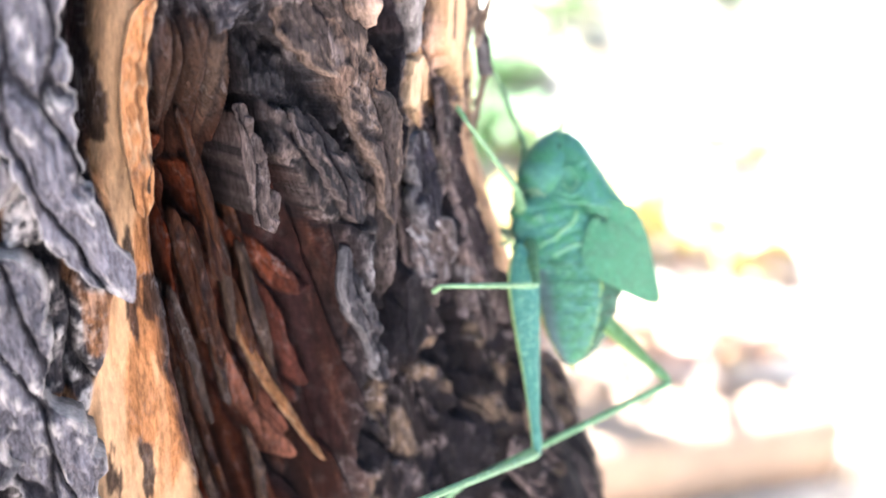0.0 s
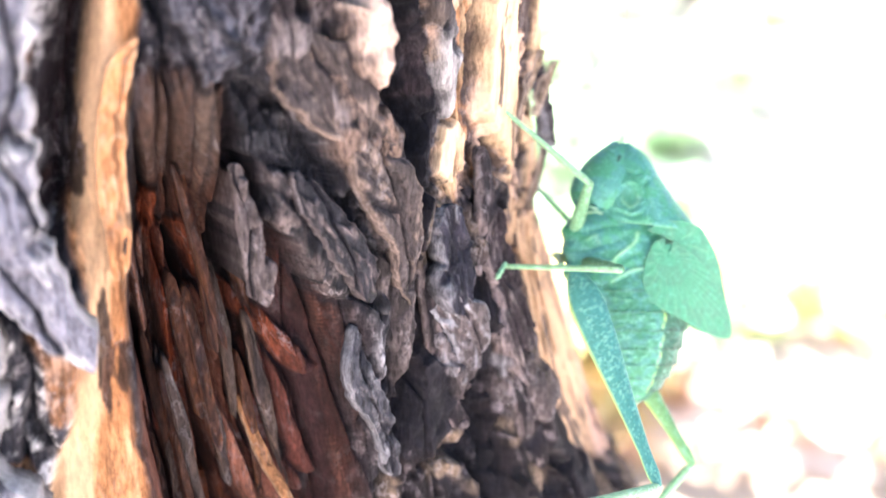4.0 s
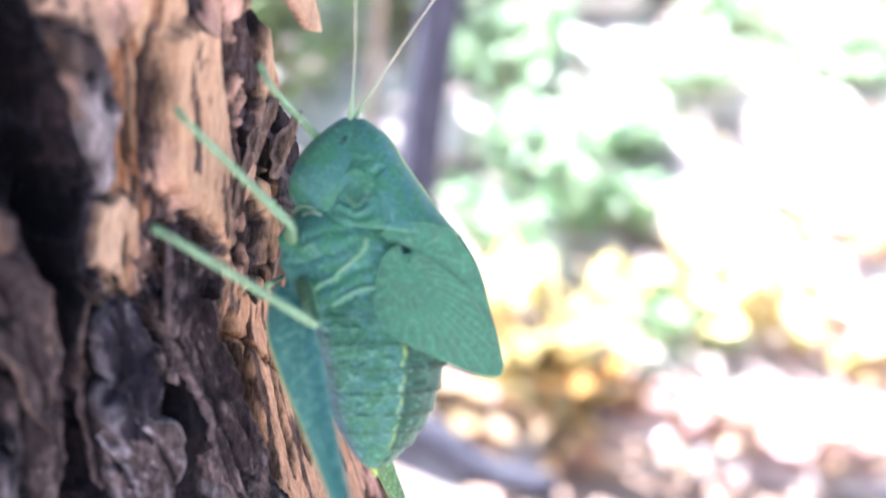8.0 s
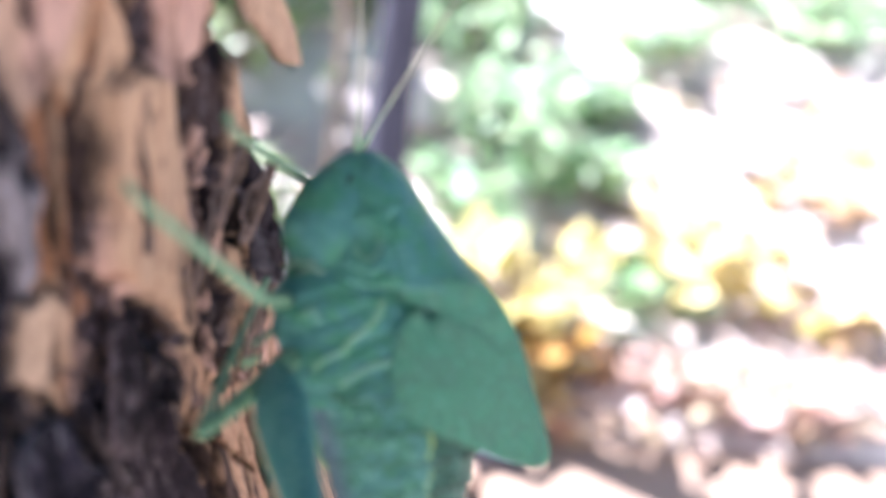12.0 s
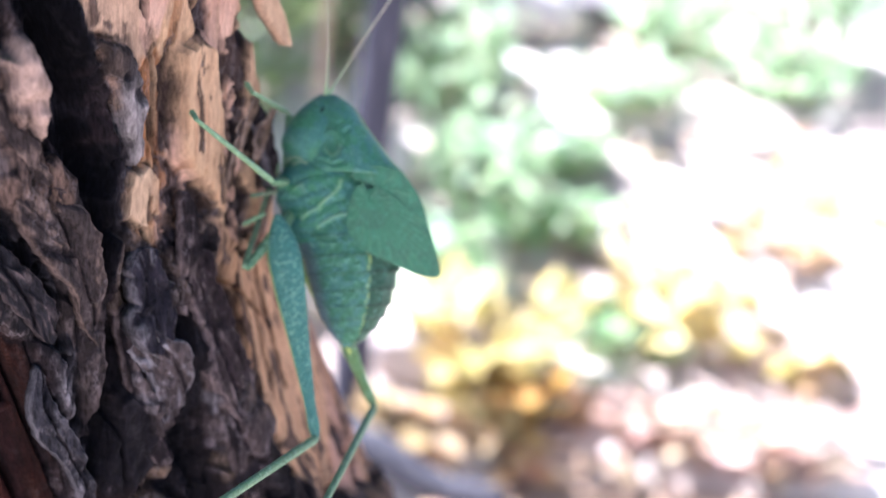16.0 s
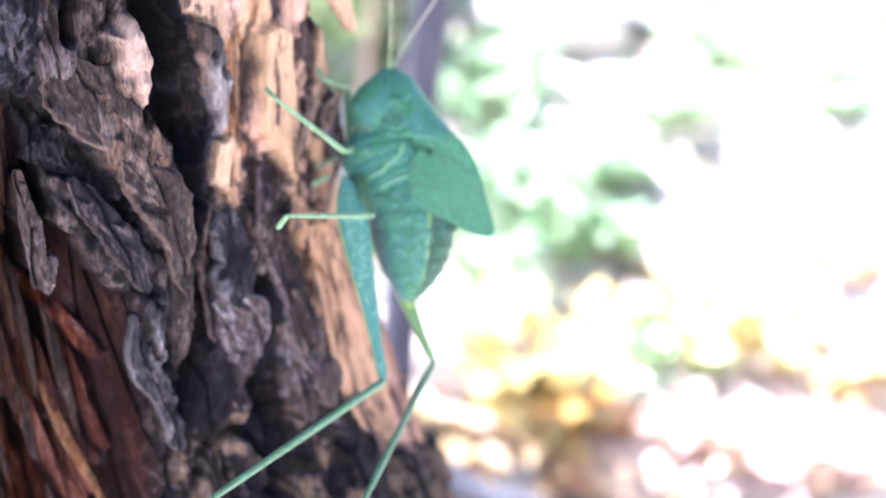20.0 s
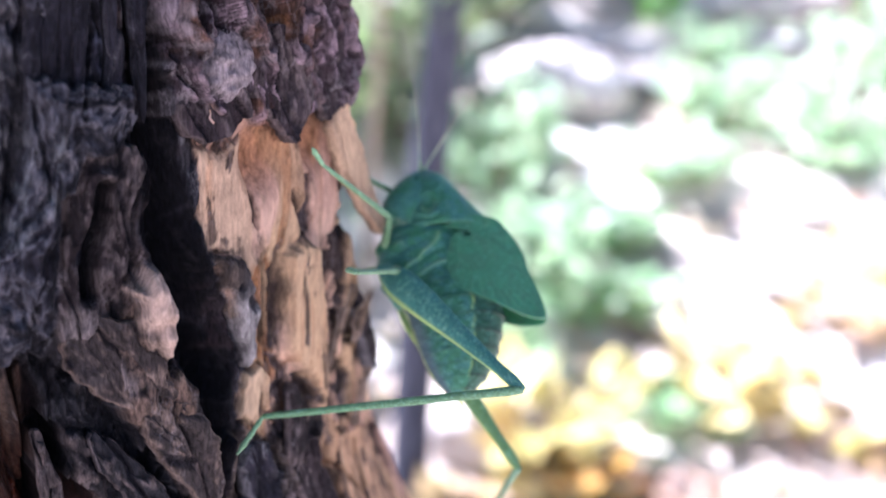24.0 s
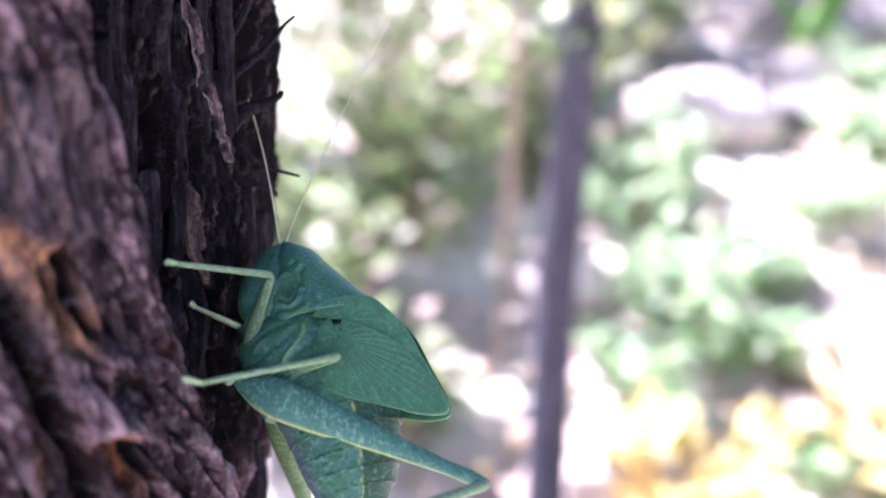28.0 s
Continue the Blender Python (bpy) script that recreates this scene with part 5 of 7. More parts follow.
plant(0.03, 1.66, 0.11, 0.16, 0.075, YELLOW_LEAF, 110, 80, "yellow_leafed_plant", "sunlit plant with broad yellow-green leaves", "plant", 7)
plant(0.33, 1.86, 0.15, 0.11, 0.07, YELLOW_LEAF, 90, 83, "yellow_leafed_plant", "sunlit plant with broad yellow-green leaves", "plant", 7)
for k, (x, y, sz, h, n) in enumerate(((0.47, 1.92, 0.12, 0.08, 34), (0.60, 2.10, 0.13, 0.09, 34), (0.76, 2.25, 0.15, 0.10, 40), (-0.05, 1.54, 0.07, 0.08, 34), (0.58, 1.80, 0.09, 0.06, 20), (0.08, 1.50, 0.06, 0.07, 26), (0.04, 1.60, 0.09, 0.10, 40))):
    plant(x, y, sz, h, 0.07, (YELLOW_LEAF, TAN_LEAF)[k % 2], n, 90 + 3 * k, "yellow_leafed_plant", "low sparse plant with yellowing leaves", "plant", 5)
plant(0.13, 1.60, 0.06, 0.09, 0.075, ORANGE_LEAF, 22, 86, "orange_leafed_sprig", "sprig with curled orange-brown leaves", "plant", 4)

# long bright blade arching over the bank
pieces = []
for k, (x, y, an) in enumerate(((0.40, 3.95, 0.3), (0.46, 3.9, 1.0), (0.36, 4.0, -0.4), (0.44, 4.05, 2.2))):
    t = np.linspace(0, 1, 12)
    w = 0.045 * np.sin(np.pi * np.clip(t + 0.05, 0, 1)) ** 0.6
    rx, rz = 0.42 * t, 0.30 * np.sin(t * 2.2)
    mid = np.stack([rx * math.cos(an), rx * math.sin(an), rz], -1)
    sd = np.array((-math.sin(an), math.cos(an), 0))
    v = np.concatenate([mid + sd * w[:, None], mid - np.array((0, 0, 0.008)), mid - sd * w[:, None]])
    f = [[i, 12 + i, 13 + i, i + 1] for i in range(11)] + [[12 + i, 24 + i, 25 + i, 13 + i] for i in range(11)]
    pieces.append((v + np.array((x - 0.42, y - 3.97, 0)), f))
v, f = joined(pieces)
strap = mesh_object("strap_leaved_plant", v, f, FRESH_LEAF)
strap.location = (0.42, 3.97, float(ground_z(np.array(0.42), np.array(3.97))) - 0.005)
tagged(strap, "tuft of long arching bright green blades", "plant")


def rock(name, x, y, sx, sy, sz, mat, seed, label, sink=0.3):
    bm = bmesh.new()
    bmesh.ops.create_icosphere(bm, subdivisions=4, radius=1.0)
    for v in bm.verts:
        n = noise.fractal(v.co * 1.3 + Vector((seed, 0, 0)), 1.0, 2.0, 4)
        v.co *= 1 + 0.28 * n
        v.co = Vector((v.co.x * sx, v.co.y * sy, v.co.z * sz))
    me = bpy.data.meshes.new(name)
    bm.to_mesh(me)
    bm.free()
    me.materials.append(mat)
    me.polygons.foreach_set("use_smooth", np.ones(len(me.polygons), dtype=bool))
    ob = tagged(new(name, me), label, "rock")
    ob.location = (x, y, float(ground_z(np.array(x), np.array(y))) + sz * (1 - 2 * sink))
    return ob


rock("boulder", 0.07, 3.25, 0.21, 0.17, 0.13, STONE, 3, "pale pinkish boulder lit by the sun")
rock("boulder", 0.98, 4.1, 0.30, 0.22, 0.10, STONE, 8, "flat pale boulder on the bank")
rock("boulder", -0.22, 2.36, 0.11, 0.09, 0.07, STONE, 13, "small pale stone behind the sapling")
rock("stone", 0.515, 2.2, 0.035, 0.03, 0.028, GREY_STONE, 21, "small dark stone on pale soil")
rock("stone", 0.25, 2.17, 0.028, 0.026, 0.024, GREY_STONE, 23, "small dark stone on pale soil")
rock("stone", -0.04, 1.72, 0.10, 0.06, 0.07, STONE, 27, "rounded white stone beside the yellow plant")
rock("stone", 0.33, 3.35, 0.16, 0.10, 0.05, GREY_STONE, 31, "low grey stone in shade")
rock("stone", 0.66, 2.55, 0.07, 0.06, 0.04, STONE, 37, "small pale stone on the bank")

# sapling behind the tree
tt = np.linspace(0, 1, 24)
sx = np.interp(tt, [0, 0.1, 0.28, 0.48, 0.58, 1.0], [-0.170, -0.169, -0.152, -0.112, -0.095, 0.02])
sap_z = np.interp(tt, [0, 1], [0.13, 1.9])
pts = np.stack([sx, 1.6 + 0.03 * np.sin(tt * 5), sap_z], -1)
v, f = tube(pts, np.interp(tt, [0, 0.06, 1], [0.044, 0.033, 0.025]), 14)
sapling = tagged(new("sapling"), "slender dark grey sapling with sparse leaves", "tree")
mesh_object("trunk", v, f, SAPLING_BARK, sapling)
for k, (z, an, ln) in enumerate(((0.98, 2.6, 0.35), (1.06, 0.5, 0.30), (1.25, 4.0, 0.4), (1.5, 1.2, 0.4), (1.7, 3.0, 0.35))):
    u = np.linspace(0, 1, 8)
    x0 = float(np.interp(z, sap_z, sx))
    bp = np.stack([x0 + ln * u * math.cos(an), 1.6 + ln * u * math.sin(an), z + ln * 0.6 * u], -1)
    v, f = tube(bp, np.linspace(0.008, 0.002, 8), 6)
    mesh_object("branch", v, f, SAPLING_BARK, sapling)
    v, f = scatter(26, lambda q, bp=bp, an=an: (bp[q.randint(3, 7)] + np.array((q.gauss(0, .05), q.gauss(0, .05), q.gauss(0, .04))), an), 0.06, 0.03, 140 + k)
    tagged(mesh_object("leaf_spray", v, f, DARK_LEAF, sapling), "sparse dark green leaves", kind="stuff")
def near_trunk(q):
    z = q.uniform(0.94, 1.12)
    return np.array((float(np.interp(z, sap_z, sx)) + q.gauss(0.02, 0.035), 1.6 + q.gauss(0, 0.04), z)), q.uniform(0, 6.28)


v, f = scatter(46, near_trunk, 0.055, 0.03, 171)
tagged(mesh_object("leaf_spray", v, f, DARK_LEAF, sapling), "cluster of dark green leaves on the stem", kind="stuff")
# thinner brown stem beside it
u = np.linspace(0, 1, 14)
v, f = tube(np.stack([-0.33 + 0.10 * u, 2.1 + 0.05 * np.sin(u * 4), 0.33 + 1.5 * u], -1), np.linspace(0.011, 0.006, 14), 8)
tagged(mesh_object("dry_stem", v, f, STEM), "thin bare brown stem rising from the bank", "stem")
u = np.linspace(0, 1, 14)
v, f = tube(np.stack([1.02 + 0.05 * u, 3.6 + 0.04 * np.sin(u * 4), 0.80 + 1.6 * u], -1), np.linspace(0.03, 0.02, 14), 8)
tagged(mesh_object("dry_stem", v, f, STEM), "thin bare brown stem rising from the bank", "stem")
# fallen grey branch, its wood darkened in place of a shadow
u = np.linspace(0, 1, 16)
lx, ly = -0.20 + 0.28 * u, 1.515 - 0.11 * u
v, f = tube(np.stack([lx, ly, 0.33 * (ly - 1.0) + 0.03 + 0.012 * np.sin(u * 7)], -1), np.interp(u, [0, .5, 1], [0.032, 0.028, 0.016]), 12)
tagged(mesh_object("fallen_branch", v, f, SHADED_DEADWOOD), "weathered grey fallen branch on the ground", "branch")

# flat rock ledge beside the branch: broad sunlit top, shaded front
n, m = 26, 60
u, q = np.meshgrid(np.linspace(0, 1, n), np.linspace(0, 1, m), indexing="ij")
ex = 0.02 + 0.62 * q
near = 1.33 + 0.075 * q ** 2 + 0.012 * (fbm(q * 7 + 3, 0 * q, 3, 4) - 0.5)
ey = near + (1.62 - near) * u
ez = 0.125 + 0.06 * u + 0.012 * (fbm(ex * 9, ey * 9, 4, 6) - 0.5)
rim = np.minimum(np.minimum(q, 1 - q) / 0.03, u / 0.06)
ez = ez - 0.02 * (1 - np.clip(rim, 0, 1)) ** 2
v, f = slab(np.stack([ex, ey, ez], -1), np.stack([ex + 0.01 * (0.5 - q), ey + 0.02 * (1 - u), np.full_like(ez, 0.0)], -1))
tagged(mesh_object("rock_ledge", v, f[:, ::-1], CLAY), "broad flat tan rock ledge with a sunlit top", "rock")


# unseen crowns, added to shade what stands under them: the climbed tree's own, and bank trees
def crown(parent, cx, cy, cz, rad, high, count, seed, limbs=9, trunk_top=None):
    r = random.Random(seed)
    base = np.array(trunk_top)
    tips = []
    for k in range(limbs):
        an = 6.283 * k / limbs + r.uniform(-.3, .3)
        tip = np.array((cx + rad * r.uniform(.5, .95) * math.cos(an), cy + rad * r.uniform(.5, .95) * math.sin(an), cz + high * r.uniform(-.6, .8)))
        u = np.linspace(0, 1, 10)[:, None]
        start = base - np.array((0, 0, r.uniform(0, 0.7)))
        pts = start + (tip - start) * u + np.array((0, 0, 0.15)) * np.sin(u * 3.14)
        v, f = tube(pts, np.linspace(0.03, 0.006, 10), 7)
        mesh_object("branch", v, f, SAPLING_BARK, parent)
        tips.append((start, tip))

    def place(q):
        s, e = q.choice(tips)
        g = q.uniform(0.35, 1.1)
        p = s + (e - s) * g + np.array((q.gauss(0, .2) * rad, q.gauss(0, .2) * rad, q.gauss(0, .22) * high))
        return p, q.uniform(0, 6.28)
    v, f = scatter(count, place, 0.12, 0.055, seed + 5)
    mesh_object("crown", v, f, DARK_LEAF, parent, "unseen loose crown of small dark green leaves, added for shade")


# crown out of view, added to cut skylight on the trunk
crown(tree, 0.05, 0.1, 2.9, 1.25, 0.5, 3000, 900, 11, (lean_x(3.1), 0.143, 3.1))
# hidden tree added to dapple the upper bank
far_shade_tree = tagged(new("unseen_shade_tree"), "unseen leafy tree with a dark trunk, added to shade the bank", "tree")
u = np.linspace(0, 1, 16)
v, f = tube(np.stack([-1.95 + 0.1 * u, 6.3 + 0.05 * np.sin(u * 4), 1.6 + 3.05 * u], -1), np.linspace(0.09, 0.05, 16), 12)
mesh_object("trunk", v, f, SAPLING_BARK, far_shade_tree)
crown(far_shade_tree, -1.75, 6.4, 4.9, 1.5, 0.6, 3300, 950, 10, (-1.85, 6.3, 4.5))
# hidden tree added to shade the left of the bank
near_shade_tree = tagged(new("unseen_shade_tree"), "unseen slim tree with a loose crown, added to shade the bank", "tree")
v, f = tube(np.stack([-2.7 + 0.2 * u, 3.9 + 0.08 * np.sin(u * 4), 0.90 + 2.1 * u], -1), np.linspace(0.07, 0.035, 16), 12)
mesh_object("trunk", v, f, SAPLING_BARK, near_shade_tree)
crown(near_shade_tree, -2.35, 3.9, 3.3, 0.8, 0.4, 300, 980, 9, (-2.5, 3.84, 2.95))


# leaf litter: dead leaves lying about
def litter_place(q):
    x, y = q.gauss(0.25, 0.75), q.uniform(1.25, 4.6)
    return np.array((x, y, float(ground_z(np.array(x), np.array(y))) + 0.008)), q.uniform(0, 6.28)


def heap_place(q):
    x, y = q.gauss(0.36, 0.14), q.gauss(1.55, 0.05)
    return np.array((x, y, float(ground_z(np.array(x), np.array(y))) + q.uniform(0.01, 0.05))), q.uniform(0, 6.28)


v, f = scatter(900, litter_place, 0.07, 0.034, 301, 0.8)
tagged(mesh_object("leaf_litter", v, f, BROWN_LEAF), "scattered dry brown leaves on the bank", "leaf litter", kind="stuff")
v, f = scatter(130, heap_place, 0.06, 0.030, 302, 0.45)
tagged(mesh_object("leaf_heap", v, f, DEAD_LEAF), "heap of curled dry brown leaves", "leaf litter", kind="stuff")

# ---- the insect: lengths in millimetres, x to its back, y to its right side, z to its head ----
GREEN = np.array((0.042, 0.168, 0.092))
BLUE_GREEN = np.array((0.048, 0.162, 0.133))
PALE_GREEN = np.array((0.26, 0.44, 0.23))
LEG_GREEN = np.array((0.085, 0.17, 0.085))
DEEP_GREEN = np.array((0.018, 0.085, 0.042))
YELLOW = np.array((0.50, 0.62, 0.14))
MAUVE = np.array((0.085, 0.12, 0.155))
katydid = tagged(new("katydid"), "plump bright green wingless katydid climbing the trunk", "insect")


def rings(sections, n=36, power=2.0):
    """A closed body through sections of (x, z, turn in degrees, half depth, half width)."""
    sec = np.array(sections, float)
    th = np.linspace(0, 2 * np.pi, n, endpoint=False)
    cx, sy = np.cos(th), np.sin(th)
    ex = np.sign(cx) * np.abs(cx) ** (2 / power)
    ey = np.sign(sy) * np.abs(sy) ** (2 / power)
    t = np.radians(sec[:, 2])
    d, w = sec[:, 3][:, None], sec[:, 4][:, None]
    x = sec[:, 0][:, None] + ex[None] * d * np.cos(t)[:, None]
    z = sec[:, 1][:, None] + ex[None] * d * np.sin(t)[:, None]
    return np.stack([x, ey[None] * w + 0 * x, z], -1)


def finer(sections, count):
    sec = np.array(sections, float)
    s = np.linspace(0, len(sec) - 1, count)
    i = np.clip(s.astype(int), 0, len(sec) - 2)
    u = (s - i)[:, None]
    p0, p1, p2, p3 = sec[np.clip(i - 1, 0, None)], sec[i], sec[i + 1], sec[np.clip(i + 2, None, len(sec) - 1)]
    return 0.5 * (2 * p1 + (p2 - p0) * u + (2 * p0 - 5 * p1 + 4 * p2 - p3) * u ** 2 + (3 * p1 - p0 - 3 * p2 + p3) * u ** 3)


def body_part(name, grid, colour, parent, label="", mat=None):
    n, m = grid.shape[:2]
    f = grid_faces(n, m, 0, True, True).tolist()
    f.append(list(range(m)))
    f.append([(n - 1) * m + k for k in range(m)][::-1])
    return mesh_object(name, grid.reshape(-1, 3) / 1000, f, mat or SKIN, parent, label, True, colour.reshape(-1, 3))


def mottled(grid, base, other, scale=1.1, seed=3):
    n = fbm(grid[..., 0] * scale + grid[..., 1] * 0.7 + 20, grid[..., 2] * scale + 20, 3, seed)
    return base + (other - base) * step(n, 0.42, 0.68)[..., None]


def pairs(rows, count):
    """Sections from pairs of belly-side and back-side points (x, z, x, z) and a half width."""
    p = finer(rows, count)
    dx, dz = p[:, 2] - p[:, 0], p[:, 3] - p[:, 1]
    return np.stack([(p[:, 0] + p[:, 2]) / 2, (p[:, 1] + p[:, 3]) / 2, np.degrees(np.arctan2(dz, dx)), np.hypot(dx, dz) / 2, np.clip(p[:, 4], 0.02, None)], -1)


# head: one rounded, sloping face, tucked into the shield
g = rings(pairs([(-0.7, 11.55, 0.3, 11.6, 0.15), (-1.8, 10.8, 1.3, 10.9, 1.35), (-3.1, 9.7, 2.0, 9.5, 2.25), (-4.2, 8.3, 2.4, 7.9, 2.95), (-4.95, 6.8, 2.4, 6.3, 3.3), (-5.05, 5.5, 1.9, 5.0, 3.3), (-4.6, 4.4, 1.0, 4.0, 2.9), (-4.0, 3.5, -0.4, 3.2, 1.9), (-3.4, 3.0, -1.6, 2.8, 0.4)], 64), 80, 2.15)
# the blue in the face's pigment partly stands for reflected sky
ht = mottled(g, BLUE_GREEN, GREEN, 1.3, 5)
for line, half, deep in (([(-4.6, 5.6), (-3.6, 5.3), (-2.9, 4.2), (-2.8, 3.0)], 0.16, 0.14), ([(-1.2, 8.4), (-2.0, 6.8), (-1.9, 5.0), (-1.4, 3.6)], 0.16, 0.10), ([(-3.6, 8.0), (-3.2, 6.4)], 0.2, 0.06)):
    d = furrow(g[..., 0], g[..., 2], line)
    g[..., 1] -= np.sign(g[..., 1]) * deep * np.exp(-(d / half) ** 2) * (np.abs(g[..., 1]) > 0.8)
    # face grooves darkened in colour as shade
    ht = blend(ht, DEEP_GREEN * 1.5, np.exp(-(d / half) ** 2) * 0.45)
head = body_part("head", g, ht, katydid, "blue-green rounded sloping face")
for side in (-1, 1):
    e = rings(finer([(-0.3, 9.75, 60, 0.05, 0.05), (-0.3, 9.6, 60, 0.36, 0.3), (-0.3, 9.3, 60, 0.56, 0.42), (-0.3, 9.0, 60, 0.40, 0.32), (-0.3, 8.85, 60, 0.05, 0.05)], 12), 18)
    e[..., 1] += side * 2.12
    body_part("eye", e, np.tile(BLACK, (e.shape[0] * e.shape[1], 1)).reshape(*e.shape), head, "small dark green eye", EYE_DARK)
    # mouth feelers
    for k, (dx, dz) in enumerate(((0.0, 0.0), (0.6, -0.5))):
        u = np.linspace(0, 1, 12)
        pts = np.stack([-4.6 + dx + 2.2 * u, side * (1.2 + 1.7 * np.sin(u * 1.9)), 3.7 + dz + 0.5 * np.sin(u * 2.6)], -1)
        v, f = tube(pts / 1000, np.interp(u, [0, 0.45, 0.5, 0.55, 0.9, 1], [0.15, 0.12, 0.17, 0.12, 0.17, 0.09]) / 1000, 8)
        mesh_object("palp", v, f, SKIN, head, "pale mouth feeler", True, np.tile(np.array((0.16, 0.27, 0.18)), (len(v), 1)))
    # feelers: a thick base and a long fine whip
    u = np.linspace(0, 1, 40)
    lean = 0.10 if side < 0 else 0.55
    ax = 0.0 + 34 * (lean * u - 0.20 * u ** 2 * (1 if side < 0 else -0.6))
    pts = np.stack([ax, side * (0.45 + 2.5 * u), 11.2 + 34 * u * (1 - 0.15 * lean)], -1)
    v, f = tube(pts / 1000, np.interp(u, [0, 0.03, 0.05, 1], [0.26, 0.22, 0.10, 0.03]) / 1000, 6)
    pale = np.repeat(PALE_GREEN + (np.array((0.45, 0.42, 0.30)) - PALE_GREEN) * np.clip(u * 6, 0, 1)[:, None], 6, 0)
    mesh_object("antenna", v, f, SKIN, katydid, "long hair-thin pale feeler", True, pale)


def lying(g, least=1.0):
    """Which way is outward on the flanks of a body, 0 along its middle line."""
    return np.sign(g[..., 1]) * step(np.abs(g[..., 1]), 0.6 * least, 1.4 * least)


# saddle-shaped shield behind the head
g = rings(pairs([(-0.2, 11.0, 1.0, 11.45, 0.9), (-0.7, 9.5, 2.95, 10.0, 2.25), (-1.1, 7.9, 4.45, 7.75, 3.05), (-1.6, 6.4, 5.75, 5.95, 3.5), (-2.0, 4.9, 6.95, 4.3, 3.85), (-2.1, 3.8, 8.0, 3.1, 4.02), (-1.7, 3.0, 8.7, 2.25, 4.08), (-1.2, 2.75, 8.75, 1.95, 4.0), (-0.6, 3.0, 8.3, 2.2, 3.6)], 110), 160, 2.35)
pc = mottled(g, GREEN, BLUE_GREEN, 1.0, 7)
# bluer towards the face: sky reflection put into the pigment
pc = blend(pc, BLUE_GREEN * 1.02, step(2.6 - g[..., 0], 0.0, 3.2) * 0.6)
wx, wz = g[..., 0] + 0.5 * (fbm(g[..., 0] + 9, g[..., 2] + 9, 3, 3) - 0.5), g[..., 2] + 0.5 * (fbm(g[..., 0] + 3, g[..., 2] + 5, 3, 4) - 0.5)
ring = np.hypot((wx - 0.95) / 1.0, (wz - 5.3) / 1.15)
half_ring = step(0.2 * (wx - 0.95) - (wz - 5.6), -0.6, 0.7)
relief = 0.20 * np.exp(-((ring - 1.45) / 0.20) ** 2) - 0.34 * np.exp(-(ring / 0.95) ** 2) + 0.13 * np.exp(-((ring - 0.75) / 0.14) ** 2) * half_ring
for line, deep in (([(2.4, 4.6), (2.2, 3.4), (1.0, 3.4), (-0.6, 3.7)], -0.16), ([(2.9, 7.4), (2.3, 6.6), (2.6, 5.4), (3.2, 4.3), (3.4, 3.0)], -0.13), ([(0.2, 8.1), (1.2, 7.6), (2.0, 7.9)], -0.10), ([(-1.0, 6.4), (-0.7, 5.0), (-0.9, 3.9)], -0.08)):
    d = furrow(wx, wz, line)
    relief = relief + deep * np.exp(-(d / 0.24) ** 2) - deep * 0.6 * np.exp(-((d - 0.5) / 0.22) ** 2)
    # creases of the shield carry painted shade
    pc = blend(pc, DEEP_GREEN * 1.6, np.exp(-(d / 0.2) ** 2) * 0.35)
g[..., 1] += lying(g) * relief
# the dent's shade laid into the green
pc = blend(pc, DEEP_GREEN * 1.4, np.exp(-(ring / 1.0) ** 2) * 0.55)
pc = blend(pc, PALE_GREEN * 0.75, np.exp(-((ring - 0.75) / 0.16) ** 2) * half_ring * 0.35)
keel = step(np.cos(np.linspace(0, 2 * np.pi, 160, endpoint=False)), 0.988, 1.0)[None] * np.ones((110, 1))
g[..., 0] += keel * 0.16
pc = blend(pc, YELLOW, keel * 0.6)
pc = blend(pc, PALE_GREEN * 0.7, step(np.arange(110), 84, 92)[:, None] * step(98 - np.arange(110), 0, 6)[:, None] * np.ones((1, 160)) * 0.35)
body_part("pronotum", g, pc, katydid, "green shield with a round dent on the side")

# chest between shield and belly
g = rings(pairs([(-4.0, 4.2, 3.5, 4.4, 2.2), (-5.1, 2.7, 5.8, 2.6, 3.1), (-5.6, 1.0, 6.6, 0.9, 3.5), (-5.2, -1.2, 7.2, -1.0, 3.7), (-5.1, -3.5, 7.5, -3.2, 3.75), (-4.3, -5.4, 7.4, -5.0, 3.7)], 150), 170, 2.2)
tc = mottled(g, BLUE_GREEN, GREEN, 1.2, 9)
gx, gz = g[..., 0] + 0.35 * (fbm(g[..., 0] * 1.3 + 9, g[..., 2] * 1.3 + 9, 3, 13) - 0.5), g[..., 2] + 0.35 * (fbm(g[..., 0] * 1.3 + 3, g[..., 2] * 1.3 + 5, 3, 14) - 0.5)
out = lying(g)
for seam, half, deep in (([(-4.9, 1.6), (-3.4, 1.5), (-1.6, 2.1), (0.4, 2.2)], 0.28, 0.22), ([(-5.0, -0.4), (-3.2, -0.5), (-1.6, 0.4), (0.0, 0.6), (0.9, 1.4)], 0.26, 0.24), ([(-3.9, -2.6), (-2.4, -2.6), (-0.6, -1.9), (0.8, -1.0), (2.2, -0.6), (2.8, 0.6)], 0.28, 0.28),
                         ([(3.1, 1.8), (3.6, 0.6), (4.4, -0.4)], 0.3, 0.2), ([(-2.6, -4.3), (-1.2, -4.0), (-0.6, -3.6)], 0.25, 0.2)):
    d = furrow(gx, gz, seam)
    g[..., 1] -= out * 0.38 * deep * (np.exp(-(d / half) ** 2) - 0.5 * np.exp(-((d - 0.6) / 0.3) ** 2))
    # seam grooves get their shade as deep green
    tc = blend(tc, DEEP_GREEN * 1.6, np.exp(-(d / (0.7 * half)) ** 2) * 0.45)
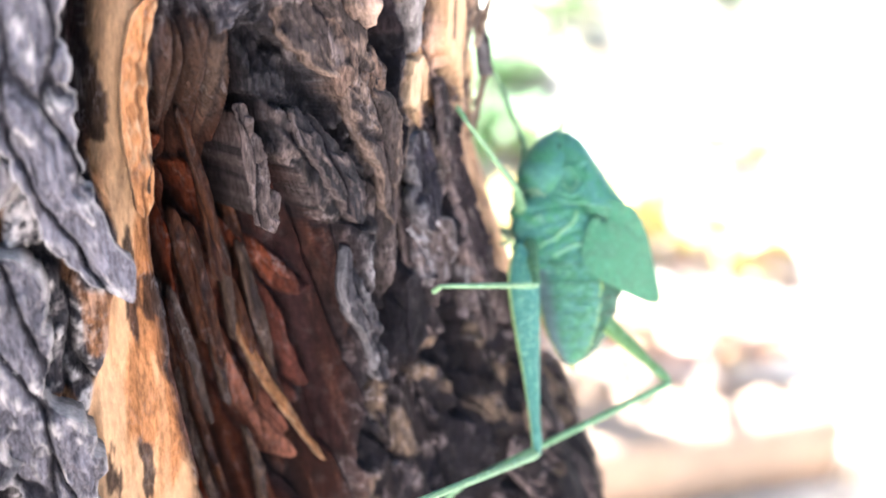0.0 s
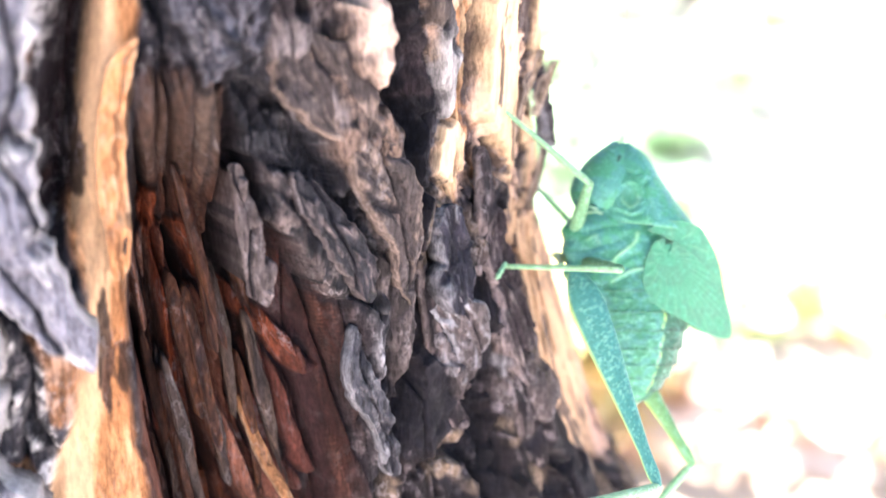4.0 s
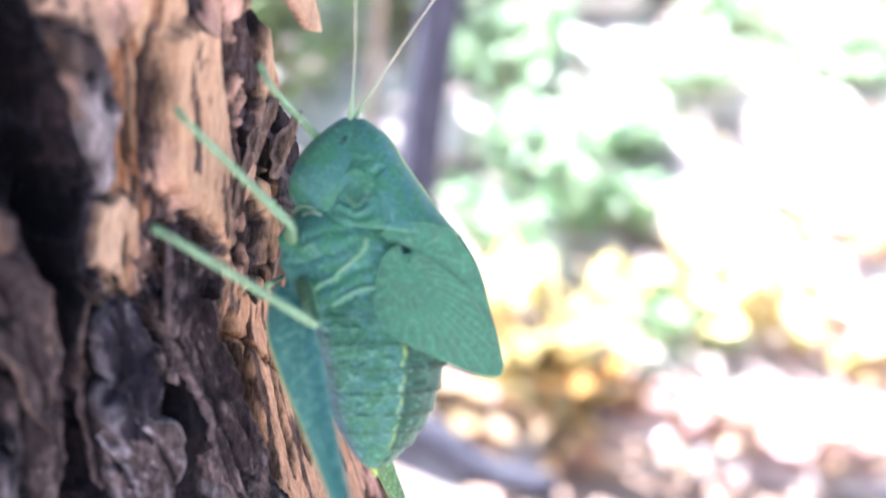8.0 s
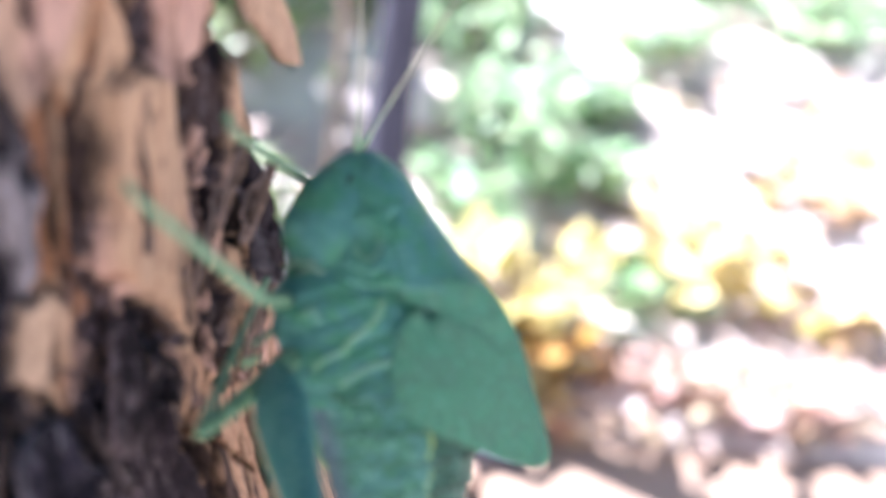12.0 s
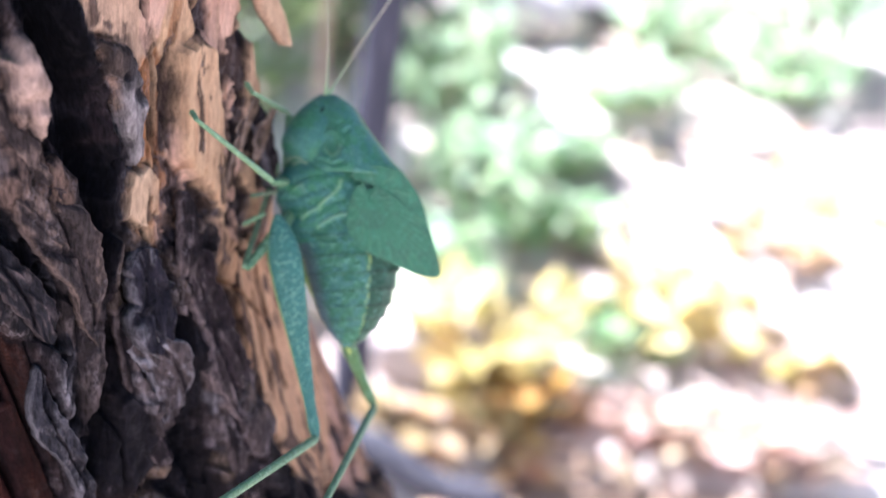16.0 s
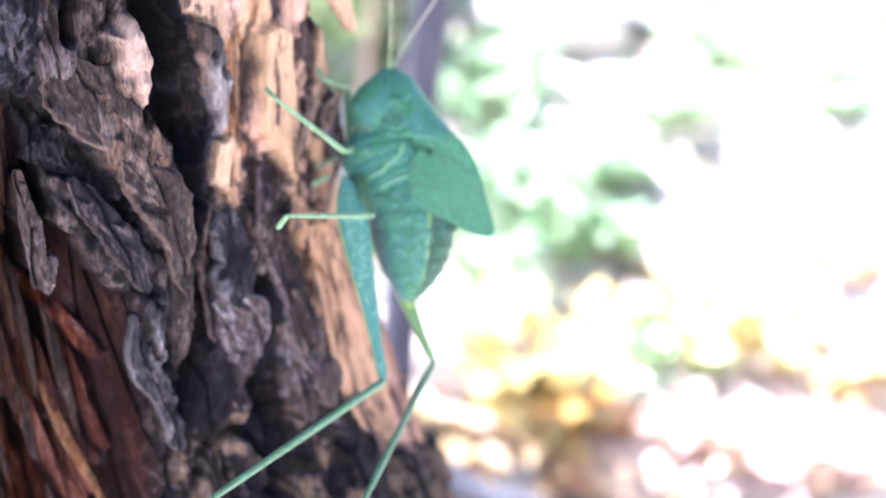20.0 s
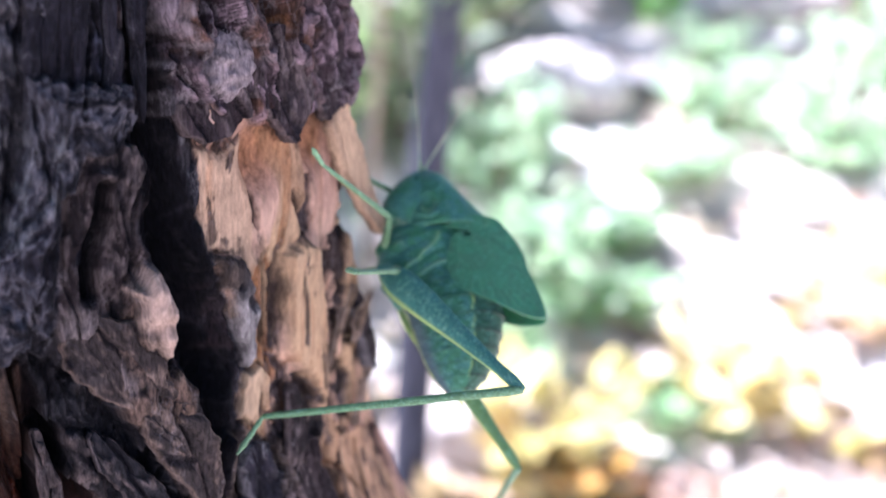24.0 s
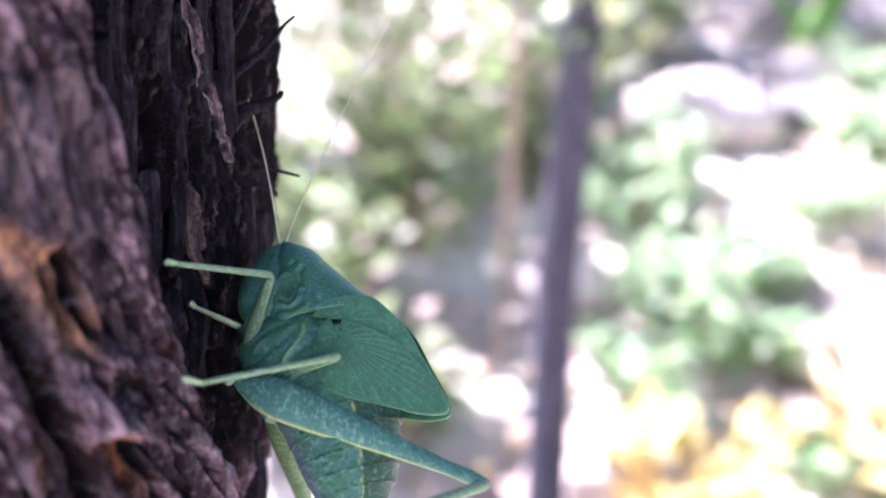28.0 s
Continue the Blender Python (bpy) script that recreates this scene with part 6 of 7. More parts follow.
for seam, shine in (([(1.85, 1.6), (1.75, 0.9), (1.3, 0.3), (0.5, -0.4), (-0.4, -1.15)], 0.8), ([(-0.4, -1.5), (-1.2, -1.7), (-1.9, -2.1), (-2.5, -2.7)], 0.45), ([(-0.6, -3.7), (-0.2, -3.2), (0.8, -2.6), (1.9, -2.3), (3.1, -2.1)], 0.5), ([(-3.4, 0.6), (-2.4, 1.2), (-2.2, 0.5)], 0.3)):
    d = furrow(gx, gz, seam)
    g[..., 1] += out * 0.17 * np.exp(-(d / 0.24) ** 2)
    tc = blend(tc, PALE_GREEN * 0.95, np.exp(-(d / 0.16) ** 2) * shine)
# rounded bases of the legs along the belly side
for cz in (1.7, -0.5, -3.0):
    g[..., 0] -= 0.45 * np.exp(-((g[..., 2] - cz) / 0.75) ** 2) * step(-3.2 - g[..., 0], 0, 1.6)
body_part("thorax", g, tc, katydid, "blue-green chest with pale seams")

# belly: nine overlapping rings
AB = pairs([(-4.7, -2.2, 7.2, -1.8, 3.6), (-3.9, -4.6, 7.9, -4.2, 4.0), (-3.0, -6.8, 8.1, -6.4, 4.15), (-2.4, -8.8, 7.9, -8.4, 4.0), (-1.9, -10.7, 7.45, -10.4, 3.8), (-1.4, -12.4, 6.9, -12.2, 3.4), (-0.8, -13.9, 6.2, -13.7, 2.9), (0.0, -15.3, 5.2, -15.1, 2.3), (0.9, -16.5, 3.9, -16.3, 1.5), (1.6, -17.2, 2.6, -17.2, 0.4)], 163)
for k in range(9):
    part_sec = AB[k * 18:k * 18 + 21].copy()
    rows = len(part_sec)
    u = np.linspace(0, 1, rows)
    swell = 0.992 + 0.022 * u ** 2
    part_sec[:, 3] *= swell
    part_sec[:, 4] *= swell
    last = part_sec[-1].copy()
    last[3:] *= 0.93
    part_sec = np.concatenate([part_sec, last[None]])
    g = rings(part_sec, 144, 2.1)
    th = np.linspace(0, 2 * np.pi, 144, endpoint=False)[None] + 0 * g[..., 0]
    back = np.cos(th)
    u = np.clip(np.arange(g.shape[0]) / (g.shape[0] - 3), 0, 1)[:, None] + 0 * th
    g[..., 0] += 0.20 * u ** 2 * np.clip(back, 0, 1) ** 3
    pimple = np.clip(fbm(th * 7.5 + 3, g[..., 2] * 2.4, 3, 30 + k) - 0.5, 0, 1)
    swollen = np.exp(-((u - 0.45 - 0.12 * np.sin(th * 9 + k)) / 0.22) ** 2)
    g[..., 1] += np.sign(g[..., 1]) * 0.5 * pimple * step(np.abs(g[..., 1]), 0.5, 1.5)
    # belly green dimmed, as shade on its down-turned side
    col = mottled(g, GREEN * 0.78, BLUE_GREEN * 0.86, 1.6, 11 + k)
    squiggle = step(ridged(th * 5.5 + 2 * k, g[..., 2] * 1.6, 2, 41 + k), 0.80, 0.93) * swollen
    col = blend(col, np.array((0.17, 0.40, 0.28)), squiggle * 0.5 * step(0.4 - back, 0, 0.15))
    # back of the belly darkened: shadow put into the colour
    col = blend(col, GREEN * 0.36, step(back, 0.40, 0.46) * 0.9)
    dash = step(fbm(th * 2 + k * 3.1, g[..., 2] * 1.4, 2, 77), 0.36, 0.5)
    col = blend(col, YELLOW * 0.95, np.exp(-((back - 0.40 - 0.03 * np.sin(u * 5)) / 0.016) ** 2) * 0.5 * dash)
    col = blend(col, MAUVE, step(-back, 0.50, 0.85) * 0.8)
    col = blend(col, YELLOW * 0.7, step(-back, 0.94, 0.985) * 0.6)
    # ring edges darkened for the shade of the grooves
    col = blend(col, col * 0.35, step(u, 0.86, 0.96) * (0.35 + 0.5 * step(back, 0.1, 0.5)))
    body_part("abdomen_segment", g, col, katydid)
for side in (-1, 1):
    u = np.linspace(0, 1, 6)
    v, f = tube(np.stack([1.9 + 0.5 * u, side * (0.3 + 0.3 * u), -16.7 - 1.2 * u], -1) / 1000, np.linspace(0.25, 0.08, 6) / 1000, 7)
    mesh_object("cercus", v, f, SKIN, katydid, "tiny yellowish tail prong", True, np.tile(YELLOW * 0.7, (len(v), 1)))


def wing_pad(side, rim, hinge, off, veins, name, label, seed):
    """A leaf-like wing bud with a fan of raised veins, lying against the flank."""
    n, m = 44, 220
    j = np.linspace(0, 1, m)
    rp = np.array(rim)
    s = np.concatenate([[0], np.cumsum(np.hypot(*np.diff(rp, axis=0).T))])
    s /= s[-1]
    rx, rz = np.interp(j, s, rp[:, 0]), np.interp(j, s, rp[:, 1])
    for _ in range(14):
        rx[1:-1] = (rx[:-2] + 2 * rx[1:-1] + rx[2:]) / 4
        rz[1:-1] = (rz[:-2] + 2 * rz[1:-1] + rz[2:]) / 4
    hx, hz = hinge
    r = np.linspace(0.0, 1, n)[:, None] ** 0.9
    x = hx + (rx - hx)[None] * r
    z = hz + (rz - hz)[None] * r
    # roof over the back: close to the middle line at the back edge, wide at the belly edge
    lat = np.interp(x - 0.12 * z, [2, 4, 6, 8, 10, 12, 14.5], [3.95, 4.08, 3.85, 3.3, 2.45, 1.5, 0.45]) + off
    way = j * veins + 0.12 * np.sin(r * 7)
    vein = np.exp(-((way % 1 - 0.5) / 0.12) ** 2) * step(r, 0.10, 0.35) * step(1.0 - r, 0.0, 0.10)
    tick = lattice(np.floor(r * 14 + 7 * lattice(np.floor(way), 0 * way, seed)), np.floor(way), seed + 1)
    cross = np.exp(-((((r * 14 + 7 * lattice(np.floor(way), 0 * way, seed)) % 1) - 0.5) / 0.13) ** 2) * step(r, 0.35, 0.5) * step(tick, 0.35, 0.5)
    lip = step(r, 0.94, 1.0)
    lat = lat + 0.045 * vein + 0.03 * cross + 0.03 * lip + 0.05 * (fbm(x * 1.5, z * 1.5, 3, seed) - 0.5)
    top = np.stack([x, side * lat, z], -1)
    bot = np.stack([x, side * (lat - 0.26), z], -1)
    v, f = slab(top / 1000, bot / 1000)
    c = mottled(top, GREEN * 0.88, GREEN * 0.74 + 0.008, 0.9, seed)
    c = blend(c, PALE_GREEN * 0.85, np.clip(vein * 0.09 + cross * (1 - vein) * 0.05 + lip * 0.08, 0, 0.4))
    c = blend(c, DEEP_GREEN * 1.5, np.exp(-(((way % 1) - 0.22) / 0.1) ** 2) * step(r, 0.15, 0.4) * 0.14)
    c = c.reshape(-1, 3)
    return mesh_object(name, v, (f if side > 0 else f[:, ::-1]).tolist(), WING_SKIN, katydid, label, True, np.concatenate([c, c]))


FORE_RIM = [(2.9, 1.9), (4.2, 3.0), (6.6, 3.0), (8.7, 2.4), (9.8, 0.8), (10.6, -0.6), (11.15, -2.2), (11.5, -3.8), (12.1, -5.8), (12.6, -7.6), (12.85, -9.1), (12.5, -9.3), (11.0, -7.4), (9.0, -5.4), (6.8, -3.6), (4.6, -1.8), (3.2, 0.3)]
HIND_RIM = [(4.6, 1.2), (3.5, 0.7), (2.9, -0.6), (2.55, -2.2), (2.5, -3.4), (2.75, -4.4), (3.3, -5.2), (4.3, -6.1), (5.4, -6.8), (6.9, -7.45), (8.4, -8.2), (9.9, -8.95), (11.4, -9.4), (12.5, -9.5), (12.75, -9.2), (12.55, -8.0), (12.0, -6.3), (11.3, -4.6), (10.4, -3.0), (9.3, -1.7), (8.0, -0.7), (6.6, 0.2), (5.6, 0.9)]
for side in (-1, 1):
    wing_pad(side, FORE_RIM, (6.2, 0.6), -0.12, 9, "fore_wing_pad", "narrow smooth green wing bud along the back", 15)
    wing_pad(side, HIND_RIM, (5.0, -0.7), 0.03, 21, "hind_wing_pad", "leaf-like green wing bud with fanned veins", 16)

# legs: each joint piece lies along its own +x
HIPS = {"front_left": (-4.6, -1.5, 1.6), "middle_left": (-3.6, -2.0, -1.8), "hind_left": (-5.0, -4.7, -2.2),
        "front_right": (-4.6, 1.5, 1.6), "middle_right": (-3.6, 2.0, -1.8), "hind_right": (-4.0, 2.2, -2.6)}
LENGTHS = {"front": (8.0, 11.5, 2.6), "middle": (9.5, 14.0, 3.0), "hind": (24.5, 27.0, 5.0)}


def leg_piece(name, length, along, half, thin, colour, stripe, label=""):
    n, m = (150, 40) if length > 20 else (40, 18)
    u = np.linspace(0, 1, n)
    hw, ht = np.interp(u, along, half), np.interp(u, along, half) * thin
    for _ in range(n // 12):
        hw[1:-1] = (hw[:-2] + 2 * hw[1:-1] + hw[2:]) / 4
    ht = hw * thin
    th = np.linspace(0, 2 * np.pi, m, endpoint=False)
    x = u[:, None] * length + 0 * th[None]
    y = ht[:, None] * np.sin(th)[None]
    z = hw[:, None] * np.cos(th)[None]
    g = np.stack([x, y, z], -1)
    col = mottled(g + 7.0, colour, colour * 1.1, 1.5, 3)
    dots = np.clip(grain2(x * 5.0, th[None] * 6.0 + 0 * x, 8) - 0.74, 0, 1) * 5.0
    col = blend(col, np.array((0.40, 0.68, 0.45)), np.clip(dots, 0, 0.26))
    col = blend(col, stripe, step(-np.cos(th), 0.80, 0.95)[None] * np.ones((n, 1)) * 0.55)
    return body_part(name, g, col, katydid, label)


legs = {}
for which in HIPS:
    kind = which.split("_")[0]
    lf, lt, ls = LENGTHS[kind]
    if kind == "hind":
        femur = leg_piece("hind_femur", lf, [0, 0.05, 0.12, 0.2, 0.35, 0.6, 0.85, 0.95, 1], [0.3, 1.0, 1.65, 1.88, 1.68, 1.05, 0.58, 0.64, 0.35], 0.6, BLUE_GREEN if which == "hind_left" else np.array((0.085, 0.17, 0.06)), YELLOW, "long speckled hind thigh with a yellow edge")
        tibia = leg_piece("hind_tibia", lt, [0, 0.03, 0.1, 0.9, 1], [0.35, 0.5, 0.46, 0.36, 0.28], 0.9, LEG_GREEN, PALE_GREEN * 0.6)
    else:
        femur = leg_piece("femur", lf, [0, 0.08, 0.3, 0.85, 0.95, 1], [0.4, 0.72, 0.75, 0.48, 0.5, 0.3], 0.75, LEG_GREEN, PALE_GREEN * 0.7)
        tibia = leg_piece("tibia", lt, [0, 0.05, 0.2, 0.9, 1], [0.26, 0.38, 0.33, 0.24, 0.19], 0.9, PALE_GREEN * 0.5, PALE_GREEN * 0.7)
    tarsus = leg_piece("tarsus", ls, [0, 0.2, 0.3, 0.5, 0.6, 0.8, 0.85, 1], [0.18, 0.30, 0.2, 0.32, 0.2, 0.36, 0.2, 0.10], 0.8, PALE_GREEN * 0.6, PALE_GREEN * 0.7)
    legs[which] = (femur, tibia, tarsus)


def along(start, end):
    """The pose of a leg piece that starts at one place and points to another."""
    x = (Vector(end) - Vector(start)).normalized()
    y = Vector((0, 1, 0))
    y = (y - x * y.dot(x))
    if y.length < 0.2:
        y = Vector((0, 0, 1)) - x * x.z
    y.normalize()
    z = x.cross(y)
    m = Matrix((x, y, z)).transposed().to_4x4()
    m.translation = Vector(start) / 1000
    return m, x


BODY_ROWS = [
    (0, 0.01550, 0.12535, 0.85959, -16.79, 2.31, -0.72),
    (1, 0.01603, 0.12699, 0.86575, -16.53, 1.41, 1.20),
    (2, 0.01561, 0.12745, 0.86544, -16.52, 0.97, 0.50),
    (2.5, 0.01551, 0.12840, 0.86535, -16.44, 1.09, 0.12),
    (4.5, 0.01506, 0.12432, 0.86944, -16.41, -0.05, 5.47),
    (5, 0.01463, 0.12203, 0.87321, -16.39, -2.34, 2.53),
    (6, 0.01430, 0.12304, 0.87449, -16.85, -2.15, 3.32),
    (7, 0.01441, 0.12275, 0.87504, -16.21, -2.46, 2.58),
    (8, 0.01420, 0.12316, 0.87596, -15.54, -2.72, 2.21),
    (9, 0.01368, 0.12390, 0.87693, -16.37, -4.92, 3.29),
    (10, 0.01519, 0.12429, 0.87758, -16.37, -3.84, 2.97),
    (11, 0.01507, 0.12423, 0.87758, -16.43, -3.72, 2.85),
    (12, 0.01520, 0.12428, 0.87754, -16.48, -3.10, 2.60),
    (12.5, 0.01509, 0.12464, 0.87779, -16.46, -2.14, 2.36),
    (14.5, 0.01379, 0.12942, 0.87648, -13.64, -1.27, -0.11),
    (15, 0.01488, 0.12614, 0.87761, -16.48, -1.93, 2.67),
    (16, 0.01435, 0.12950, 0.87704, -15.27, -2.81, 3.03),
    (17, 0.01461, 0.12821, 0.87739, -15.31, -2.89, 3.26),
    (18, 0.01426, 0.12866, 0.87795, -15.62, -2.38, 3.28),
    (19, 0.01434, 0.12974, 0.87805, -16.33, -2.62, 3.13),
    (20, 0.01450, 0.12859, 0.87799, -15.96, -2.51, 3.24),
    (21, 0.01475, 0.12827, 0.87771, -16.06, -2.20, 2.97),
    (21.5, 0.01465, 0.12867, 0.87763, -15.45, -2.44, 2.79),
    (23.5, 0.01442, 0.13314, 0.89053, -36.18, -8.01, 4.25),
    (24, 0.01474, 0.13037, 0.89077, -35.58, -7.74, 2.56),
    (24.5, 0.01396, 0.13257, 0.89034, -36.61, -9.60, 3.91),
    (25, 0.01530, 0.13893, 0.89243, -29.28, -9.70, 5.51),
    (25.5, 0.01469, 0.13596, 0.90326, -28.57, -10.69, 6.00),
    (26, 0.01428, 0.13602, 0.90355, -28.75, -11.86, 6.46),
    (26.5, 0.01303, 0.13890, 0.91154, -30.70, -13.88, 6.88),
    (27, 0.00948, 0.13756, 0.92527, -30.62, -13.74, 8.62),
    (27.5, 0.00918, 0.13821, 0.92482, -30.72, -15.41, 7.54),
    (28, 0.00960, 0.13586, 0.92523, -30.07, -16.53, 8.14),
]
LEG_FRONT_LEFT = [
    (0, (-5.9, -9.0, 4.1), (-12.1, -15.6, 11.2), (-13.1, -14.1, 13.1)),
    (1, (-6.0, -9.4, 2.1), (-13.2, -17.7, 5.5), (-13.4, -15.6, 7.1)),
    (2, (-3.8, -9.4, 0.7), (-11.8, -15.8, 6.1), (-12.6, -13.9, 7.7)),
    (4.5, (-3.8, -7.3, 7.0), (-12.5, -9.1, 14.3), (-14.0, -9.6, 16.4)),
    (5, (-3.5, -8.9, 4.3), (-9.8, -15.8, 11.1), (-11.0, -14.1, 12.7)),
    (6, (-3.1, -9.1, 3.7), (-10.8, -13.0, 11.3), (-11.0, -15.4, 12.1)),
    (8, (-3.0, -9.3, 2.6), (-8.7, -16.6, 9.4), (-10.0, -14.7, 10.5)),
    (10, (-3.4, -9.4, 2.3), (-9.2, -17.5, 8.0), (-10.4, -15.5, 9.1)),
    (11, (-4.3, -9.5, 2.1), (-8.7, -18.2, 8.3), (-9.9, -16.1, 9.2)),
    (12, (-4.5, -9.5, 2.2), (-9.2, -18.3, 8.0), (-10.4, -16.1, 8.9)),
    (15, (-4.5, -9.5, 0.9), (-10.7, -17.4, 6.6), (-11.7, -15.3, 7.8)),
    (17, (-4.9, -9.5, 1.2), (-10.6, -18.2, 6.1), (-11.8, -16.3, 7.4)),
    (19, (-4.7, -9.3, -0.0), (-10.9, -18.0, 4.2), (-12.1, -16.5, 5.9)),
    (20, (-4.5, -9.4, 0.2), (-10.6, -17.9, 4.8), (-12.0, -16.3, 6.3)),
    (21, (-4.6, -9.5, 0.8), (-11.4, -17.2, 5.8), (-12.5, -15.5, 7.4)),
    (21.5, (-4.2, -9.5, 0.8), (-11.0, -17.0, 6.3), (-11.3, -19.4, 7.2)),
    (23.5, (-4.1, -9.3, -0.1), (-8.2, -19.9, 1.5), (-9.1, -22.3, 2.2)),
    (24, (-2.8, -9.3, 1.2), (-7.9, -19.5, 2.8), (-8.4, -21.9, 3.4)),
    (25, (-1.8, -5.4, 8.0), (-5.4, -15.5, 12.3), (-6.4, -16.5, 14.5)),
    (25.5, (1.9, -5.8, 3.2), (-3.6, -15.2, 6.9), (-2.4, -16.0, 9.1)),
    (26, (-1.9, -3.3, 8.9), (-6.3, -12.9, 13.5), (-6.4, -15.5, 13.8)),
    (27, (0.1, -3.7, 7.7), (-6.0, -13.3, 6.2), (-6.5, -15.7, 5.4)),
    (28, (0.4, -5.6, 6.3), (-4.1, -16.2, 5.2), (-3.9, -18.6, 4.5)),
]
LEG_MIDDLE_LEFT = [
    (0, (-3.5, -10.1, -6.7), (-14.7, -18.6, -6.3), (-15.5, -15.9, -7.2)),
    (1, (-2.0, -9.6, -7.3), (-12.4, -18.8, -8.8), (-13.8, -16.7, -10.4)),
    (2, (-1.4, -10.9, -4.4), (-11.1, -20.4, -1.1), (-12.0, -17.9, -2.4)),
    (4.5, (-0.2, -10.9, -2.3), (-12.1, -3.5, -3.0), (-12.8, -6.2, -4.2)),
    (5, (1.2, -9.4, -5.5), (-11.0, -2.5, -5.6), (-11.4, -5.1, -7.0)),
    (6, (-1.4, -11.1, -3.4), (-10.2, -20.0, 2.9), (-11.7, -17.5, 3.6)),
    (8, (-0.8, -10.6, -4.7), (-8.8, -20.1, 1.7), (-10.5, -17.7, 2.2)),
    (9, (0.3, -10.6, -2.8), (-5.7, -22.5, 1.5), (-7.7, -20.3, 1.6)),
    (9.5, (-7.5, -10.0, -5.1), (-6.5, 2.0, 2.1), (-6.0, 4.6, 3.4)),
    (10, (-9.0, -8.8, -5.8), (-7.1, 1.1, 4.0), (-6.5, 3.6, 5.5)),
    (11, (-8.4, -9.2, -5.6), (-7.3, 2.2, 2.4), (-7.0, 4.7, 4.0)),
    (12, (-8.5, -9.1, -5.8), (-7.4, 2.9, 1.4), (-7.1, 5.5, 2.8)),
    (15, (-7.8, -8.2, -7.6), (-6.6, 1.8, 2.1), (-6.1, 3.8, 4.3)),
    (17, (-8.3, -6.7, -8.6), (-7.4, 4.5, -0.3), (-6.2, 2.5, 1.6)),
    (18, (-8.0, -5.4, -9.5), (-3.8, -17.0, -2.9), (-3.4, -14.8, -0.9)),
    (19, (0.7, -8.2, -7.5), (-9.8, -17.6, -7.2), (-11.3, -15.1, -8.1)),
    (20, (-1.2, -9.4, -7.2), (-8.9, -21.1, -7.9), (-10.4, -18.8, -9.1)),
    (21, (-0.5, -9.3, -7.1), (-9.7, -19.8, -7.3), (-10.6, -17.5, -9.0)),
    (21.5, (-0.2, -9.1, -7.1), (-9.5, -19.7, -6.9), (-10.4, -17.5, -8.9)),
    (23.5, (-1.2, -10.1, -6.1), (-4.1, -22.3, -12.3), (-5.6, -20.3, -10.6)),
    (24, (-2.4, -10.5, -5.8), (-4.4, -23.3, -11.3), (-5.8, -21.1, -9.8)),
    (25, (-1.2, -10.5, 1.6), (-11.1, -20.4, 3.0), (-13.0, -22.6, 3.5)),
    (25.5, (-1.9, -11.2, -3.1), (-10.2, -22.1, -6.0), (-12.6, -20.4, -5.6)),
    (26, (-0.5, -10.9, -3.2), (-9.2, -21.5, -5.8), (-11.9, -20.2, -5.4)),
    (26.2, (-5.5, -9.0, -8.0), (-14.0, -4.0, -4.5), (-16.0, -2.5, -4.0)),
    (26.7, (-5.5, -9.0, -8.0), (-14.0, -4.0, -4.5), (-16.0, -2.5, -4.0)),
    (27, (3.7, -7.7, -3.9), (-4.5, -18.6, -7.0), (-5.0, -21.5, -7.0)),
    (28, (5.1, -5.5, -3.0), (-3.3, -16.4, -5.5), (-3.5, -19.4, -5.7)),
]
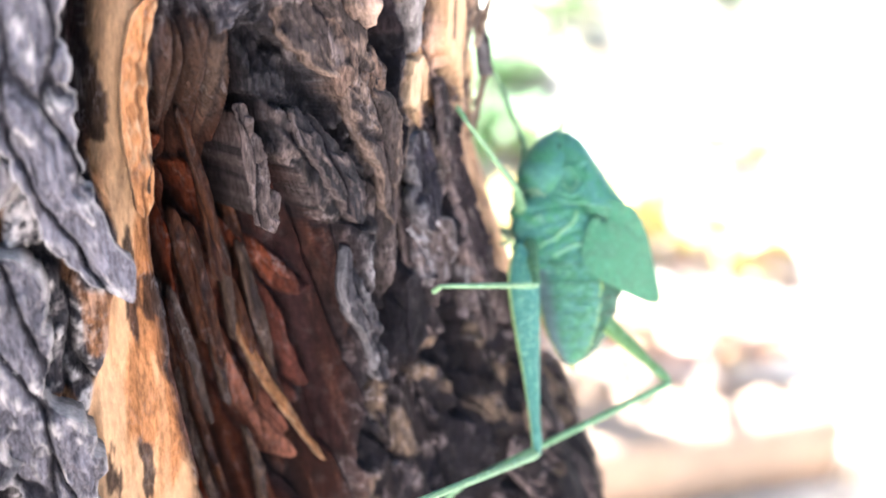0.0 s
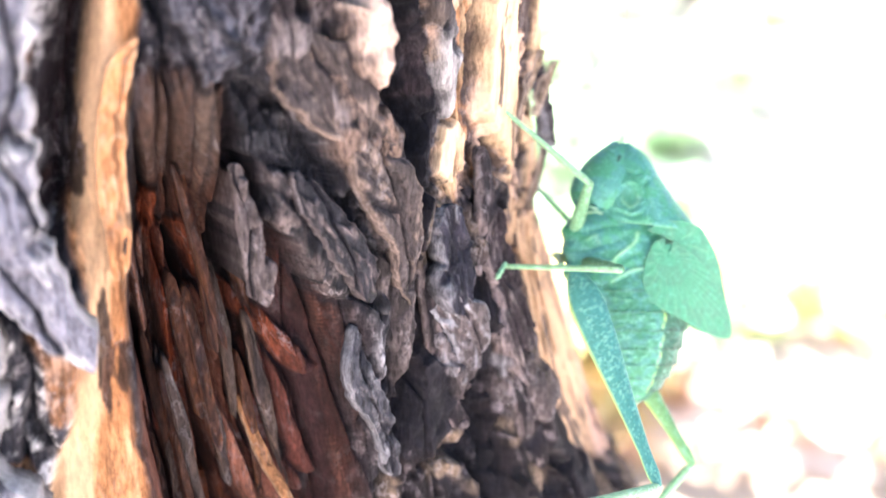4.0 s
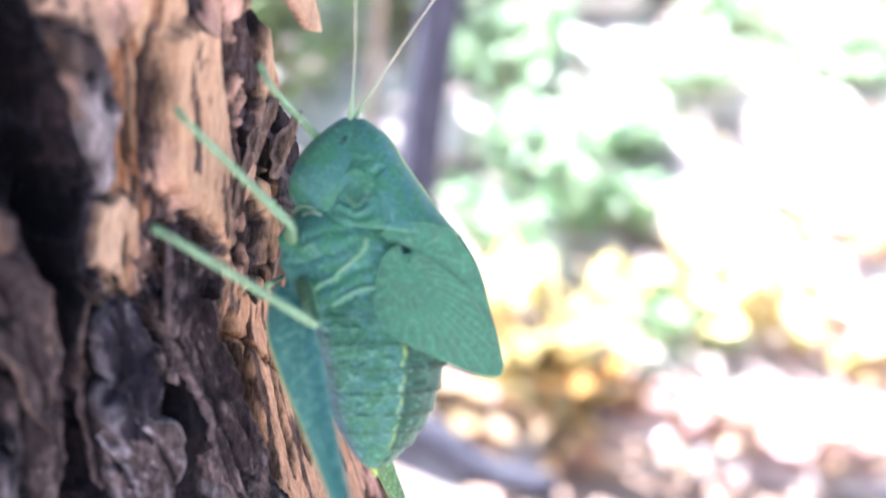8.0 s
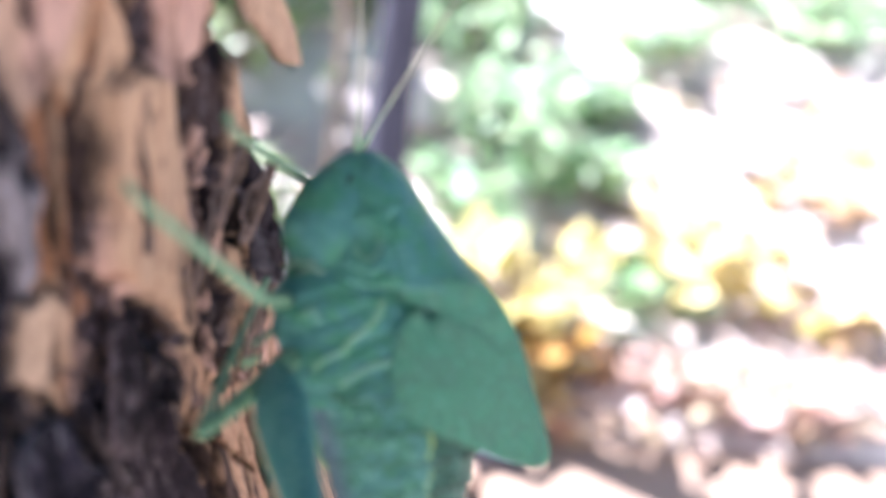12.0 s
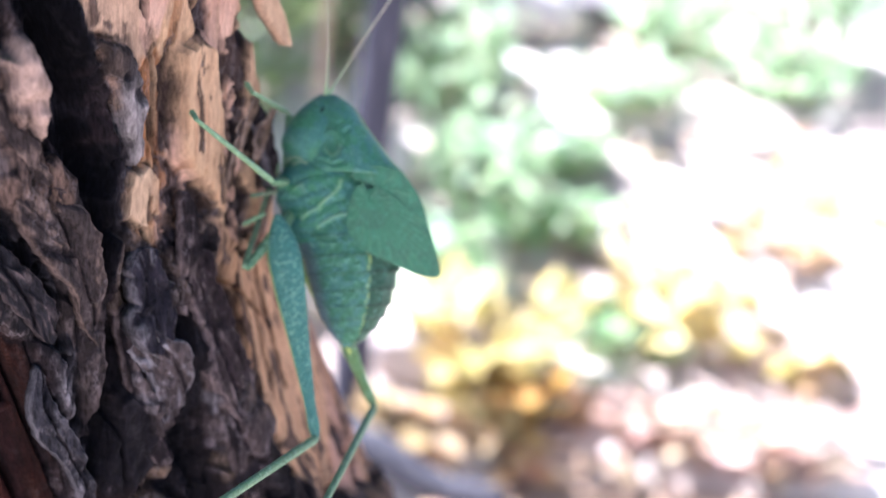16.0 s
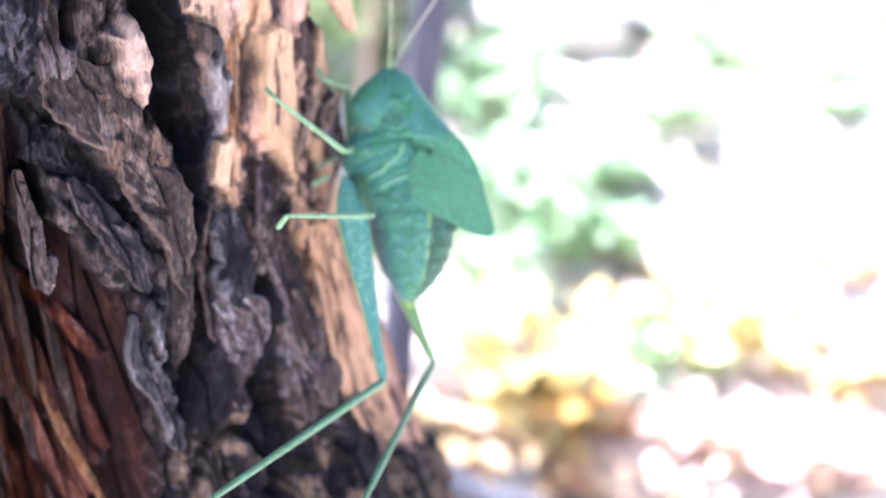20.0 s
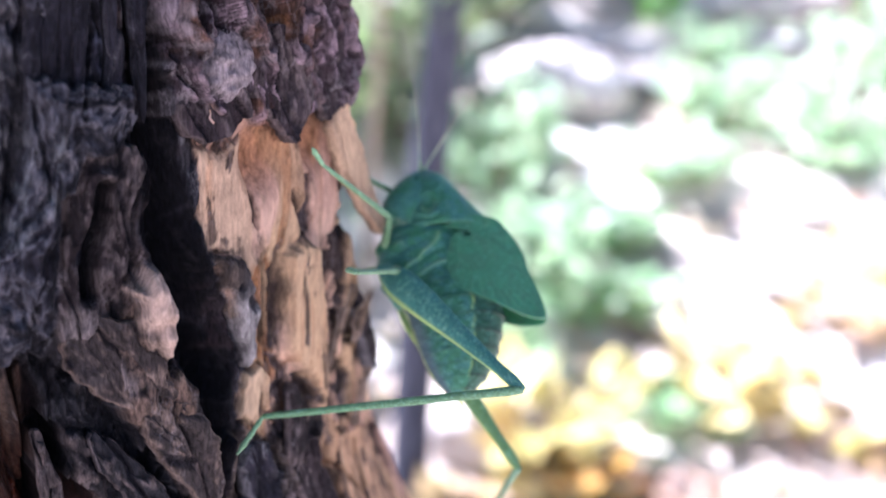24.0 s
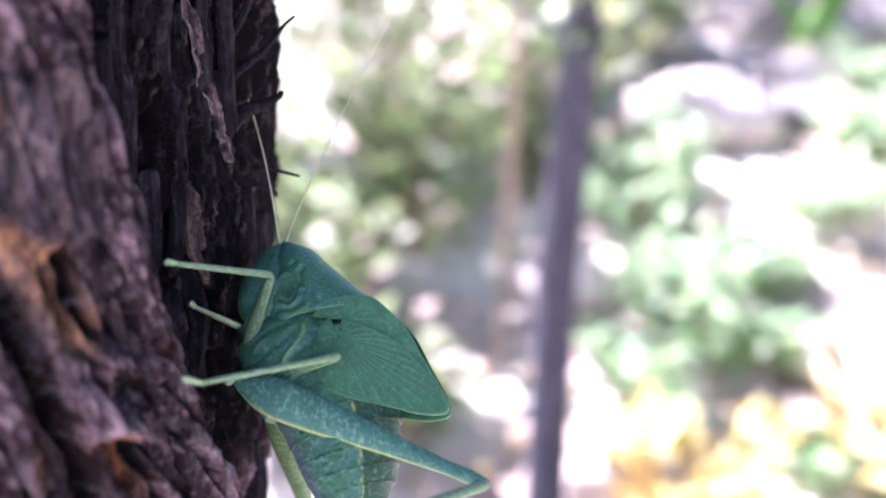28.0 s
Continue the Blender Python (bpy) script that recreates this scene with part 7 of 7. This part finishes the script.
LEG_HIND_LEFT = [
    (0, (-3.1, -10.5, -25.9), (-18.9, -32.4, -26.2), (-22.1, -30.2, -29.3)),
    (1, (2.4, -15.9, -22.7), (-19.9, -31.1, -23.1), (-23.2, -29.1, -26.3)),
    (2, (2.6, -17.7, -21.5), (-16.9, -36.4, -20.7), (-20.1, -34.2, -23.8)),
    (4.5, (2.9, -15.5, -22.7), (-13.7, -36.8, -22.1), (-16.2, -33.6, -25.0)),
    (5, (3.3, -17.9, -21.1), (-17.5, -3.3, -30.3), (-20.6, -6.8, -32.2)),
    (6, (2.2, -21.4, -18.6), (-17.5, -5.5, -27.8), (-20.4, -9.2, -29.5)),
    (8, (3.9, -19.4, -19.7), (-16.2, -4.4, -29.8), (-18.1, -8.8, -31.3)),
    (11, (2.2, -25.5, -12.9), (-15.6, -8.6, -24.0), (-19.2, -7.3, -27.3)),
    (15, (0.9, -17.7, -22.1), (-7.6, -43.1, -18.3), (-10.5, -40.3, -21.3)),
    (16, (-0.6, -8.2, -26.1), (-8.7, -33.7, -29.1), (-12.2, -32.5, -32.5)),
    (17, (-0.3, -7.6, -26.1), (-9.8, -32.6, -30.1), (-13.5, -31.8, -33.4)),
    (19, (-0.8, -6.6, -26.3), (-16.0, -26.3, -36.9), (-19.8, -26.7, -40.1)),
    (20, (-0.4, -6.6, -26.2), (-15.3, -27.1, -35.6), (-18.8, -28.8, -38.7)),
    (21, (-0.2, -7.7, -26.0), (-12.9, -30.6, -32.8), (-16.4, -32.3, -35.9)),
    (21.5, (0.0, -8.3, -25.9), (-11.4, -32.2, -31.0), (-14.9, -34.2, -34.0)),
    (23.5, (8.9, -11.6, -21.1), (-13.6, -25.6, -26.0), (-17.0, -22.5, -27.9)),
    (24, (9.3, -12.0, -20.7), (-17.4, -8.4, -19.2), (-19.6, -10.2, -23.4)),
    (25, (7.3, -19.8, -17.0), (-7.8, -42.1, -18.9), (-11.5, -39.7, -21.2)),
    (25.5, (5.1, -16.2, -21.3), (-8.9, -39.1, -23.3), (-12.6, -36.2, -25.0)),
    (25.8, (0.5, -11.0, -25.0), (-12.0, -26.0, -44.0), (-15.0, -26.0, -48.0)),
    (26.1, (-3.4, -7.0, -26.0), (-15.0, -12.0, -50.0), (-18.0, -12.0, -54.0)),
    (26.7, (-3.2, -7.0, -26.0), (-15.0, -14.0, -49.0), (-18.0, -14.0, -53.0)),
    (27, (14.2, -6.4, -17.3), (-1.8, -27.5, -22.5), (-5.8, -24.5, -23.0)),
    (28, (14.7, -2.3, -16.6), (3.5, -26.4, -21.5), (-1.1, -24.3, -22.1)),
]
LEG_FRONT_RIGHT = [
    (0, (-3.9, 1.7, 9.6), (-6.6, 9.0, 18.0), (-7.5, 6.9, 19.2)),
    (2, (-3.8, 6.2, 8.0), (-6.3, 13.3, 16.7), (-6.7, 11.1, 18.0)),
    (4.5, (-4.2, 9.4, 2.5), (-12.0, 12.5, 9.5), (-13.0, 13.0, 12.0)),
    (6.6, (-4.2, 9.4, 2.5), (-12.0, 12.5, 9.5), (-13.0, 13.0, 12.0)),
    (8, (-2.2, 1.1, 9.2), (-4.7, -9.5, 12.9), (-5.8, -8.1, 14.8)),
    (10, (-2.8, 1.2, 9.4), (-5.3, -9.7, 11.9), (-6.5, -7.9, 13.4)),
    (12, (-3.4, 1.2, 9.5), (-6.1, -9.7, 11.9), (-7.0, -7.7, 13.3)),
    (15, (-4.3, 1.6, 9.6), (-6.6, -9.6, 10.2), (-7.6, -7.4, 11.2)),
    (17, (-4.6, 1.5, 9.6), (-6.5, -9.8, 10.1), (-7.6, -8.7, 12.2)),
    (20, (-5.4, 2.4, 9.5), (-6.9, -9.0, 8.6), (-7.8, -7.2, 10.3)),
    (21.5, (-4.5, 2.2, 9.6), (-6.8, -9.0, 9.6), (-7.8, -7.2, 11.2)),
    (23.5, (-3.1, -0.6, 9.2), (-8.6, -10.7, 8.6), (-9.4, -13.2, 8.8)),
    (24, (-2.9, 1.0, 9.4), (-8.8, -8.9, 9.4), (-9.9, -11.2, 9.3)),
    (25.5, (-6.4, 8.3, 5.3), (-9.0, -2.8, 4.9), (-9.4, -5.4, 5.0)),
    (26, (-7.1, 8.3, 5.1), (-9.4, -3.0, 5.3), (-9.3, -5.6, 5.3)),
    (27, (-6.9, 7.1, 6.8), (-7.2, -4.1, 4.3), (-7.2, -6.6, 3.6)),
    (28, (-7.8, 6.5, 7.0), (-7.6, -5.0, 5.8), (-7.0, -7.4, 5.3)),
]
LEG_MIDDLE_RIGHT = [
    (8, (-5.9, 11.2, -0.9), (-5.9, -2.8, -2.0), (-7.0, -0.0, -2.5)),
    (24, (-4.9, 9.4, 4.0), (-7.2, -3.1, -1.9), (-8.4, -5.8, -2.7)),
    (28, (-6.9, 9.5, 3.1), (-5.1, -3.6, -1.6), (-5.2, -6.4, -2.8)),
]
LEG_HIND_RIGHT = [
    (0, (13.3, -4.7, -18.5), (-10.9, -6.8, -30.2), (-14.9, -7.7, -33.1)),
    (1, (10.2, -2.9, -21.9), (-8.1, -19.6, -32.6), (-11.7, -18.8, -36.0)),
    (2, (11.3, 3.3, -21.7), (-1.6, -19.7, -27.2), (-5.3, -20.2, -30.5)),
    (5, (7.1, -3.1, -23.8), (1.3, 17.9, -39.8), (-1.4, 14.5, -42.2)),
    (8, (5.5, 5.2, -25.0), (4.2, -21.7, -23.2), (2.1, -19.0, -26.8)),
    (15, (6.1, -3.3, -24.2), (2.7, -30.1, -23.6), (0.6, -26.9, -26.9)),
    (16, (4.5, 7.6, -24.9), (1.1, -18.5, -31.0), (-1.3, -17.0, -35.2)),
    (17, (5.2, 5.4, -25.1), (0.7, -20.0, -32.9), (-1.7, -18.8, -37.0)),
    (19, (4.5, 6.1, -25.2), (-2.1, -16.2, -39.0), (-4.6, -15.8, -43.3)),
    (20, (4.8, 6.9, -25.0), (-1.7, -15.9, -37.9), (-4.6, -15.3, -42.0)),
    (21, (5.0, 8.3, -24.5), (1.8, -18.0, -29.8), (-0.3, -16.8, -34.1)),
    (21.5, (4.9, 7.4, -24.8), (4.6, -19.6, -25.6), (2.7, -18.1, -30.0)),
    (23.5, (7.0, 8.2, -23.7), (-1.6, 33.7, -25.1), (-5.0, 34.1, -28.7)),
    (24, (7.5, 7.3, -23.6), (2.6, 33.8, -22.4), (-1.0, 34.1, -25.8)),
    (25.5, (9.6, 15.1, -18.4), (2.2, 40.4, -23.9), (-1.6, 40.1, -27.1)),
    (27, (-5.4, 23.5, -14.5), (-5.9, -1.6, -24.4), (-9.1, 1.2, -27.0)),
    (28, (-9.4, 23.5, -13.4), (-7.4, -3.1, -17.4), (-8.0, -7.5, -19.8)),
]


def motions():
    walk(katydid, [(t, pose(x, y, z, rx, ry, rz)) for t, x, y, z, rx, ry, rz in BODY_ROWS])
    for which, rows in (("front_left", LEG_FRONT_LEFT), ("middle_left", LEG_MIDDLE_LEFT), ("hind_left", LEG_HIND_LEFT),
                        ("front_right", LEG_FRONT_RIGHT), ("middle_right", LEG_MIDDLE_RIGHT), ("hind_right", LEG_HIND_RIGHT)):
        femur, tibia, tarsus = legs[which]
        lf, lt, ls = LENGTHS[which.split("_")[0]]
        keys = ([], [], [])
        for t, knee, ankle, toe in rows:
            start = Vector(HIPS[which])
            for k, (end, length) in enumerate(((knee, lf), (ankle, lt), (toe, ls))):
                before = Vector(HIPS[which]) if k == 0 else Vector((knee, ankle)[k - 1])
                m, x = along(start, start + (Vector(end) - before))
                keys[k].append((t, m))
                start = start + x * length
        for ob, piece_rows in zip((femur, tibia, tarsus), keys):
            if piece_rows[0][0] > 0:
                piece_rows.insert(0, (0.0, piece_rows[0][1]))
            if piece_rows[-1][0] < 28:
                piece_rows.append((28.0, piece_rows[-1][1]))
            walk(ob, piece_rows)


motions()
